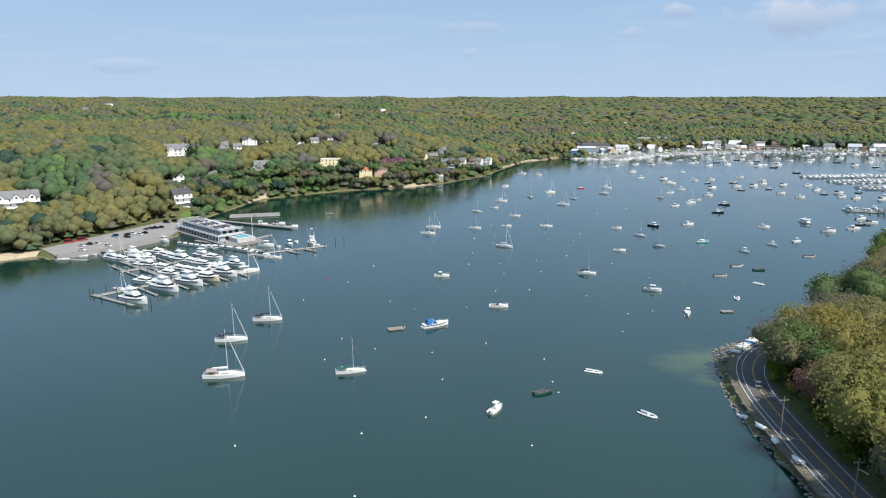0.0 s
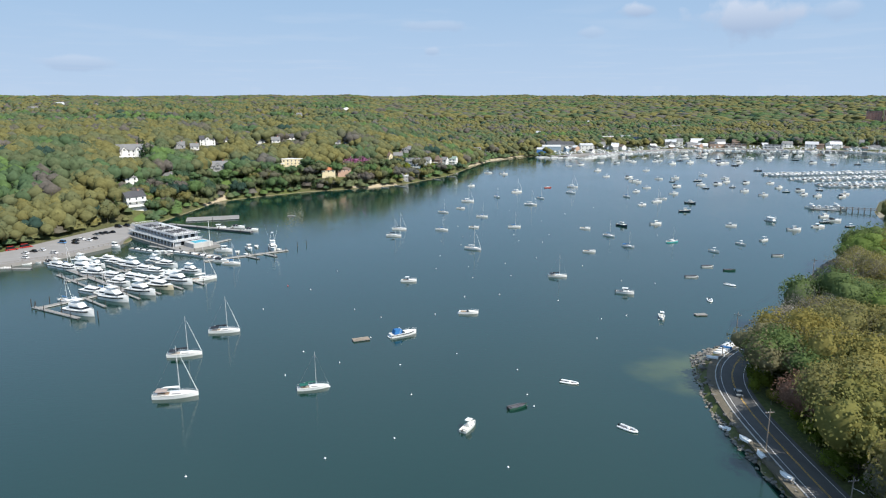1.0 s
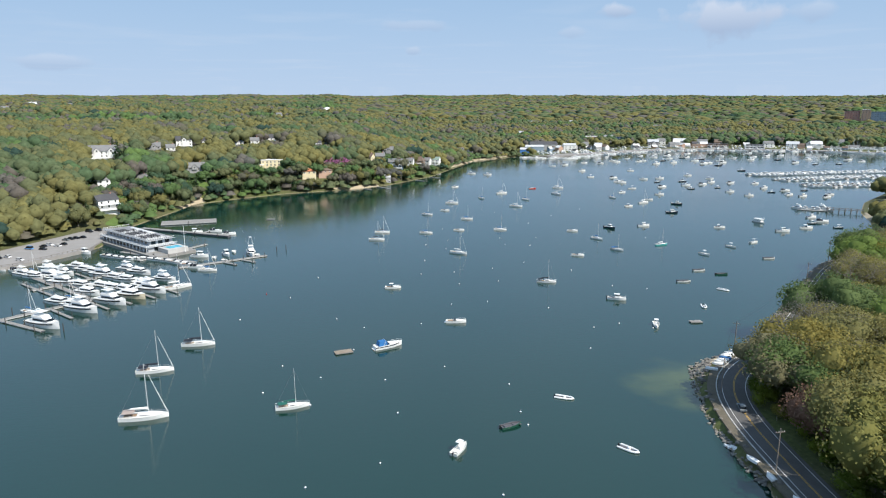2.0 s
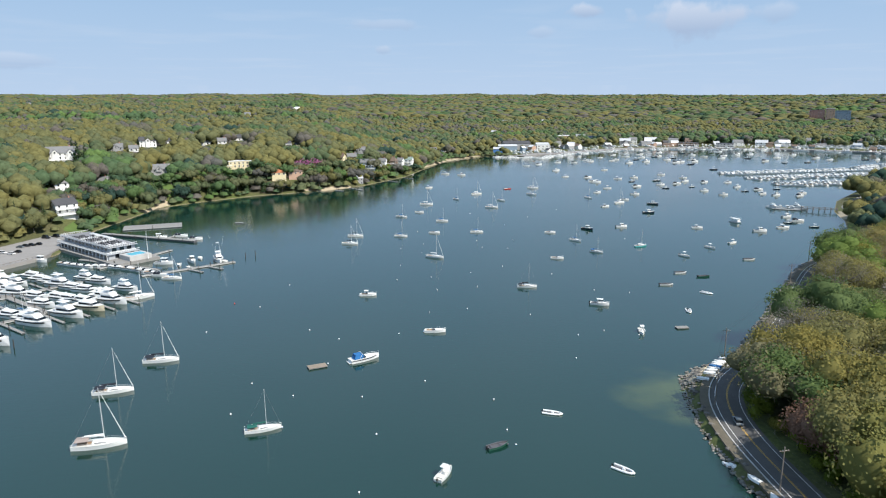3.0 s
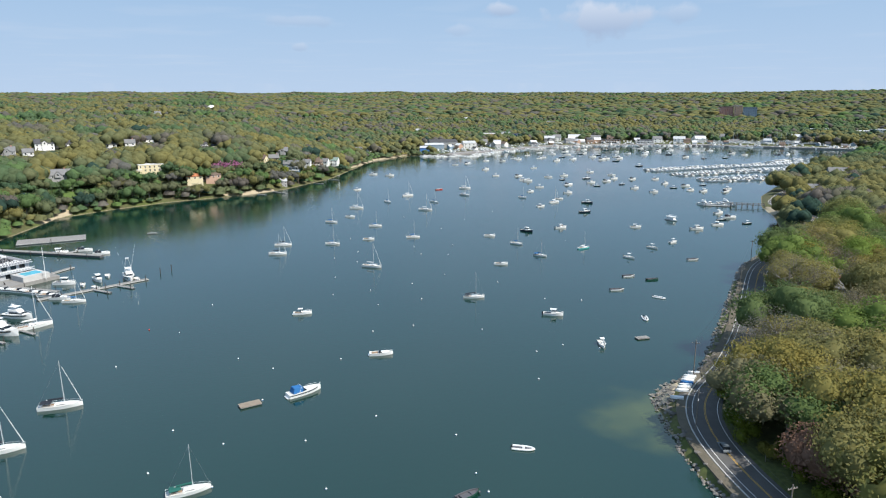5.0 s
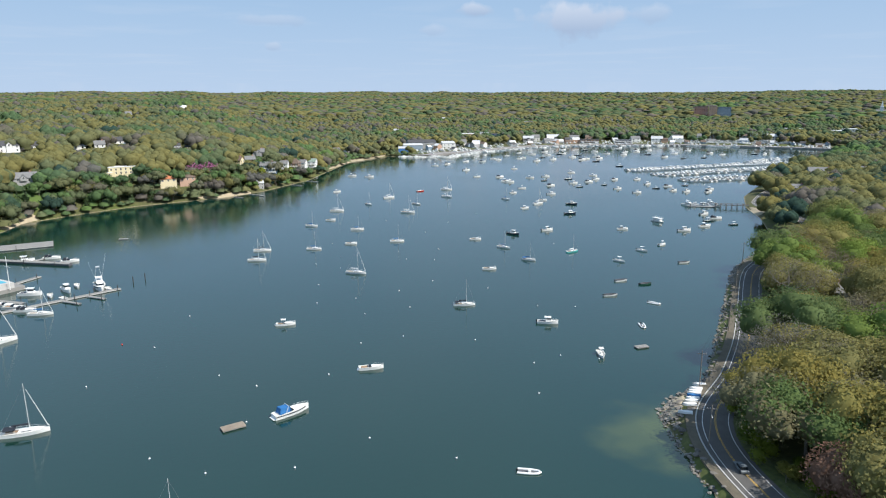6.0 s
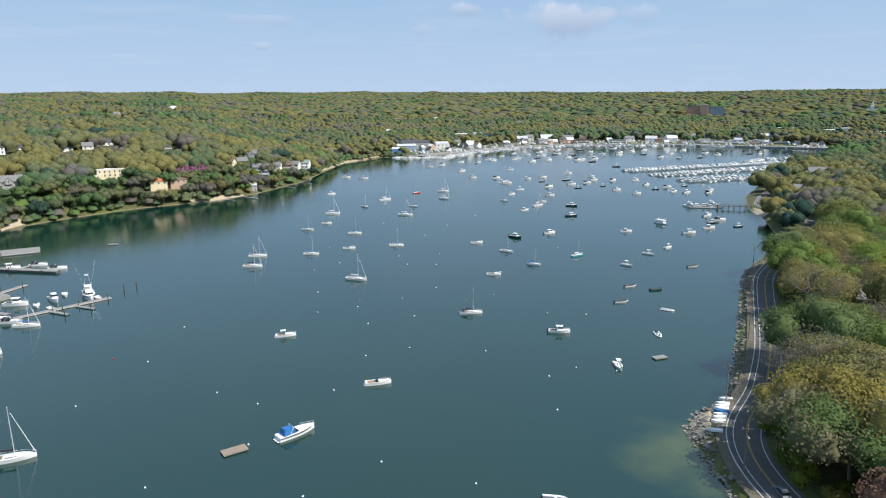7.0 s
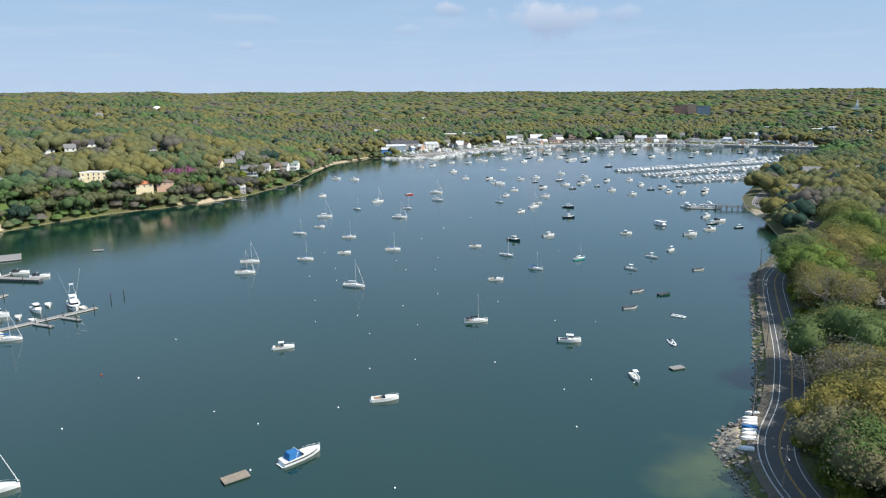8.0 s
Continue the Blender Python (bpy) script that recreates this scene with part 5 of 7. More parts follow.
def mooring_buoy(x, y, s):
    e = boat_root("mooring_buoy", "white ball mooring buoy floating on the water", "buoy", "mooring buoys")
    bm = B()
    bmesh.ops.create_uvsphere(bm, u_segments=10, v_segments=8, radius=0.27, matrix=Matrix.Diagonal((1, 1, 0.85, 1)))
    part("float", bm, m_buoy, e)
    bm = B()
    rod(bm, (0, 0, 0.25), (0, 0, 0.5), 0.06, n=6)
    part("eye_bolt", bm, m_wire, e)
    bm = B()
    bmesh.ops.create_cone(bm, cap_ends=False, segments=10, radius1=0.275, radius2=0.275, depth=0.07)
    part("blue_band", bm, m_cloth_blue, e)
    return put(e, x, y, 0, 0.12)


buoy = mooring_buoy(*BUOYSA[0], 1)
for x, y in BUOYSA[1:] + BUOYSB:
    copy_thing(buoy, pose(x, y, 0.12, 0, 0, random.uniform(0, 360)))


def swim_raft(x, y, a, timber, size=1.0):
    e = boat_root("swim_raft", "weathered timber swim raft floating on a mooring", "raft", "swim rafts")
    for k in range(10):
        bm = B()
        box(bm, -3.0 + k * 0.6, -2.44 + k * 0.6, -1.5, 1.5, 0.42, 0.50)
        part("plank", bm, timber, e)
    bm = B()
    box(bm, -2.95, 2.95, -1.45, 1.45, 0.18, 0.42)
    part("frame", bm, m_plank, e)
    for s in (-1, 1):
        bm = B()
        box(bm, -2.8, 2.8, s * 1.0 - 0.3, s * 1.0 + 0.3, -0.25, 0.20)
        part("float", bm, m_black, e)
    e.matrix_world = pose(x, y, 0, 0, 0, a) @ Matrix.Diagonal((size, size, 1, 1))
    return e


swim_raft(*SWIM_RAFTS[0], m_raft)
tagged(swim_raft(*SWIM_RAFTS[1], m_plank, 0.78), "pale grey timber swim raft floating on a mooring")
tagged(swim_raft(*SWIM_RAFTS[2], m_plank, 0.9), "pale grey timber swim raft floating on a mooring")


# ---- the marina by the club ----
A_Y = -36.0
marina = motor_yacht(17.0, m_white, 2)
fleet(marina, [(-93.0, 287.4, A_Y), (-84.5, 296.6, A_Y), (-101.0, 269.5, A_Y), (-114.5, 332.2, A_Y + 6), (-100.3, 343.8, A_Y), (-124.8, 345.7, A_Y + 4), (-71.9, 312.0, A_Y)])
fleet(motor_yacht(16.5, m_cream, 1, label="cream-hulled trawler yacht with tinted windows"), [(-78.4, 304.0, A_Y)])
fleet(motor_yacht(14.5, m_white, 1, label="low white express yacht with dark windows"), [(-104.9, 325.9, A_Y), (-87.0, 332.4, A_Y + 4), (-77.2, 323.5, A_Y), (-112.4, 356.2, A_Y), (-95.0, 322.0, A_Y), (-83.0, 314.0, A_Y), (-105.6, 299.4, A_Y), (-132.5, 347.5, A_Y), (-89.5, 318.0, A_Y), (-98.5, 313.0, A_Y), (-76.5, 319.0, A_Y), (-120.0, 340.0, A_Y), (-93.5, 337.5, A_Y), (-106.5, 350.5, A_Y), (-118.0, 364.0, A_Y), (-126.0, 357.0, A_Y), (-97.5, 292.5, A_Y), (-85.0, 347.0, A_Y)])
fleet(motor_yacht(13.5, m_white, 2, label="white flybridge yacht in a marina berth"), [(-139.4, 353.0, A_Y), (-131.5, 363.2, A_Y), (-92.0, 354.0, A_Y), (-121.0, 352.0, A_Y), (-70.0, 331.0, A_Y)])
fleet(motor_yacht(14.5, m_white, 2, tower=True, label="white sport-fishing yacht with a tall tower"), [(-34.5, 379.5, -80)])
fleet(sailboat(13.0, m_white, m_white, None, "white sailing yacht lying along the marina's end dock", "marina yachts"), [(-62.0, 315.5, 24)])
fleet(sailboat(9.5, m_white, m_cloth_blue, None, "white sloop in a marina berth", "marina yachts"), [(-113.0, 288.0, A_Y), (-103.0, 303.0, A_Y), (-53.0, 346.5, -14), (-137.0, 357.0, A_Y)])
fleet(cruiser(9.5, m_white, None, m_navy, "white express cruiser in a marina berth", "marina motorboats"), [(-107.4, 386.2, -38), (-99.2, 380.6, -36), (-92.3, 379.9, -36), (-83.4, 375.0, -36), (-77.5, 371.0, -36), (-71.9, 366.6, -36), (-64.1, 359.0, -25), (-87.8, 377.6, -36), (-103.3, 383.5, -36), (-111.5, 389.5, -38), (-95.8, 380.4, -36), (-68.0, 363.5, -34)])
fleet(cruiser(8.6, m_white, m_cloth_dark, None, "white cruiser with dark canvas in a marina berth", "marina motorboats"), [(-147.0, 362.6, -40), (-59.2, 353.4, -20), (-63.4, 453.5, -10), (-53.4, 441.4, -5)])
fleet(pilot_boat(10.0, m_white, "white pilothouse boat in a marina berth", "marina motorboats"), [(-61.6, 379.1, -20), (-47.9, 380.3, -70), (-75.8, 450.1, 0), (-126.5, 400.3, -35)])
fleet(open_boat(6.5, m_white, m_deck, label="small white open boat in a marina berth", group="marina motorboats"), [(-53.4, 373.7, -80), (-44.5, 386.9, -80), (-159.7, 363.1, 10), (-165.7, 355.1, 5), (-47.0, 366.0, -60), (-155.0, 366.0, -30), (-30.7, 375.5, -70)])


def dock(a, b, w, label="grey plank floating dock", z=0.55, piles=9.0, fingers=(), category="dock"):
    """A plank dock from a to b: deck, edge beams, floats and mooring piles."""
    e = new("dock")
    tagged(e, label, category, "marina docks")
    a, b = Vector((*a, 0)), Vector((*b, 0))
    L = (b - a).length
    e.matrix_world = Matrix.Translation(a) @ Matrix.Rotation(math.atan2(b.y - a.y, b.x - a.x), 4, "Z")
    bm = B()
    k = int(L / 1.2)
    for i in range(k):
        box(bm, i * L / k + 0.02, (i + 1) * L / k - 0.03, -w / 2, w / 2, z - 0.06, z + random.uniform(-0.01, 0.01))
    tagged(part("deck_planks", bm, m_plank, e), kind="stuff")
    for s in (-1, 1):
        bm = B()
        box(bm, 0, L, s * w / 2 - 0.06, s * w / 2 + 0.06, z - 0.35, z - 0.02)
        part("edge_beam", bm, m_concrete, e)
    bm = B()
    box(bm, 0.2, L - 0.2, -w / 2 + 0.2, w / 2 - 0.2, -0.3, z - 0.07)
    part("float", bm, m_rubber, e)
    for i in range(int(L / piles) + 1):
        bm = B()
        rod(bm, (i * piles, (w / 2 + 0.2) * (-1) ** i, -2.5), (i * piles, (w / 2 + 0.2) * (-1) ** i, 2.6), 0.17, 0.15, 8)
        part("post", bm, m_pile, e)
    return e


def along(n, s):
    return (-84 - 0.66 * n + 0.75 * s, 297 + 0.75 * n + 0.66 * s)


dock(along(10.5, -40), along(10.5, 26), 2.6)
dock(along(46, -14), along(46, 28), 2.6)
dock(along(98, -4), along(11.8, -4), 2.4)
for s in (-21, -6.5, 3, 13.5, 24):
    dock(along(9.2, s), along(-9, s), 1.1, "narrow grey finger dock with piles", piles=8.5)
for s in (-12, 0, 12, 24):
    dock(along(44.7, s), along(29, s), 1.1, "narrow grey finger dock with piles", piles=7.5)
    dock(along(62, s), along(47.4, s), 1.1, "narrow grey finger dock with piles", piles=7.5)
dock((-123, 281), (-99, 262), 1.6)
dock((-107, 399), (-62, 365), 2.0)
dock((-68, 354), (-26, 374), 2.4)
dock((-47, 362), (-40, 355), 1.4, "narrow grey finger dock with piles")
dock((-38, 366), (-31, 359), 1.4, "narrow grey finger dock with piles")
dock((-92, 374), (-63, 412), 2.2)
dock((-112, 470), (-52, 432), 3.0, "dark weathered timber pier with railings", z=1.3)
dock((-74, 447), (-62, 458), 1.8, "short plank dock beside a timber pier")
dock((-104, 489), (-68, 494), 15.0, "broad weathered grey floating platform", z=0.8, piles=18, category="platform")
dock((-170, 355), (-152, 352), 2.0)
for x, y in ((-125, 284), (-119, 287), (-21, 384), (-16, 388), (-92, 262)):
    bm = B()
    rod(bm, (0, 0, -3), (0, 0, 3.0), 0.2, 0.17, 8)
    ob = part("mooring_pile", bm, m_pile, None)
    ob.location = (x, y, 0)
    tagged(ob, "dark tarred timber mooring pile standing in the water", "pile", "mooring piles")

# ---- far marina, its rows of berths, and boats beyond counting ----
for (ax, ay), (bx, by) in (((486, 686), (735, 684)), ((484, 637), (700, 640)), ((478, 585), (610, 573))):
    dock((ax, ay), (bx, by), 1.8, "long grey dock with berths on both sides", piles=16.0)
far_a = cruiser(9.5, m_white, None, None, "white motorboat in a far marina berth", "far marina boats", hardtop=True)
far_b = motor_yacht(11.5, m_white, 2, label="white flybridge yacht in a far marina berth", group="far marina boats")
rr = np.random.RandomState(31)
first = {}
for y, x0, x1, side in ((637, 488, 690, -1), (585, 481, 606, -1), (585, 481, 606, 1)):
    x = x0
    while x < x1:
        p = far_a if rr.rand() < 0.65 else far_b
        yy = y + side * (6.6 + rr.rand() * 0.8) - (x - 480) * (0.085 if y == 585 else -0.012)
        m = pose(x, yy, 0, 0, 0, 90 * side + rr.uniform(-4, 4) + (180 if rr.rand() < 0.35 else 0))
        if p.name not in first:
            p.matrix_world = m
            first[p.name] = 1
        else:
            copy_thing(p, m)
        x += 4.6 + rr.rand() * 1.2


def simple_fleet(name, spots, L, label, z=0.0, cradle=False):
    """Boats too many and too far to pick apart, as one mesh: hull, deckhouse and dark windows."""
    v, f, mi = [], [], []

    def ring(t, w, zz):
        return [(t, -w, zz), (t, w, zz)]

    sec = [(-0.5, 0.14, 0.11), (-0.1, 0.16, 0.12), (0.25, 0.12, 0.135), (0.5, 0.01, 0.16)]
    for t, w, zz in sec:
        v += [(t, -w, zz), (t, w, zz), (t, -w * 0.75, -0.02), (t, w * 0.75, -0.02)]
    for i in range(3):
        a, b = 4 * i, 4 * i + 4
        f += [(a, b, b + 1, a + 1), (a + 2, b + 2, b, a), (a + 1, b + 1, b + 3, a + 3)]
        mi += [0, 0, 0]
    f.append((0, 1, 3, 2))
    mi.append(0)
    for x0, x1, w, z0, z1, m in ((-0.28, 0.2, 0.11, 0.12, 0.17, 0), (-0.26, 0.14, 0.105, 0.17, 0.205, 1), (-0.28, 0.06, 0.11, 0.205, 0.235, 0)):
        n = len(v)
        v += [(x0, -w, z0), (x1, -w, z0), (x1, w, z0), (x0, w, z0), (x0, -w, z1), (x1 - 0.05, -w, z1), (x1 - 0.05, w, z1), (x0, w, z1)]
        f += [(n, n + 1, n + 5, n + 4), (n + 1, n + 2, n + 6, n + 5), (n + 2, n + 3, n + 7, n + 6), (n + 3, n, n + 4, n + 7), (n + 4, n + 5, n + 6, n + 7)]
        mi += [m] * 5
    V, F = np.array(v), np.array(f)
    vs, fs = [], []
    r = np.random.RandomState(len(spots))
    for k, (x, y, a) in enumerate(spots):
        s = L * (0.7 + 0.6 * r.rand())
        c, q = math.cos(radians(a)), math.sin(radians(a))
        W = V * s
        gz = ground_z(x, y) + 1.0 if cradle else z
        vs.append(np.c_[W[:, 0] * c - W[:, 1] * q + x, W[:, 0] * q + W[:, 1] * c + y, W[:, 2] + gz])
        fs.append(F + k * len(V))
    me = mesh_np(name, np.vstack(vs), np.vstack(fs), m_white)
    me.materials.append(m_tinted)
    me.polygons.foreach_set("material_index", np.tile(np.array(mi, dtype=np.int32), len(spots)))
    return tagged(new(name, me), label, "boats", kind="stuff")


spots = []
for y, x0, x1, sides in ((685, 490, 735, (-1, 1)), (638, 488, 695, (1,))):
    for side in sides:
        for x in np.arange(x0, x1, 5.6):
            spots.append((x + rr.uniform(-0.6, 0.6), y + side * (6.8 + rr.rand()), 90 * side + rr.uniform(-5, 5)))
for x in np.arange(690, 800, 5.0):
    spots.append((x, 712 + (x - 690) * 0.12 + rr.uniform(-8, 8), 90 + rr.uniform(-20, 20)))
simple_fleet("moored_fleet", spots, 10.5, "close-packed white motorboats in far marina berths")
spots = [(x, y, rr.uniform(-20, 20)) for x, y in zip(np.linspace(308, 430, 34) + rr.uniform(-2, 2, 34), np.concatenate([np.linspace(978, 935, 17), np.linspace(938, 992, 17)]) + rr.uniform(-10, 6, 34))]
simple_fleet("moored_fleet", spots, 10.0, "white motorboats crowded at the boatyard docks")
spots = [(830 + k * 4.4 + rr.uniform(-2, 2), 968 - k * 4.2 + rr.uniform(-8, 8), rr.uniform(-60, -20)) for k in range(34)]
simple_fleet("moored_fleet", spots, 11.0, "white boats lying along the far quay")
spots = [(860 + (k % 22) * 6 + rr.uniform(-2, 2), 985 - (k % 22) * 4.6 + (k // 22) * 13 + rr.uniform(-4, 4), rr.uniform(-60, -20)) for k in range(88)]
spots = [p for p in spots if shore(np.array([p[0]]), np.array([p[1]]))[0] > 5]
simple_fleet("stored_fleet", spots, 11.5, "white shrink-wrapped boats stored ashore in the yard", cradle=True)
spots = [(440 + k * 3.6 + rr.uniform(-3, 3), 1000 + min(k * 1.58, 54) - max(0, k - 62) * 1.5 + rr.uniform(-14, 1), rr.uniform(-90, 90)) for k in range(110)]
spots = [p for p in spots if shore(np.array([p[0]]), np.array([p[1]]))[0] < -2]
simple_fleet("moored_fleet", spots, 9.0, "small boats lying along the far waterfront")
rq = np.random.RandomState(41)
spots = []
for k in range(230):
    t = rq.randint(1, len(quay_line) - 2)
    a, q = quay_line[t], quay_line[t + 1] - quay_line[t]
    q = q / np.linalg.norm(q)
    o, u = rq.choice((2.0, 14.0, 24.0, 36.0)) + rq.uniform(-3, 3), rq.uniform(0, 12)
    spots.append((a[0] + q[0] * u - q[1] * o, a[1] + q[1] * u + q[0] * o, math.degrees(math.atan2(q[1], q[0])) + 90 + rq.uniform(-25, 25)))
simple_fleet("stored_fleet", spots, 8.5, "white boats laid up ashore along the far waterfront", cradle=True)
# masts in the far yard
bm = B()
for k in range(46):
    x, y = 870 + rr.rand() * 120, 0
    y = 1010 - (x - 870) * 0.75 + rr.uniform(-12, 14)
    rod(bm, (x, y, 1.0), (x + rr.uniform(-0.3, 0.3), y, 16 + rr.rand() * 9), 0.16, 0.1, 4)
tagged(part("yacht_masts", bm, m_alu, None), "bare pale masts of yachts laid up in the yard", "masts", kind="stuff")
# the timber pier at the bend of the shore
e = new("timber_pier")
tagged(e, "grey timber pier on tall piles off the shore", "pier")
bm = B()
ax, ay, bx, by = 406.0, 432.5, 386.0, 445.5
for k in range(26):
    t = k / 26
    x, y = ax + (bx - ax) * t, ay + (by - ay) * t
    rod(bm, (x - 0.9, y - 1.3, 2.0), (x + 0.9, y + 1.3, 2.0), 0.32, n=4)
part("deck_planks", bm, m_plank, e)
for k in range(7):
    for s in (-1, 1):
        t = k / 6
        x, y = ax + (bx - ax) * t + s * 0.8, ay + (by - ay) * t + s * 1.2
        bm = B()
        rod(bm, (x, y, -3), (x, y, 3.6), 0.2, 0.17, 7)
        part("post", bm, m_pole, e)
for s in (-1, 1):
    bm = B()
    rod(bm, (ax + s * 0.8, ay + s * 1.2, 3.1), (bx + s * 0.8, by + s * 1.2, 3.1), 0.08, n=4)
    part("handrail", bm, m_pole, e)
dock((386, 446), (370, 458), 3.0, "grey floating dock at the end of a timber pier")


# ---- buildings ----
def wall_mat(name, c, vary=0.08):
    return mat(name, c, 0.8, vary=vary, scale=0.5, bump=0.05, bscale=10)


m_wall = {"white": wall_mat("white_clapboard", (0.76, 0.75, 0.72)), "grey": wall_mat("grey_shingle", (0.34, 0.34, 0.34)), "cream": wall_mat("cream_stucco", (0.72, 0.62, 0.40)),
          "brown": wall_mat("brown_shingle", (0.20, 0.14, 0.10)), "brick": wall_mat("red_brick", (0.40, 0.21, 0.17), 0.2), "blue": wall_mat("blue_siding", (0.10, 0.27, 0.62)),
          "slate": wall_mat("blue_grey_siding", (0.24, 0.31, 0.38)), "navy": wall_mat("navy_siding", (0.03, 0.07, 0.15)), "tan": wall_mat("tan_brick", (0.50, 0.33, 0.24), 0.15)}
m_roof = {"grey": mat("grey_roof_shingle", (0.19, 0.19, 0.19), 0.9, vary=0.2, scale=1.0), "dark": mat("dark_roof_shingle", (0.07, 0.07, 0.075), 0.9, vary=0.2, scale=1.0),
          "brown": mat("brown_roof_shingle", (0.15, 0.11, 0.085), 0.9, vary=0.2, scale=1.0), "terra": mat("terracotta_roof", (0.46, 0.17, 0.08), 0.85, vary=0.25, scale=1.5),
          "green": mat("grey_green_roof", (0.22, 0.29, 0.25), 0.9, vary=0.15), "white": mat("white_membrane_roof", (0.72, 0.72, 0.71), 0.8, vary=0.08), "pale": mat("pale_metal_roof", (0.50, 0.51, 0.52), 0.6, vary=0.1)}
m_trim = mat("white_trim", (0.78, 0.78, 0.76), 0.6, vary=0.05)


def window_at(e, w, h, m):
    """A window with frame, pane and sill; m places it on the wall, facing local -y."""
    bm = B()
    for x0, x1, z0, z1 in ((-w / 2 - 0.09, -w / 2, -0.09, h + 0.09), (w / 2, w / 2 + 0.09, -0.09, h + 0.09), (-w / 2, w / 2, h, h + 0.09), (-w / 2, w / 2, -0.09, 0), (-w / 2, w / 2, h * 0.48, h * 0.53)):
        box(bm, x0, x1, -0.09, 0.03, z0, z1)
    fr = part("window", bm, m_trim, e)
    fr.matrix_local = m
    bm = B()
    box(bm, -w / 2, w / 2, -0.03, 0.02, 0, h)
    part("pane", bm, m_tinted, fr)


def gable_roof(w, d, z, pitch, eave=0.4, hip=0.0):
    """A thick pitched roof with its ridge along x."""
    bm = B()
    hx, hy, rz = w / 2 + eave, d / 2 + eave, z + d / 2 * pitch
    lo, t = z - eave * pitch, 0.22
    ridge = hx - hip
    for q in (0, 1):
        o = -t * q
        bm.verts.ensure_lookup_table()
    a = [bm.verts.new(p) for p in ((-hx, -hy, lo), (hx, -hy, lo), (ridge, 0, rz), (-ridge, 0, rz), (-hx, hy, lo), (hx, hy, lo))]
    b = [bm.verts.new((v.co.x, v.co.y, v.co.z - t)) for v in a]
    faces = [(0, 1, 2, 3), (5, 4, 3, 2)] + ([(1, 5, 2), (4, 0, 3)] if hip else [])
    for f in faces:
        bm.faces.new([a[i] for i in f])
        bm.faces.new([b[i] for i in f[::-1]])
    for i, j in ((0, 1), (1, 5), (5, 4), (4, 0)) if hip else ((0, 1), (1, 2), (2, 5), (5, 4), (4, 3), (3, 0)):
        bm.faces.new((a[i], b[i], b[j], a[j]))
    bmesh.ops.recalc_face_normals(bm, faces=bm.faces[:])
    return bm


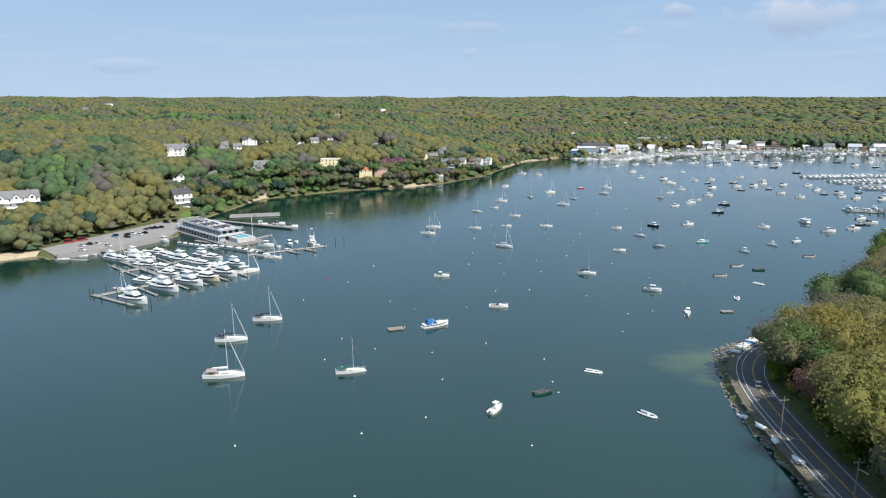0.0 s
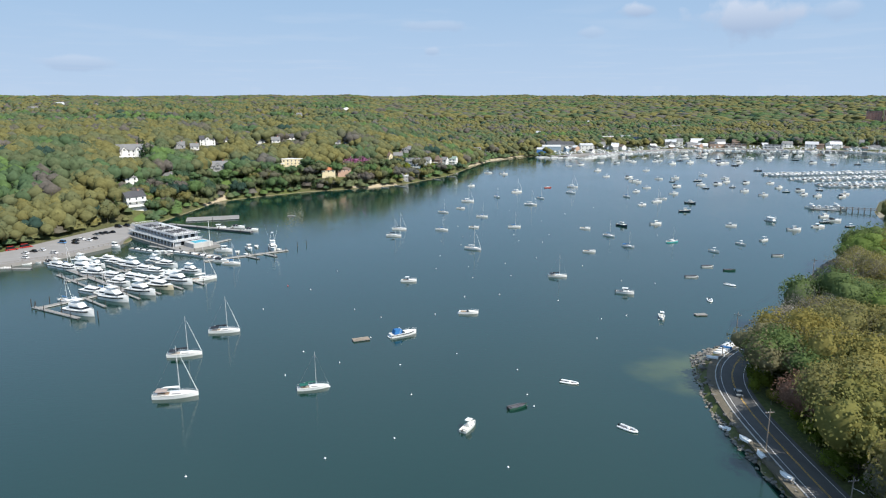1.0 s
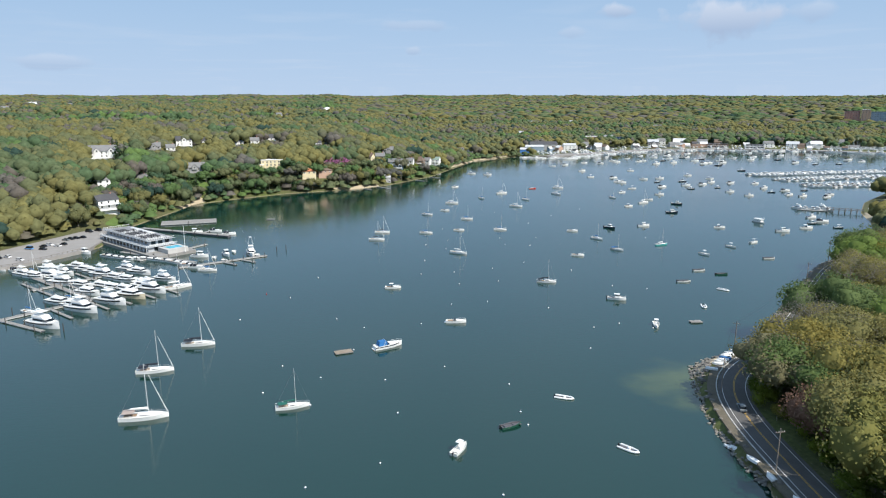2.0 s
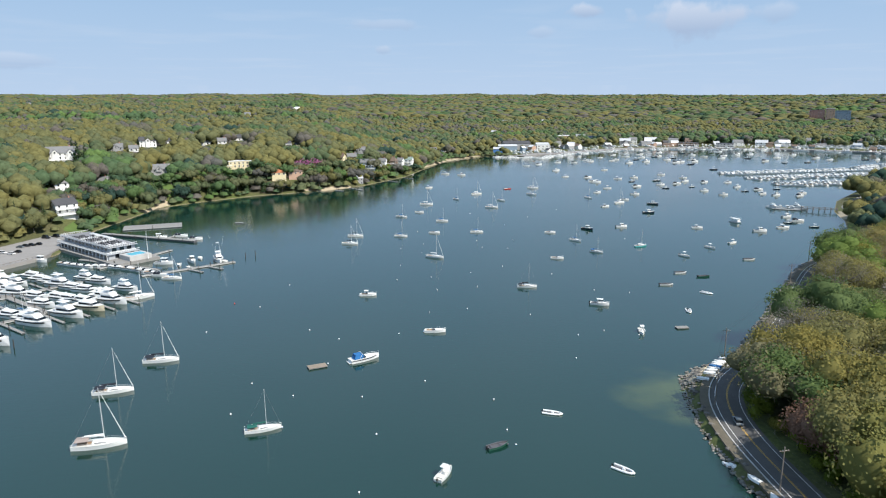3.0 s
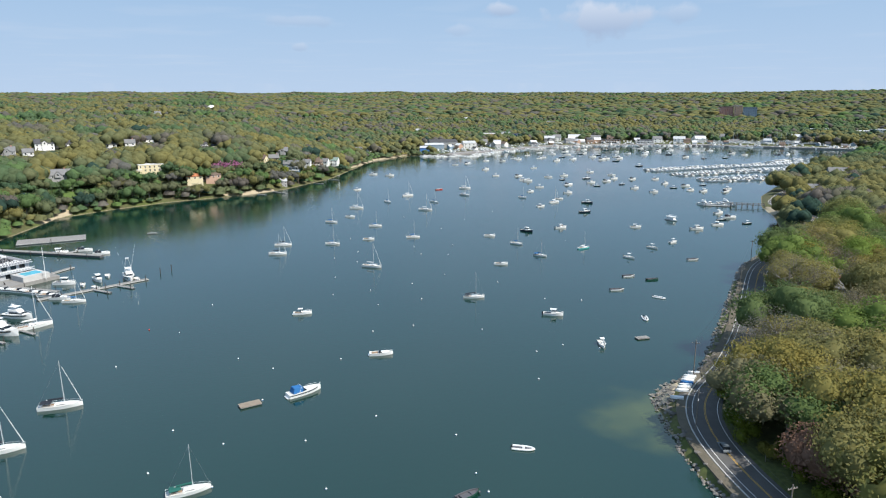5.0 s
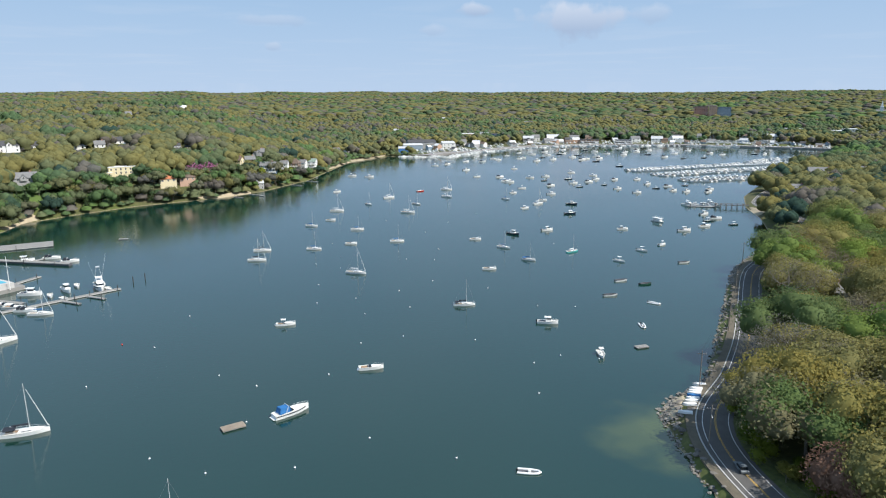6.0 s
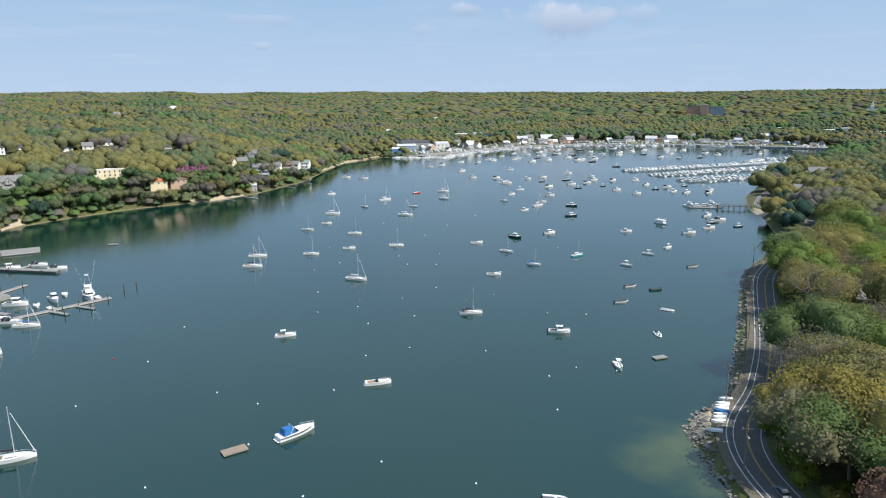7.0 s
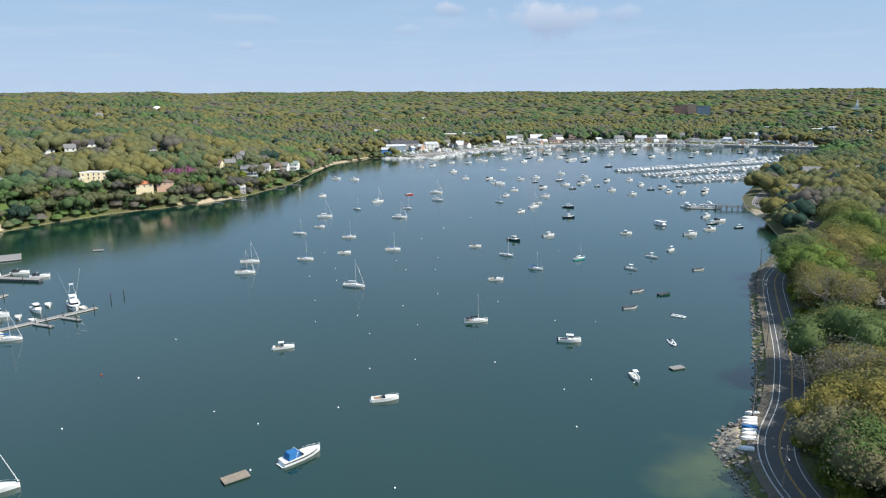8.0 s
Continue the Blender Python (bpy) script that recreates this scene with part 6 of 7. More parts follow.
def house(x, y, w, d, storeys, deg, wall="white", roof="grey", label="white clapboard house among spring trees", gables=0, porch=False, flat=False, chimney=True, category="house", pitch=0.7, hip=0.0, floor_h=2.9, windows=True, base=None, group="houses"):
    e = new("house" if category == "house" else category.replace(" ", "_"))
    tagged(e, label, category, group)
    z = min(ground_z(x + dx, y + dy) for dx in (-w / 3, w / 3) for dy in (-d / 3, d / 3)) if base is None else base
    zt = max(ground_z(x + dx, y + dy) for dx in (-w / 3, w / 3) for dy in (-d / 3, d / 3)) if base is None else base
    sink = zt - z + 1.0
    e.matrix_world = pose(x, y, zt, 0, 0, deg)
    H = storeys * floor_h + 0.3
    bm = B()
    if flat:
        box(bm, -w / 2, w / 2, -d / 2, d / 2, -sink, H)
    else:
        loft(bm, [[(sx, -d / 2, -sink), (sx, d / 2, -sink), (sx, d / 2, H), (sx, 0, H + (0 if hip else d / 2 * pitch - 0.15)), (sx, -d / 2, H)] for sx in (-w / 2, w / 2)])
    part("wall", bm, m_wall[wall], e)
    if flat:
        bm = B()
        box(bm, -w / 2 - 0.25, w / 2 + 0.25, -d / 2 - 0.25, d / 2 + 0.25, H, H + 0.35, 0.05)
        part("roof", bm, m_roof[roof], e)
    else:
        part("roof", gable_roof(w, d, H, pitch, hip=hip), m_roof[roof], e)
    if windows:
        far_off = math.hypot(x, y) > 880
        n = max(2, int(w / (5.5 if far_off else 3.6)))
        for s in range(storeys):
            for k in range(n):
                wx = -w / 2 + w * (k + 0.5) / n
                window_at(e, 1.8 if far_off else 1.1, 1.5, pose(wx, -d / 2 - 0.01, s * floor_h + 0.9))
            for side in (-1, 1):
                for k in range(0 if far_off else 2):
                    yy = -d / 2 + d * (k + 0.5) / 2
                    window_at(e, 1.0, 1.5, pose(side * (w / 2 + 0.01), yy, s * floor_h + 0.9, 0, 0, 90 * side))
    for g in range(gables):
        gx = -w / 2 + w * (g + 0.5) / gables
        gw = min(4.2, w / (gables + 0.6))
        bm = B()
        loft(bm, [[(gx - gw / 2, yy, H * 0.3), (gx + gw / 2, yy, H * 0.3), (gx + gw / 2, yy, H + 0.4), (gx, yy, H + 0.4 + gw * 0.48), (gx - gw / 2, yy, H + 0.4)] for yy in (-d / 2 - 1.0, 0)])
        dm = part("gable_wall", bm, m_wall[wall], e)
        bm = gable_roof(d / 2 + 1.2, gw, H + 0.4, 0.96, 0.3)
        ob = part("gable_roof", bm, m_roof[roof], dm)
        ob.matrix_local = pose(gx, -d / 4 - 0.4, 0.05, 0, 0, 90)
        window_at(dm, 1.2, 1.5, pose(gx, -d / 2 - 1.02, H - 0.9))
    if porch:
        bm = B()
        box(bm, -w / 2, w / 2, -d / 2 - 2.4, -d / 2 - 0.01, floor_h - 0.1, floor_h + 0.12)
        box(bm, -w / 2, w / 2, -d / 2 - 2.4, -d / 2 - 0.01, -0.9, 0.12)
        part("porch_deck", bm, m_trim, e)
        for k in range(max(3, int(w / 3)) + 1):
            bm = B()
            px = -w / 2 + 0.15 + (w - 0.3) * k / max(3, int(w / 3))
            box(bm, px - 0.1, px + 0.1, -d / 2 - 2.35, -d / 2 - 2.15, 0.12, floor_h - 0.1)
            part("porch_post", bm, m_trim, e)
        bm = B()
        box(bm, -w / 2, w / 2, -d / 2 - 2.36, -d / 2 - 2.30, floor_h + 0.9, floor_h + 1.0)
        for k in range(int(w / 0.6)):
            box(bm, -w / 2 + k * 0.6, -w / 2 + k * 0.6 + 0.07, -d / 2 - 2.36, -d / 2 - 2.30, floor_h + 0.12, floor_h + 0.9)
        part("balustrade", bm, m_trim, e)
    if chimney and not flat:
        bm = B()
        cx, top = w * 0.28, H + d / 2 * pitch + 0.9
        box(bm, cx - 0.45, cx + 0.45, -0.35, 0.35, H * 0.6, top, 0.03)
        box(bm, cx - 0.52, cx + 0.52, -0.42, 0.42, top - 0.25, top - 0.1)
        part("chimney", bm, m_wall["brick"], e)
    return e


GREY_H, WHITE_H = "grey-shingled house with white trim on the slope", "white clapboard house with a grey roof among trees"
house(-236, 455, 27, 12, 2, 30, "white", "grey", "large white house with a porch above a lawn", gables=3, porch=True)
house(-176, 628, 22, 13, 3, 20, "white", "grey", "large white house with two gables and a porch", gables=2, porch=True)
house(-140, 494, 14, 10, 2, 40, "white", "dark", WHITE_H, porch=True)
house(-152, 534, 9, 8, 2, 30, "white", "grey", WHITE_H)
house(-135, 577, 9, 9, 1, -20, "grey", "grey", GREY_H)
house(-148, 689, 12, 10, 2, 10, "grey", "grey", GREY_H, gables=1)
house(-133, 689, 8, 8, 2, 15, "white", "grey", WHITE_H)
house(-126, 719, 15, 10, 3, 15, "white", "dark", "tall white house with dark roof and balconies", gables=1, porch=True)
house(-109, 741, 11, 9, 2, 15, "white", "dark", WHITE_H, porch=True)
house(-103, 630, 18, 11, 1, 12, "grey", "grey", "low grey-roofed house with a white gable", gables=1)
house(-76, 743, 10, 9, 2, 10, "white", "grey", WHITE_H)
house(-60, 753, 9, 9, 2, 10, "white", "grey", WHITE_H)
house(-42, 777, 16, 10, 2, 8, "white", "dark", WHITE_H, porch=True)
house(-38, 668, 22, 12, 2, 12, "cream", "white", "large flat-roofed cream stucco villa", flat=True)
house(-50, 661, 9, 8, 1, 12, "cream", "white", "low cream stucco wing of a villa", flat=True)
house(-4, 657, 13, 9, 1, 10, "cream", "terra", "cream bungalow with a terracotta tile roof", pitch=0.5)
house(11, 662, 13, 8, 1, 14, "tan", "brown", "low tan house with a brown tile roof", chimney=False, pitch=0.45)
house(4, 760, 12, 9, 1, 8, "brown", "dark", "dark timber house with a deck among trees", porch=True)
house(20, 760, 11, 8, 1, 8, "navy", "dark", "dark timber house with a deck among trees", porch=True, chimney=False)
house(59, 715, 9, 9, 2, -30, "cream", "brown", "cream gabled house among trees")
house(74, 687, 7, 7, 2, 10, "grey", "pale", "small white-gabled boathouse at the water's edge", base=1.4, chimney=False)
house(86, 777, 12, 10, 2, -10, "grey", "grey", GREY_H, gables=1)
house(73, 743, 10, 9, 1, 0, "brown", "grey", "low brown house with a grey roof")
house(88, 722, 15, 9, 2, -18, "slate", "grey", "long grey-blue house with a balcony", porch=True)
house(106, 747, 10, 9, 2, -20, "white", "grey", WHITE_H)
house(118, 760, 14, 11, 2, -25, "brown", "brown", "brown shingle house with white balconies", porch=True, hip=3.0)
house(145, 806, 14, 9, 2, -28, "white", "green", "white house with a grey-green roof above the shore", porch=True)
house(132, 784, 9, 9, 2, -28, "white", "grey", WHITE_H)
house(214, 980, 13, 10, 2, -10, "white", "grey", WHITE_H, gables=2, porch=True)
house(232, 990, 10, 10, 2, -15, "white", "grey", WHITE_H, gables=1)
house(246, 1006, 12, 10, 2, -15, "brown", "grey", "brown gabled house by the beach")
for x, y, w in ((-518, 1302, 11), (-510, 1598, 11), (-531, 1458, 14), (410, 1510, 13), (554, 1671, 18), (539, 1548, 14), (803, 1477, 26), (676, 1707, 16), (-60, 1330, 10), (420, 1330, 12), (1005, 1420, 14)):
    house(x, y, w, 11, 3, random.uniform(-25, 25) - x * 0.03, "white", random.choice(("grey", "dark", "pale")), "distant white house standing out of the woods", floor_h=3.6)
# the town waterfront
house(322, 1000, 15, 16, 2, -20, "blue", "pale", "bright blue boatyard hall with a pale roof", chimney=False, windows=False, floor_h=4.2, pitch=0.3, category="boat shed", base=2.0)
house(372, 1062, 44, 24, 2, -8, "grey", "dark", "long grey boat storage shed", chimney=False, windows=False, floor_h=4.5, pitch=0.3, category="boat shed", group="boat sheds")
house(348, 1036, 30, 16, 2, -8, "slate", "pale", "pale-roofed boat shed beside the docks", chimney=False, windows=False, floor_h=3.6, pitch=0.3, category="boat shed", group="boat sheds")
house(412, 1048, 20, 18, 2, -10, "white", "pale", "white boat shed with a wide gable end", chimney=False, windows=True, floor_h=4.2, pitch=0.3, category="boat shed", group="boat sheds")
house(504, 1192, 41, 18, 3, -14, "tan", "white", "long flat-roofed tan brick building", flat=True, floor_h=3.6, category="office building", group="town buildings")
house(544, 1190, 16, 14, 4, -16, "white", "pale", "white waterfront building with balconies", flat=True, floor_h=3.2, category="office building", group="town buildings", porch=True)
house(560, 1184, 14, 14, 3, -16, "navy", "dark", "dark blue waterfront building", flat=True, floor_h=3.4, category="office building", group="town buildings")
for x, y, w, c, ro in ((578, 1166, 15, "white", "grey"), (601, 1124, 19, "grey", "pale"), (626, 1142, 14, "white", "grey"), (661, 1136, 25, "grey", "pale"), (690, 1114, 20, "white", "grey"), (716, 1102, 14, "tan", "brown"), (814, 1034, 20, "white", "pale"), (848, 1020, 18, "white", "white"), (862, 1040, 16, "brown", "dark"), (944, 1018, 30, "brown", "dark"), (985, 988, 24, "grey", "brown"), (905, 1036, 18, "white", "grey"), (1010, 960, 18, "grey", "pale"), (780, 1052, 16, "white", "grey"), (640, 1112, 12, "white", "white"), (450, 1080, 16, "white", "grey"), (470, 1064, 12, "grey", "pale")):
    house(x, y, w, 12, 2, -math.degrees(math.atan2(x - 20, y - 60)) * 0.8 + random.uniform(-10, 10), c, ro, "low waterfront building behind the far docks", chimney=False, group="town buildings", floor_h=3.2)
rb = np.random.RandomState(77)
for k in range(44):
    t = rb.randint(2, len(quay_line) - 2)
    p, q = quay_line[t], quay_line[t + 1] - quay_line[t]
    q = q / np.linalg.norm(q)
    o = rb.uniform(12, 58)
    x, y = p[0] - q[1] * o, p[1] + q[0] * o
    w = rb.uniform(6, 14)
    house(x, y, w, rb.uniform(6, 10), 1 + int(rb.rand() > 0.6), math.degrees(math.atan2(q[1], q[0])) + rb.choice((0, 90, 180)) + rb.uniform(-8, 8), rb.choice(("white", "white", "grey", "brown", "tan", "slate")), rb.choice(("grey", "pale", "dark", "white", "brown")), "small waterfront shed behind the far docks", chimney=False, windows=False, category="shed", group="waterfront sheds")
house(697, 1074, 33, 12, 2, -32, "brown", "dark", "long dark waterfront restaurant with a white awning", flat=True, category="restaurant", group="town buildings", porch=True)
house(750, 1046, 28, 12, 2, -36, "grey", "dark", "long dark waterfront restaurant on the quay", flat=True, category="restaurant", group="town buildings", porch=True)
house(1337, 1494, 34, 22, 7, -42, "brick", "dark", "large red brick hospital block above the town", flat=True, floor_h=4.2, category="office building", group="town buildings")
house(1358, 1474, 20, 24, 8, -42, "tan", "pale", "pink brick tower of the hospital", flat=True, floor_h=4.2, category="office building", group="town buildings")
house(1379, 1455, 34, 22, 7, -42, "slate", "dark", "dark glazed hospital block above the town", flat=True, floor_h=4.2, category="office building", group="town buildings")
for x, y, w in ((1187, 1070, 54), (1150, 1090, 30), (1211, 1010, 60), (1143, 912, 34), (1230, 912, 42), (1400, 1000, 40), (1270, 960, 40), (1300, 1040, 44), (1440, 940, 40)):
    house(x, y, w, 24, 2, -52 + random.uniform(-6, 6), random.choice(("white", "grey", "white")), random.choice(("white", "pale")), "low white commercial building with a flat roof", flat=True, floor_h=3.8, category="store", group="stores")
ch = house(1811, 1328, 26, 14, 3, -52, "white", "grey", "white church with a steeple on the hillside", chimney=False, floor_h=4, category="church", group="town buildings")
bm = B()
box(bm, -4, 4, -14, -6, 0, 24)
bmesh.ops.create_cone(bm, cap_ends=True, segments=4, radius1=5.0, radius2=0.2, depth=18, matrix=Matrix.Translation((0, -10, 33)) @ Matrix.Rotation(radians(45), 4, "Z"))
part("steeple", bm, m_trim, ch)
# a pale water tank dome standing over the trees
e = new("water_tank")
tagged(e, "white domed water tank above the woods", "water tank")
e.location = (36, 1592, ground_z(36, 1592))
bm = B()
bmesh.ops.create_cone(bm, cap_ends=True, segments=20, radius1=8.5, radius2=8.5, depth=10, matrix=Matrix.Translation((0, 0, 5)))
part("tank_wall", bm, m_concrete, e)
bm = B()
bmesh.ops.create_uvsphere(bm, u_segments=20, v_segments=10, radius=9, matrix=Matrix.Translation((0, 0, 10)) @ Matrix.Diagonal((1, 1, 0.75, 1)))
part("dome_roof", bm, m_trim, e)
# houses on the bank beside the shore road
house(570, 505, 22, 13, 3, -35, "slate", "grey", "large grey gabled house near the bend of the road", gables=2, porch=True)
house(634, 515, 20, 12, 2, -40, "grey", "grey", GREY_H, hip=3.0)
house(474, 449, 13, 10, 2, -30, "slate", "grey", "blue-grey house with white balconies above a lawn", porch=True)
house(226, 222, 9, 8, 3, -35, "white", "grey", "white house with stacked balconies in the wood", porch=True)
house(250, 240, 13, 10, 2, -35, "grey", "grey", GREY_H, hip=3.0)
house(176, 170, 13, 10, 1, -30, "grey", "grey", "low grey-roofed house hidden in the wood", chimney=False)
house(200, 196, 12, 9, 1, -25, "grey", "grey", "low grey-roofed house hidden in the wood", chimney=False)

# ---- the yacht club ----
e = new("yacht_club")
tagged(e, "grey two-storey yacht club with white balconies and roof terrace", "club house")
# local x runs along the quay from the near corner, local y away from it
e.matrix_world = Matrix.Translation((-90, 388, 1.6)) @ Matrix(((-0.63, 0.777, 0, 0), (0.777, 0.63, 0, 0), (0, 0, 1, 0), (0, 0, 0, 1)))
CL, CD = 56.0, 16.0
m_deck_grey = mat("grey_terrace_floor", (0.22, 0.22, 0.23), 0.85, vary=0.2)
m_club = wall_mat("pale_grey_siding", (0.40, 0.42, 0.44))
bm = B()
box(bm, -13, CL + 2, -3.5, CD + 5, -4.0, 0.0)
part("quay_deck", bm, m_plank, e, "grey timber quay deck")
bm = B()
box(bm, 0, CL, 0, CD, 0.0, 2.9)
box(bm, 3, CL - 1, 2.2, CD, 2.9, 5.8)
part("wall", bm, m_club, e)
bm = B()
box(bm, -1.2, CL + 0.5, -1.6, CD + 0.5, 2.75, 3.0)
box(bm, 1.2, CL + 0.5, 0.6, CD + 0.8, 5.75, 6.0)
part("floor_band", bm, m_club, e)
bm = B()
box(bm, 1.6, CL + 0.1, 1.0, CD + 0.4, 6.0, 6.05)
part("roof_terrace", bm, m_deck_grey, e, "grey roof terrace floor")
for zz, x0, x1, y0 in ((3.0, -1.1, CL + 0.4, -1.5), (6.0, 1.3, CL + 0.4, 0.7)):
    bm = B()
    for k in range(int((x1 - x0) / 1.3)):
        box(bm, x0 + k * 1.3, x0 + k * 1.3 + 0.16, y0, y0 + 0.12, zz, zz + 1.0)
    box(bm, x0, x1, y0 - 0.03, y0 + 0.15, zz + 0.95, zz + 1.1)
    for k in range(int((CD - y0) / 1.3)):
        box(bm, x0, x0 + 0.12, y0 + k * 1.3, y0 + k * 1.3 + 0.16, zz, zz + 1.0)
        box(bm, x1 - 0.12, x1, y0 + k * 1.3, y0 + k * 1.3 + 0.16, zz, zz + 1.0)
    box(bm, x0 - 0.03, x0 + 0.15, y0, CD + 0.5, zz + 0.95, zz + 1.1)
    box(bm, x1 - 0.15, x1 + 0.03, y0, CD + 0.5, zz + 0.95, zz + 1.1)
    part("balustrade", bm, m_trim, e, "white balustrade round the terrace")
for k in range(15):
    bm = B()
    x = -0.9 + k * (CL + 0.9) / 14
    box(bm, x - 0.12, x + 0.12, -1.45, -1.2, 0, 2.75)
    part("post", bm, m_trim, e)
for k in range(13):
    wx = 2.5 + k * (CL - 5) / 12
    bm = B()
    box(bm, wx - 1.3, wx + 1.3, -0.06, 0.02, 0.4, 2.4)
    part("window", bm, m_tinted, e)
    bm = B()
    box(bm, wx - 1.2, wx + 1.2, 2.12, 2.22, 3.7, 5.3)
    if 3.5 < wx < CL - 2.5:
        part("window", bm, m_tinted, e)
    else:
        bm.free()
for k in range(3):
    for x, z in ((-0.06, 0.4), (2.94, 3.5)):
        bm = B()
        box(bm, x, x + 0.08, 3.5 + k * 4, 6.0 + k * 4, z, z + 2.2)
        part("window", bm, m_tinted, e)
for k in range(26):
    bm = B()
    x, y = 6 + (k % 9) * 4.9 + random.uniform(-0.6, 0.6), 4 + (k // 9) * 3.6 + random.uniform(-0.5, 0.5)
    box(bm, -0.6, 0.6, -0.6, 0.6, 0.68, 0.76, 0.02)
    rod(bm, (0, 0, 0), (0, 0, 0.7), 0.08, n=6)
    for q in range(4):
        a = q * 1.571 + 0.4
        box(bm, 1.0 * math.cos(a) - 0.25, 1.0 * math.cos(a) + 0.25, 1.0 * math.sin(a) - 0.25, 1.0 * math.sin(a) + 0.25, 0.0, 0.5)
    bmesh.ops.scale(bm, vec=(1.15, 1.15, 1.15), verts=bm.verts[:])
    bmesh.ops.translate(bm, vec=(x, y, 6.05), verts=bm.verts[:])
    part("terrace_table", bm, m_black if k % 3 else m_trim, e)
bm = B()
box(bm, -12, -1.25, 5, 17, -1.0, 2.4)
part("pool_deck", bm, m_concrete, e)
m_pool = mat("pool_water", (0.06, 0.42, 0.55), 0.05, vary=0.1)
bm = B()
box(bm, -9.5, -3, 7.5, 15.5, 2.3, 2.44)
part("pool", bm, m_pool, e, "turquoise swimming pool")
bm = B()
rod(bm, (-14, 14, 0), (-14, 14, 15), 0.16, 0.09, 8)
rod(bm, (-16.6, 14, 10.5), (-11.4, 14, 10.5), 0.07, n=6)
part("flagpole", bm, m_trim, e, "white flagpole with a yardarm")
bm = B()
for k in range(9):
    box(bm, 20 + k * 3, 22 + k * 3, 12, 14.5, 6.05, 6.9, 0.1)
part("roof_unit", bm, m_alu, e)


# ---- along the shore road ----
def stone_mesh(seed):
    r = np.random.RandomState(seed)
    bm = B()
    bmesh.ops.create_icosphere(bm, subdivisions=1, radius=0.6)
    for v in bm.verts:
        v.co = Vector((v.co.x * 1.3, v.co.y, v.co.z * 0.55)) * (0.75 + 0.5 * r.rand())
    me = bpy.data.meshes.new("stone")
    bm.to_mesh(me)
    bm.free()
    me.materials.append(m_stone)
    return me


stones = [stone_mesh(k) for k in range(6)]
bank = new("rock_revetment")
tagged(bank, "tumbled grey shore stones piled below the road", "rocks")
rr = np.random.RandomState(17)
edge = smooth_line([(93, 95), (96, 115), (98, 132), (102, 150), (107, 163), (112, 175), (118, 186), (127, 191), (140, 194), (167, 217), (218, 263), (254, 295), (302, 323)], 1.2)
dd = np.gradient(edge, axis=0)
dd /= np.linalg.norm(dd, axis=1)[:, None]
count = 0
for k, (p, q) in enumerate(zip(edge, dd)):
    if count >= 230:
        break
    o = rr.uniform(-0.6, 2.4)
    x, y = p[0] + q[1] * o, p[1] - q[0] * o
    s = rr.uniform(0.5, 1.5)
    ob = new("stone", stones[rr.randint(6)])
    ob.parent = bank
    ob.matrix_world = pose(x, y, max(ground_z(x, y), -0.2) + 0.15 * s, 0, 0, rr.uniform(0, 360)) @ Matrix.Diagonal((s, s, s, 1))
    count += 1
rv, rf, base_n = [], [], 0
for p, q in zip(edge, dd):
    for k in range(5):
        o, s = rr.uniform(-1.0, 5.0), rr.uniform(0.35, 1.0)
        x, y, a = p[0] + q[1] * o, p[1] - q[0] * o, rr.uniform(0, 6.28)
        if seg_dist(np.array([x]), np.array([y]), ROADP, False)[0] < 6.2:
            continue
        me = stones[rr.randint(6)]
        co = np.array([v.co[:] for v in me.vertices]) * s
        z = float(np.interp(shore(np.array([x]), np.array([y]))[0], (-2, 5), (-0.3, 2.0)))
        rv.append(np.c_[co[:, 0] * math.cos(a) - co[:, 1] * math.sin(a) + x, co[:, 0] * math.sin(a) + co[:, 1] * math.cos(a) + y, co[:, 2] + z])
        rf.append(np.array([f.vertices[:] for f in me.polygons]) + base_n)
        base_n += len(co)
tagged(new("shore_rubble", mesh_np("shore_rubble", np.vstack(rv), np.vstack(rf), m_rubble)), "grey and pale rubble stones along the shore", "rubble", kind="stuff")
# pale boulders and concrete blocks on the point
for k in range(26):
    x, y = 119 + rr.uniform(-4, 5), 181.5 + rr.uniform(-4, 5)
    if shore(np.array([x]), np.array([y]))[0] < 0.3:
        continue
    ob = new("boulder", stones[rr.randint(6)])
    ob.matrix_world = pose(x, y, ground_z(x, y) + 0.2, 0, 0, rr.uniform(0, 360)) @ Matrix.Diagonal((1.4, 1.1, 1.0, 1))
    tagged(ob, "pale weathered boulder on the sandy point", "boulder", "boulders on the point")
ribbon("verge", fine_road[(fine_road[:, 1] > 30) & (fine_road[:, 0] < 300)], 4.86, 7.2, 2.24, m_verge, "dry grassy verge between road and shore", "verge", 0.6)


def dinghy(x, y, deg, m_h, label):
    e = boat_root("dinghy", label, "dinghy", "dinghies on the bank")
    L, bw, fb = 3.6, 1.5, 0.55
    rings = hull_sections(L, bw, fb, stern=0.8, draft=0.15, rise=0.2)
    bm = B()
    vs = [[bm.verts.new((p[0], p[1], -p[2] + fb)) for p in r_] for r_ in rings]
    for a, b in zip(vs, vs[1:]):
        for i in range(6):
            bm.faces.new((a[i], a[i + 1], b[i + 1], b[i]))
    bm.faces.new(vs[0])
    bmesh.ops.recalc_face_normals(bm, faces=bm.faces[:])
    part("hull", bm, m_h, e)
    bm = B()
    rod(bm, (-L * 0.45, 0, fb + 0.16), (L * 0.4, 0, fb + 0.06), 0.05, n=5)
    part("keel", bm, m_h, e)
    e.matrix_world = pose(x, y, ground_z(x, y) + 0.1, 0, 0, deg)
    return e


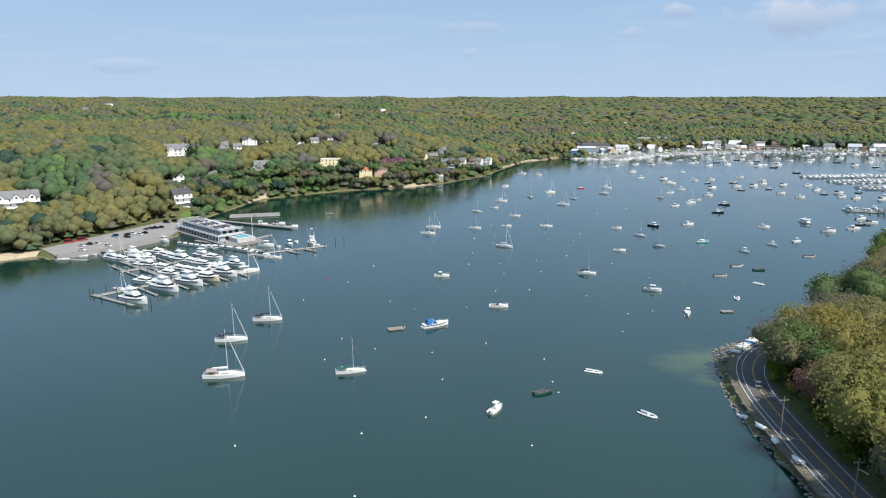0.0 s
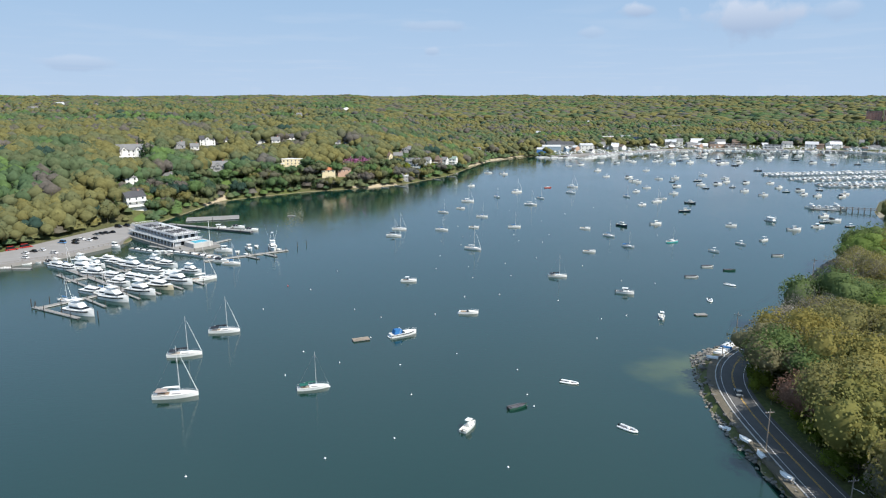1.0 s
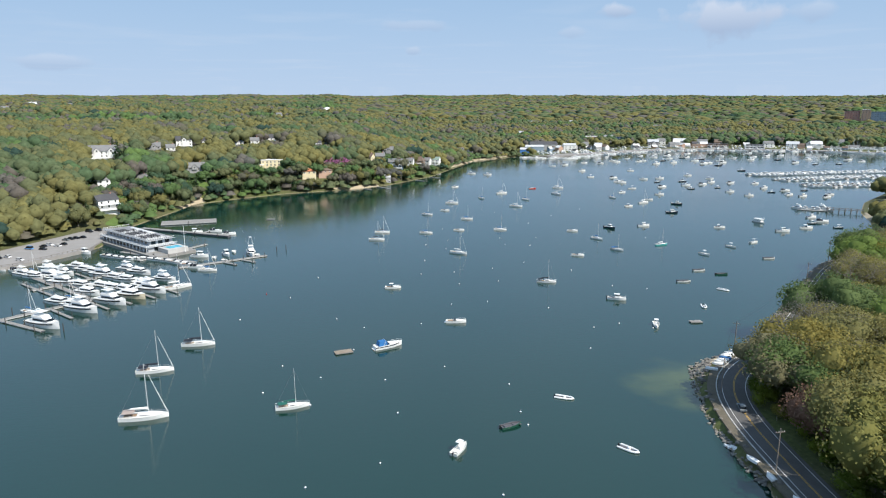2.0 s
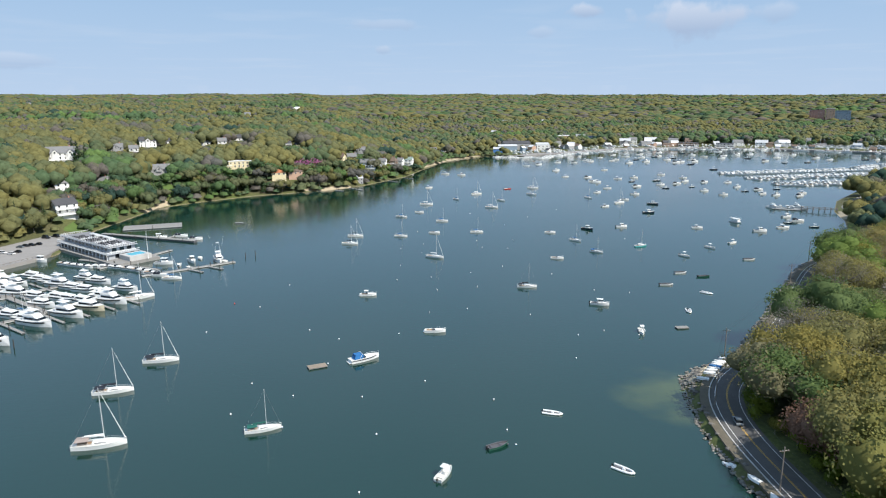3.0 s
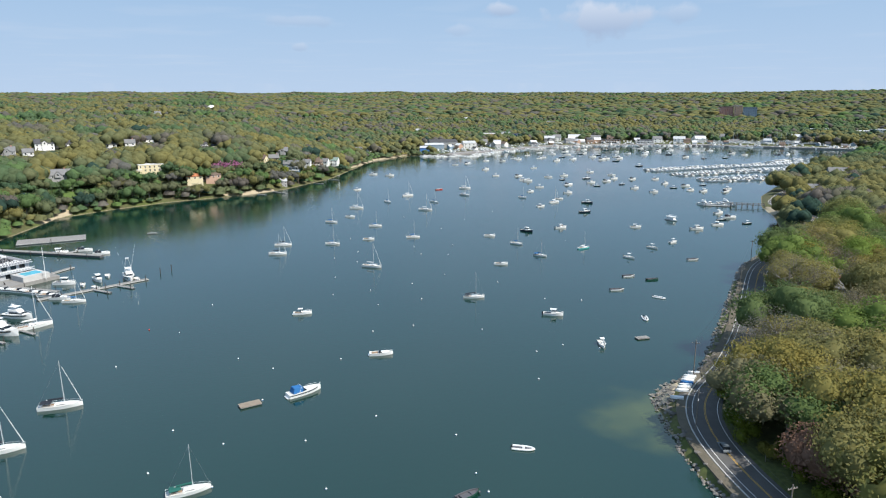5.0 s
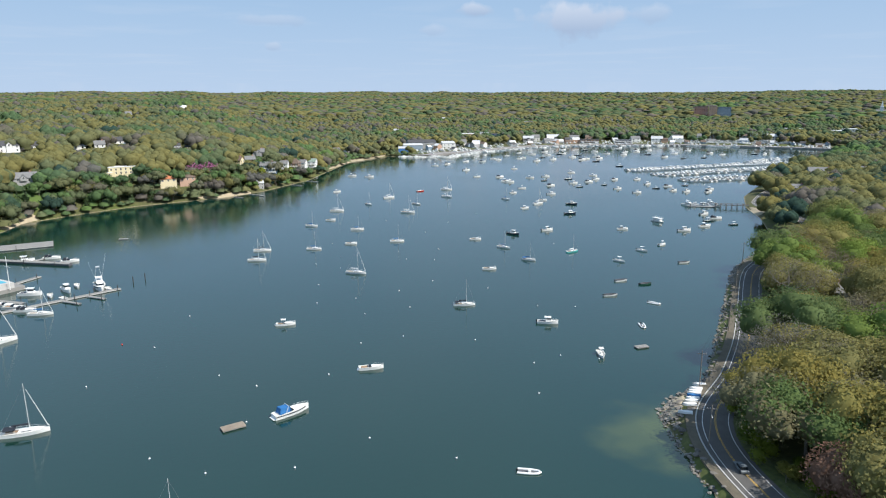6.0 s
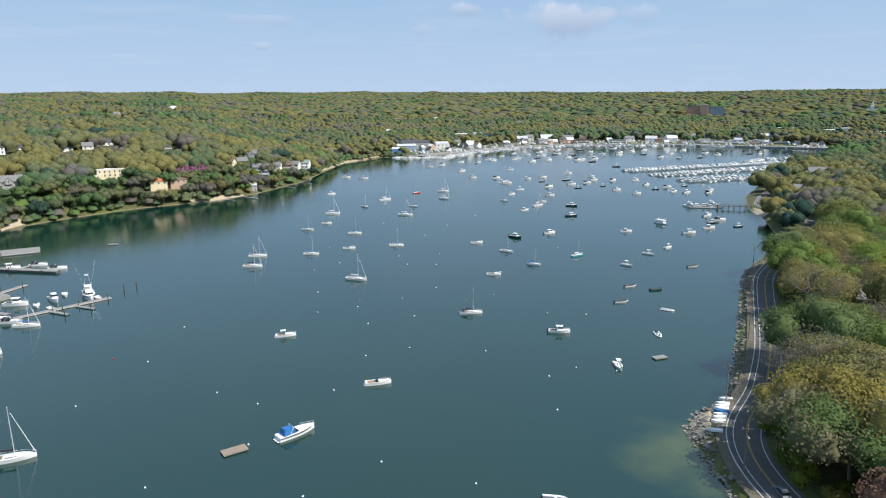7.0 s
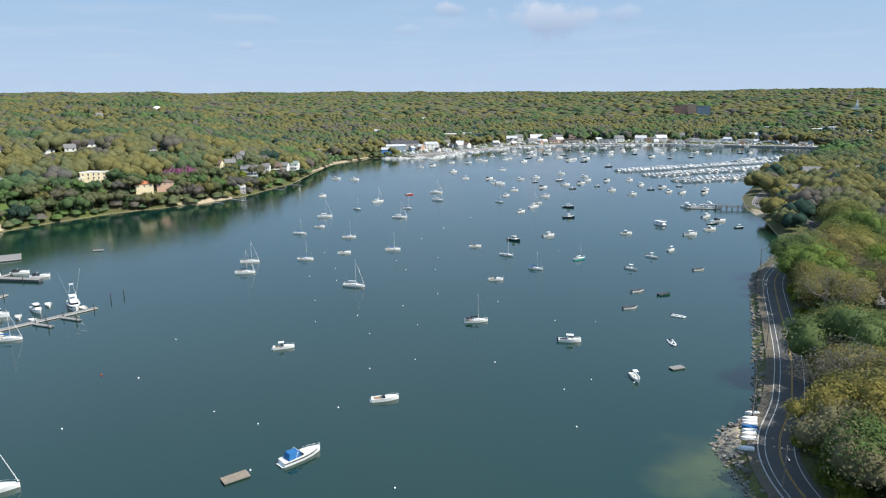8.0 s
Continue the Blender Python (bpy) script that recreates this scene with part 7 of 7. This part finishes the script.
for k, (x, y) in enumerate(((136.4, 191.5), (133.2, 189.4), (131.7, 188.2), (130.3, 186.9), (129.0, 185.7), (127.5, 184.5), (126.0, 183.4), (124.1, 181.8), (119.8, 178.6))):
    dinghy(x, y, 150 + random.uniform(-10, 10), m_cloth_blue if k == 4 else m_white, "upturned blue dinghy on the bank" if k == 4 else "upturned white dinghy on the bank")
for x, y, a in ((99.2, 137.6, 120), (99.8, 136.0, 110), (98.6, 128.5, 100), (97.8, 121.0, 80), (97.5, 111.5, 100)):
    dinghy(x, y, a, m_white, "upturned white dinghy on the bank")


def utility_pole(x, y, h, lamp=0.0, deg=0.0):
    e = new("utility_pole")
    tagged(e, "weathered grey timber utility pole beside the road", "utility pole", "utility poles")
    e.matrix_world = pose(x, y, ground_z(x, y), 0, 0, deg)
    bm = B()
    rod(bm, (0, 0, -1), (0, 0, h), 0.17, 0.12, 9)
    part("pole", bm, m_pole, e)
    bm = B()
    box(bm, -1.2, 1.2, -0.06, 0.06, h - 1.0, h - 0.85)
    part("cross_arm", bm, m_pole, e)
    for k in (-1.05, -0.4, 0.4, 1.05):
        bm = B()
        rod(bm, (k, 0, h - 0.85), (k, 0, h - 0.62), 0.05, 0.03, 6)
        part("insulator", bm, m_trim, e)
    if lamp:
        bm = B()
        rod(bm, (0, 0, h - 2.4), (0, -lamp, h - 1.9), 0.05, 0.04, 6)
        arm = part("lamp_arm", bm, m_alu, e)
        bm = B()
        box(bm, -0.14, 0.14, -lamp - 0.6, -lamp, h - 1.98, h - 1.84, 0.04)
        part("lamp_head", bm, m_concrete, arm)
    return e


POLES = [(98.0, 94.0, 10.5), (100.5, 123.0, 10.5), (113.0, 163.0, 10.5), (135.5, 190.5, 11.0), (178.0, 222.5, 11.0), (216, 257, 11.0), (262, 298, 11.0), (90, 60, 10.5)]
for k, (x, y, h) in enumerate(POLES):
    utility_pole(x, y, h, 2.2 if k in (0, 2, 5) else 0.0, 0 if k < 2 else -40)


def wire(a, b, sag=0.7):
    pts = [Vector(a).lerp(Vector(b), t / 8) - Vector((0, 0, sag * 4 * (t / 8) * (1 - t / 8))) for t in range(9)]
    side = (Vector(b) - Vector(a)).cross(Vector((0, 0, 1))).normalized()
    return loft(B(), [[p + side * 0.02, p + Vector((0, 0, 0.02)), p - side * 0.02, p - Vector((0, 0, 0.02))] for p in pts])


order = sorted(POLES, key=lambda p: p[1])
for a, b in zip(order, order[1:]):
    e = new("overhead_wire")
    tagged(e, "thin black overhead wires slung between utility poles", "wire", "overhead wires")
    for k in (-1.0, 1.0):
        part("wire", wire((a[0] + k, a[1], a[2] + ground_z(a[0], a[1]) - 0.65), (b[0] + k, b[1], b[2] + ground_z(b[0], b[1]) - 0.65)), m_black, e)


def car(x, y, deg, color, label, z, long=4.5, tall=1.45, van=False):
    e = new("car")
    tagged(e, label, "car", "parked cars")
    w = 1.8
    bm = B()
    prof = [(-0.5, 0.28), (-0.5, 0.62), (-0.46, 0.80), (0.16, 0.82), (0.46, 0.70), (0.5, 0.5), (0.5, 0.28)]
    loft(bm, [[(px * long, s * w / 2, pz) for px, pz in prof] for s in (-1, -0.9, 0.9, 1)])
    part("body", bm, color, e)
    bm = B()
    x0, x1 = (-0.47, 0.30) if van else (-0.40, 0.22)
    loft(bm, [[(x0 * long, -w * 0.46, 0.78), (x1 * long, -w * 0.46, 0.78), (x1 * long, w * 0.46, 0.78), (x0 * long, w * 0.46, 0.78)],
              [((x0 + 0.07) * long, -w * 0.40, tall - 0.06), ((x1 - 0.16) * long, -w * 0.40, tall - 0.06), ((x1 - 0.16) * long, w * 0.40, tall - 0.06), ((x0 + 0.07) * long, w * 0.40, tall - 0.06)]])
    part("window_band", bm, m_tinted, e)
    bm = B()
    box(bm, (x0 + 0.06) * long, (x1 - 0.15) * long, -w * 0.41, w * 0.41, tall - 0.08, tall, 0.03)
    part("roof", bm, color, e)
    for wx in (-0.31, 0.32):
        for s in (-1, 1):
            bm = B()
            rod(bm, (wx * long, s * (w / 2 - 0.2), 0.32), (wx * long, s * (w / 2 + 0.01), 0.32), 0.32, n=12)
            part("wheel", bm, m_black, e)
    return put(e, x, y, deg, z)


m_car = {"white": mat("white_car_paint", (0.75, 0.75, 0.75), 0.25, vary=0.03), "black": mat("black_car_paint", (0.015, 0.015, 0.018), 0.2, vary=0.05), "blue": mat("blue_car_paint", (0.14, 0.30, 0.55), 0.25, vary=0.03),
         "grey": mat("grey_car_paint", (0.16, 0.18, 0.19), 0.25, vary=0.05), "red": m_red}
for x, y, c, van in ((-166.7, 381.4, "white", 0), (-164.1, 385.4, "black", 0), (-160.7, 388.2, "white", 0), (-151.2, 379.1, "white", 0), (-162.1, 369.6, "white", 0), (-157.5, 408.0, "blue", 1), (-149.3, 405.2, "black", 0), (-152.1, 413.4, "black", 0),
                     (-150.0, 417.0, "white", 0), (-144.6, 413.1, "white", 0), (-142.7, 417.4, "black", 0), (-143.8, 433.4, "black", 0), (-141.3, 435.1, "black", 0), (-138.5, 436.9, "black", 0), (-146.0, 431.0, "grey", 0), (-140.3, 456.1, "black", 1), (-136, 459, "black", 1)):
    car(x, y, -30 + random.choice((0, 180)) + random.uniform(-6, 6), m_car[c], c + (" van" if van else " car") + " parked on the asphalt lot", 2.02, 5.2 if van else 4.5, 2.1 if van else 1.45, bool(van))
for x, y in ((-173.2, 398.5), (-178.0, 392.5)):
    car(x, y, 36, m_red, "red truck parked at the edge of the lot", 2.02, 6.2, 2.3, True)
car(112.0, 152.2, 68, m_car["grey"], "dark grey car standing on the shore road", 2.19)
# timber railing along the lot's bulkhead
e = new("bulkhead_rail")
tagged(e, "low timber rail along the lot's bulkhead", "railing")
line = [(-169, 357), (-149, 370), (-126, 405)]
for (ax, ay), (bx, by) in zip(line, line[1:]):
    n = int(math.hypot(bx - ax, by - ay) / 3)
    for k in range(n):
        bm = B()
        x, y = ax + (bx - ax) * k / n, ay + (by - ay) * k / n
        box(bm, x - 0.1, x + 0.1, y - 0.1, y + 0.1, 1.9, 2.9)
        part("post", bm, m_pole, e)
    bm = B()
    rod(bm, (ax, ay, 2.75), (bx, by, 2.75), 0.09, n=4)
    part("rail", bm, m_pole, e)


def sheet(name, pts, lift, material, label, category):
    """A low patch of ground that follows the land, as a fan of small faces."""
    bm = B()
    poly = smooth_line(list(pts) + [pts[0]], 3.0)[:-1]
    c = poly.mean(axis=0)
    rings = []
    for t in (1.0, 0.75, 0.5, 0.25):
        rings.append([bm.verts.new((*(c + (p - c) * t), ground_z(*(c + (p - c) * t)) + (lift if t < 1 else lift - 0.25))) for p in poly])
    for a, b in zip(rings, rings[1:]):
        for i in range(len(a)):
            j = (i + 1) % len(a)
            bm.faces.new((a[i], a[j], b[j], b[i]))
    bm.faces.new(rings[-1])
    bmesh.ops.recalc_face_normals(bm, faces=bm.faces[:])
    return tagged(part(name, bm, material, None), label, category, kind="structure")


sheet("lawn", [(-252, 428), (-236, 418), (-212, 424), (-204, 440), (-222, 447), (-246, 446)], 0.3, m_grass, "mown green lawn below a white house", "lawn")
sheet("lawn", [(440, 436), (452, 426), (470, 434), (466, 444), (450, 446)], 0.3, m_grass, "bright green lawn beside the road", "lawn")
sheet("lawn", [(-104, 596), (-92, 596), (-86, 612), (-96, 620), (-106, 614)], 0.35, m_grass, "green lawn sloping to the shore", "lawn")
sheet("lawn", [(-138, 478), (-124, 474), (-122, 488), (-130, 496)], 0.3, m_grass, "green lawn beside a white house", "lawn")
sheet("lawn", [(190, 940), (206, 950), (228, 962), (222, 975), (200, 960)], 0.3, m_grass, "green lawn above a beach", "lawn")
sheet("beach", [(-210, 352), (-190, 358), (-184, 370), (-196, 372), (-212, 366)], 0.25, m_sand, "pale sand beach beside the lot", "beach")
sheet("beach", [(-108, 548), (-100, 560), (-97, 578), (-88, 588), (-94, 592), (-104, 582), (-110, 560)], 0.2, m_sand, "narrow sandy beach below the bluff", "beach")
sheet("beach", [(20, 646), (44, 652), (66, 668), (60, 674), (40, 660), (18, 652)], 0.2, m_sand, "narrow sandy beach below the bluff", "beach")
sheet("beach", [(170, 830), (200, 885), (226, 930), (262, 962), (292, 988), (285, 994), (250, 968), (214, 936), (186, 880)], 0.2, m_sand, "curved sandy beach below houses", "beach")
sheet("beach", [(113, 180), (117, 187), (125, 191), (129, 189), (123, 183), (117, 178)], 0.2, m_sand, "small sandy point below the road", "beach")
sheet("beach", [(384, 404), (396, 426), (405, 432), (402, 420), (392, 404)], 0.2, m_sand, "sandy shore beside the timber pier", "beach")
for k, (x, y, a, L) in enumerate(((62, 664, -60, 22), (48, 650, -50, 10), (128, 738, -50, 14), (108, 712, -50, 12))):
    dock((x, y), (x + L * math.cos(radians(a)), y + L * math.sin(radians(a))), 1.6, "small private plank dock off the shore", piles=5.0)

nun = copy_thing(buoy, pose(-21.2, 297.2, 0.12))
for o, q in zip(nun.children, ("float", "eye_bolt", "band")):
    o.data = o.data.copy()
    o.data.materials[0] = m_red
tagged(nun, "small red channel buoy floating on the water", "buoy", "channel buoys")
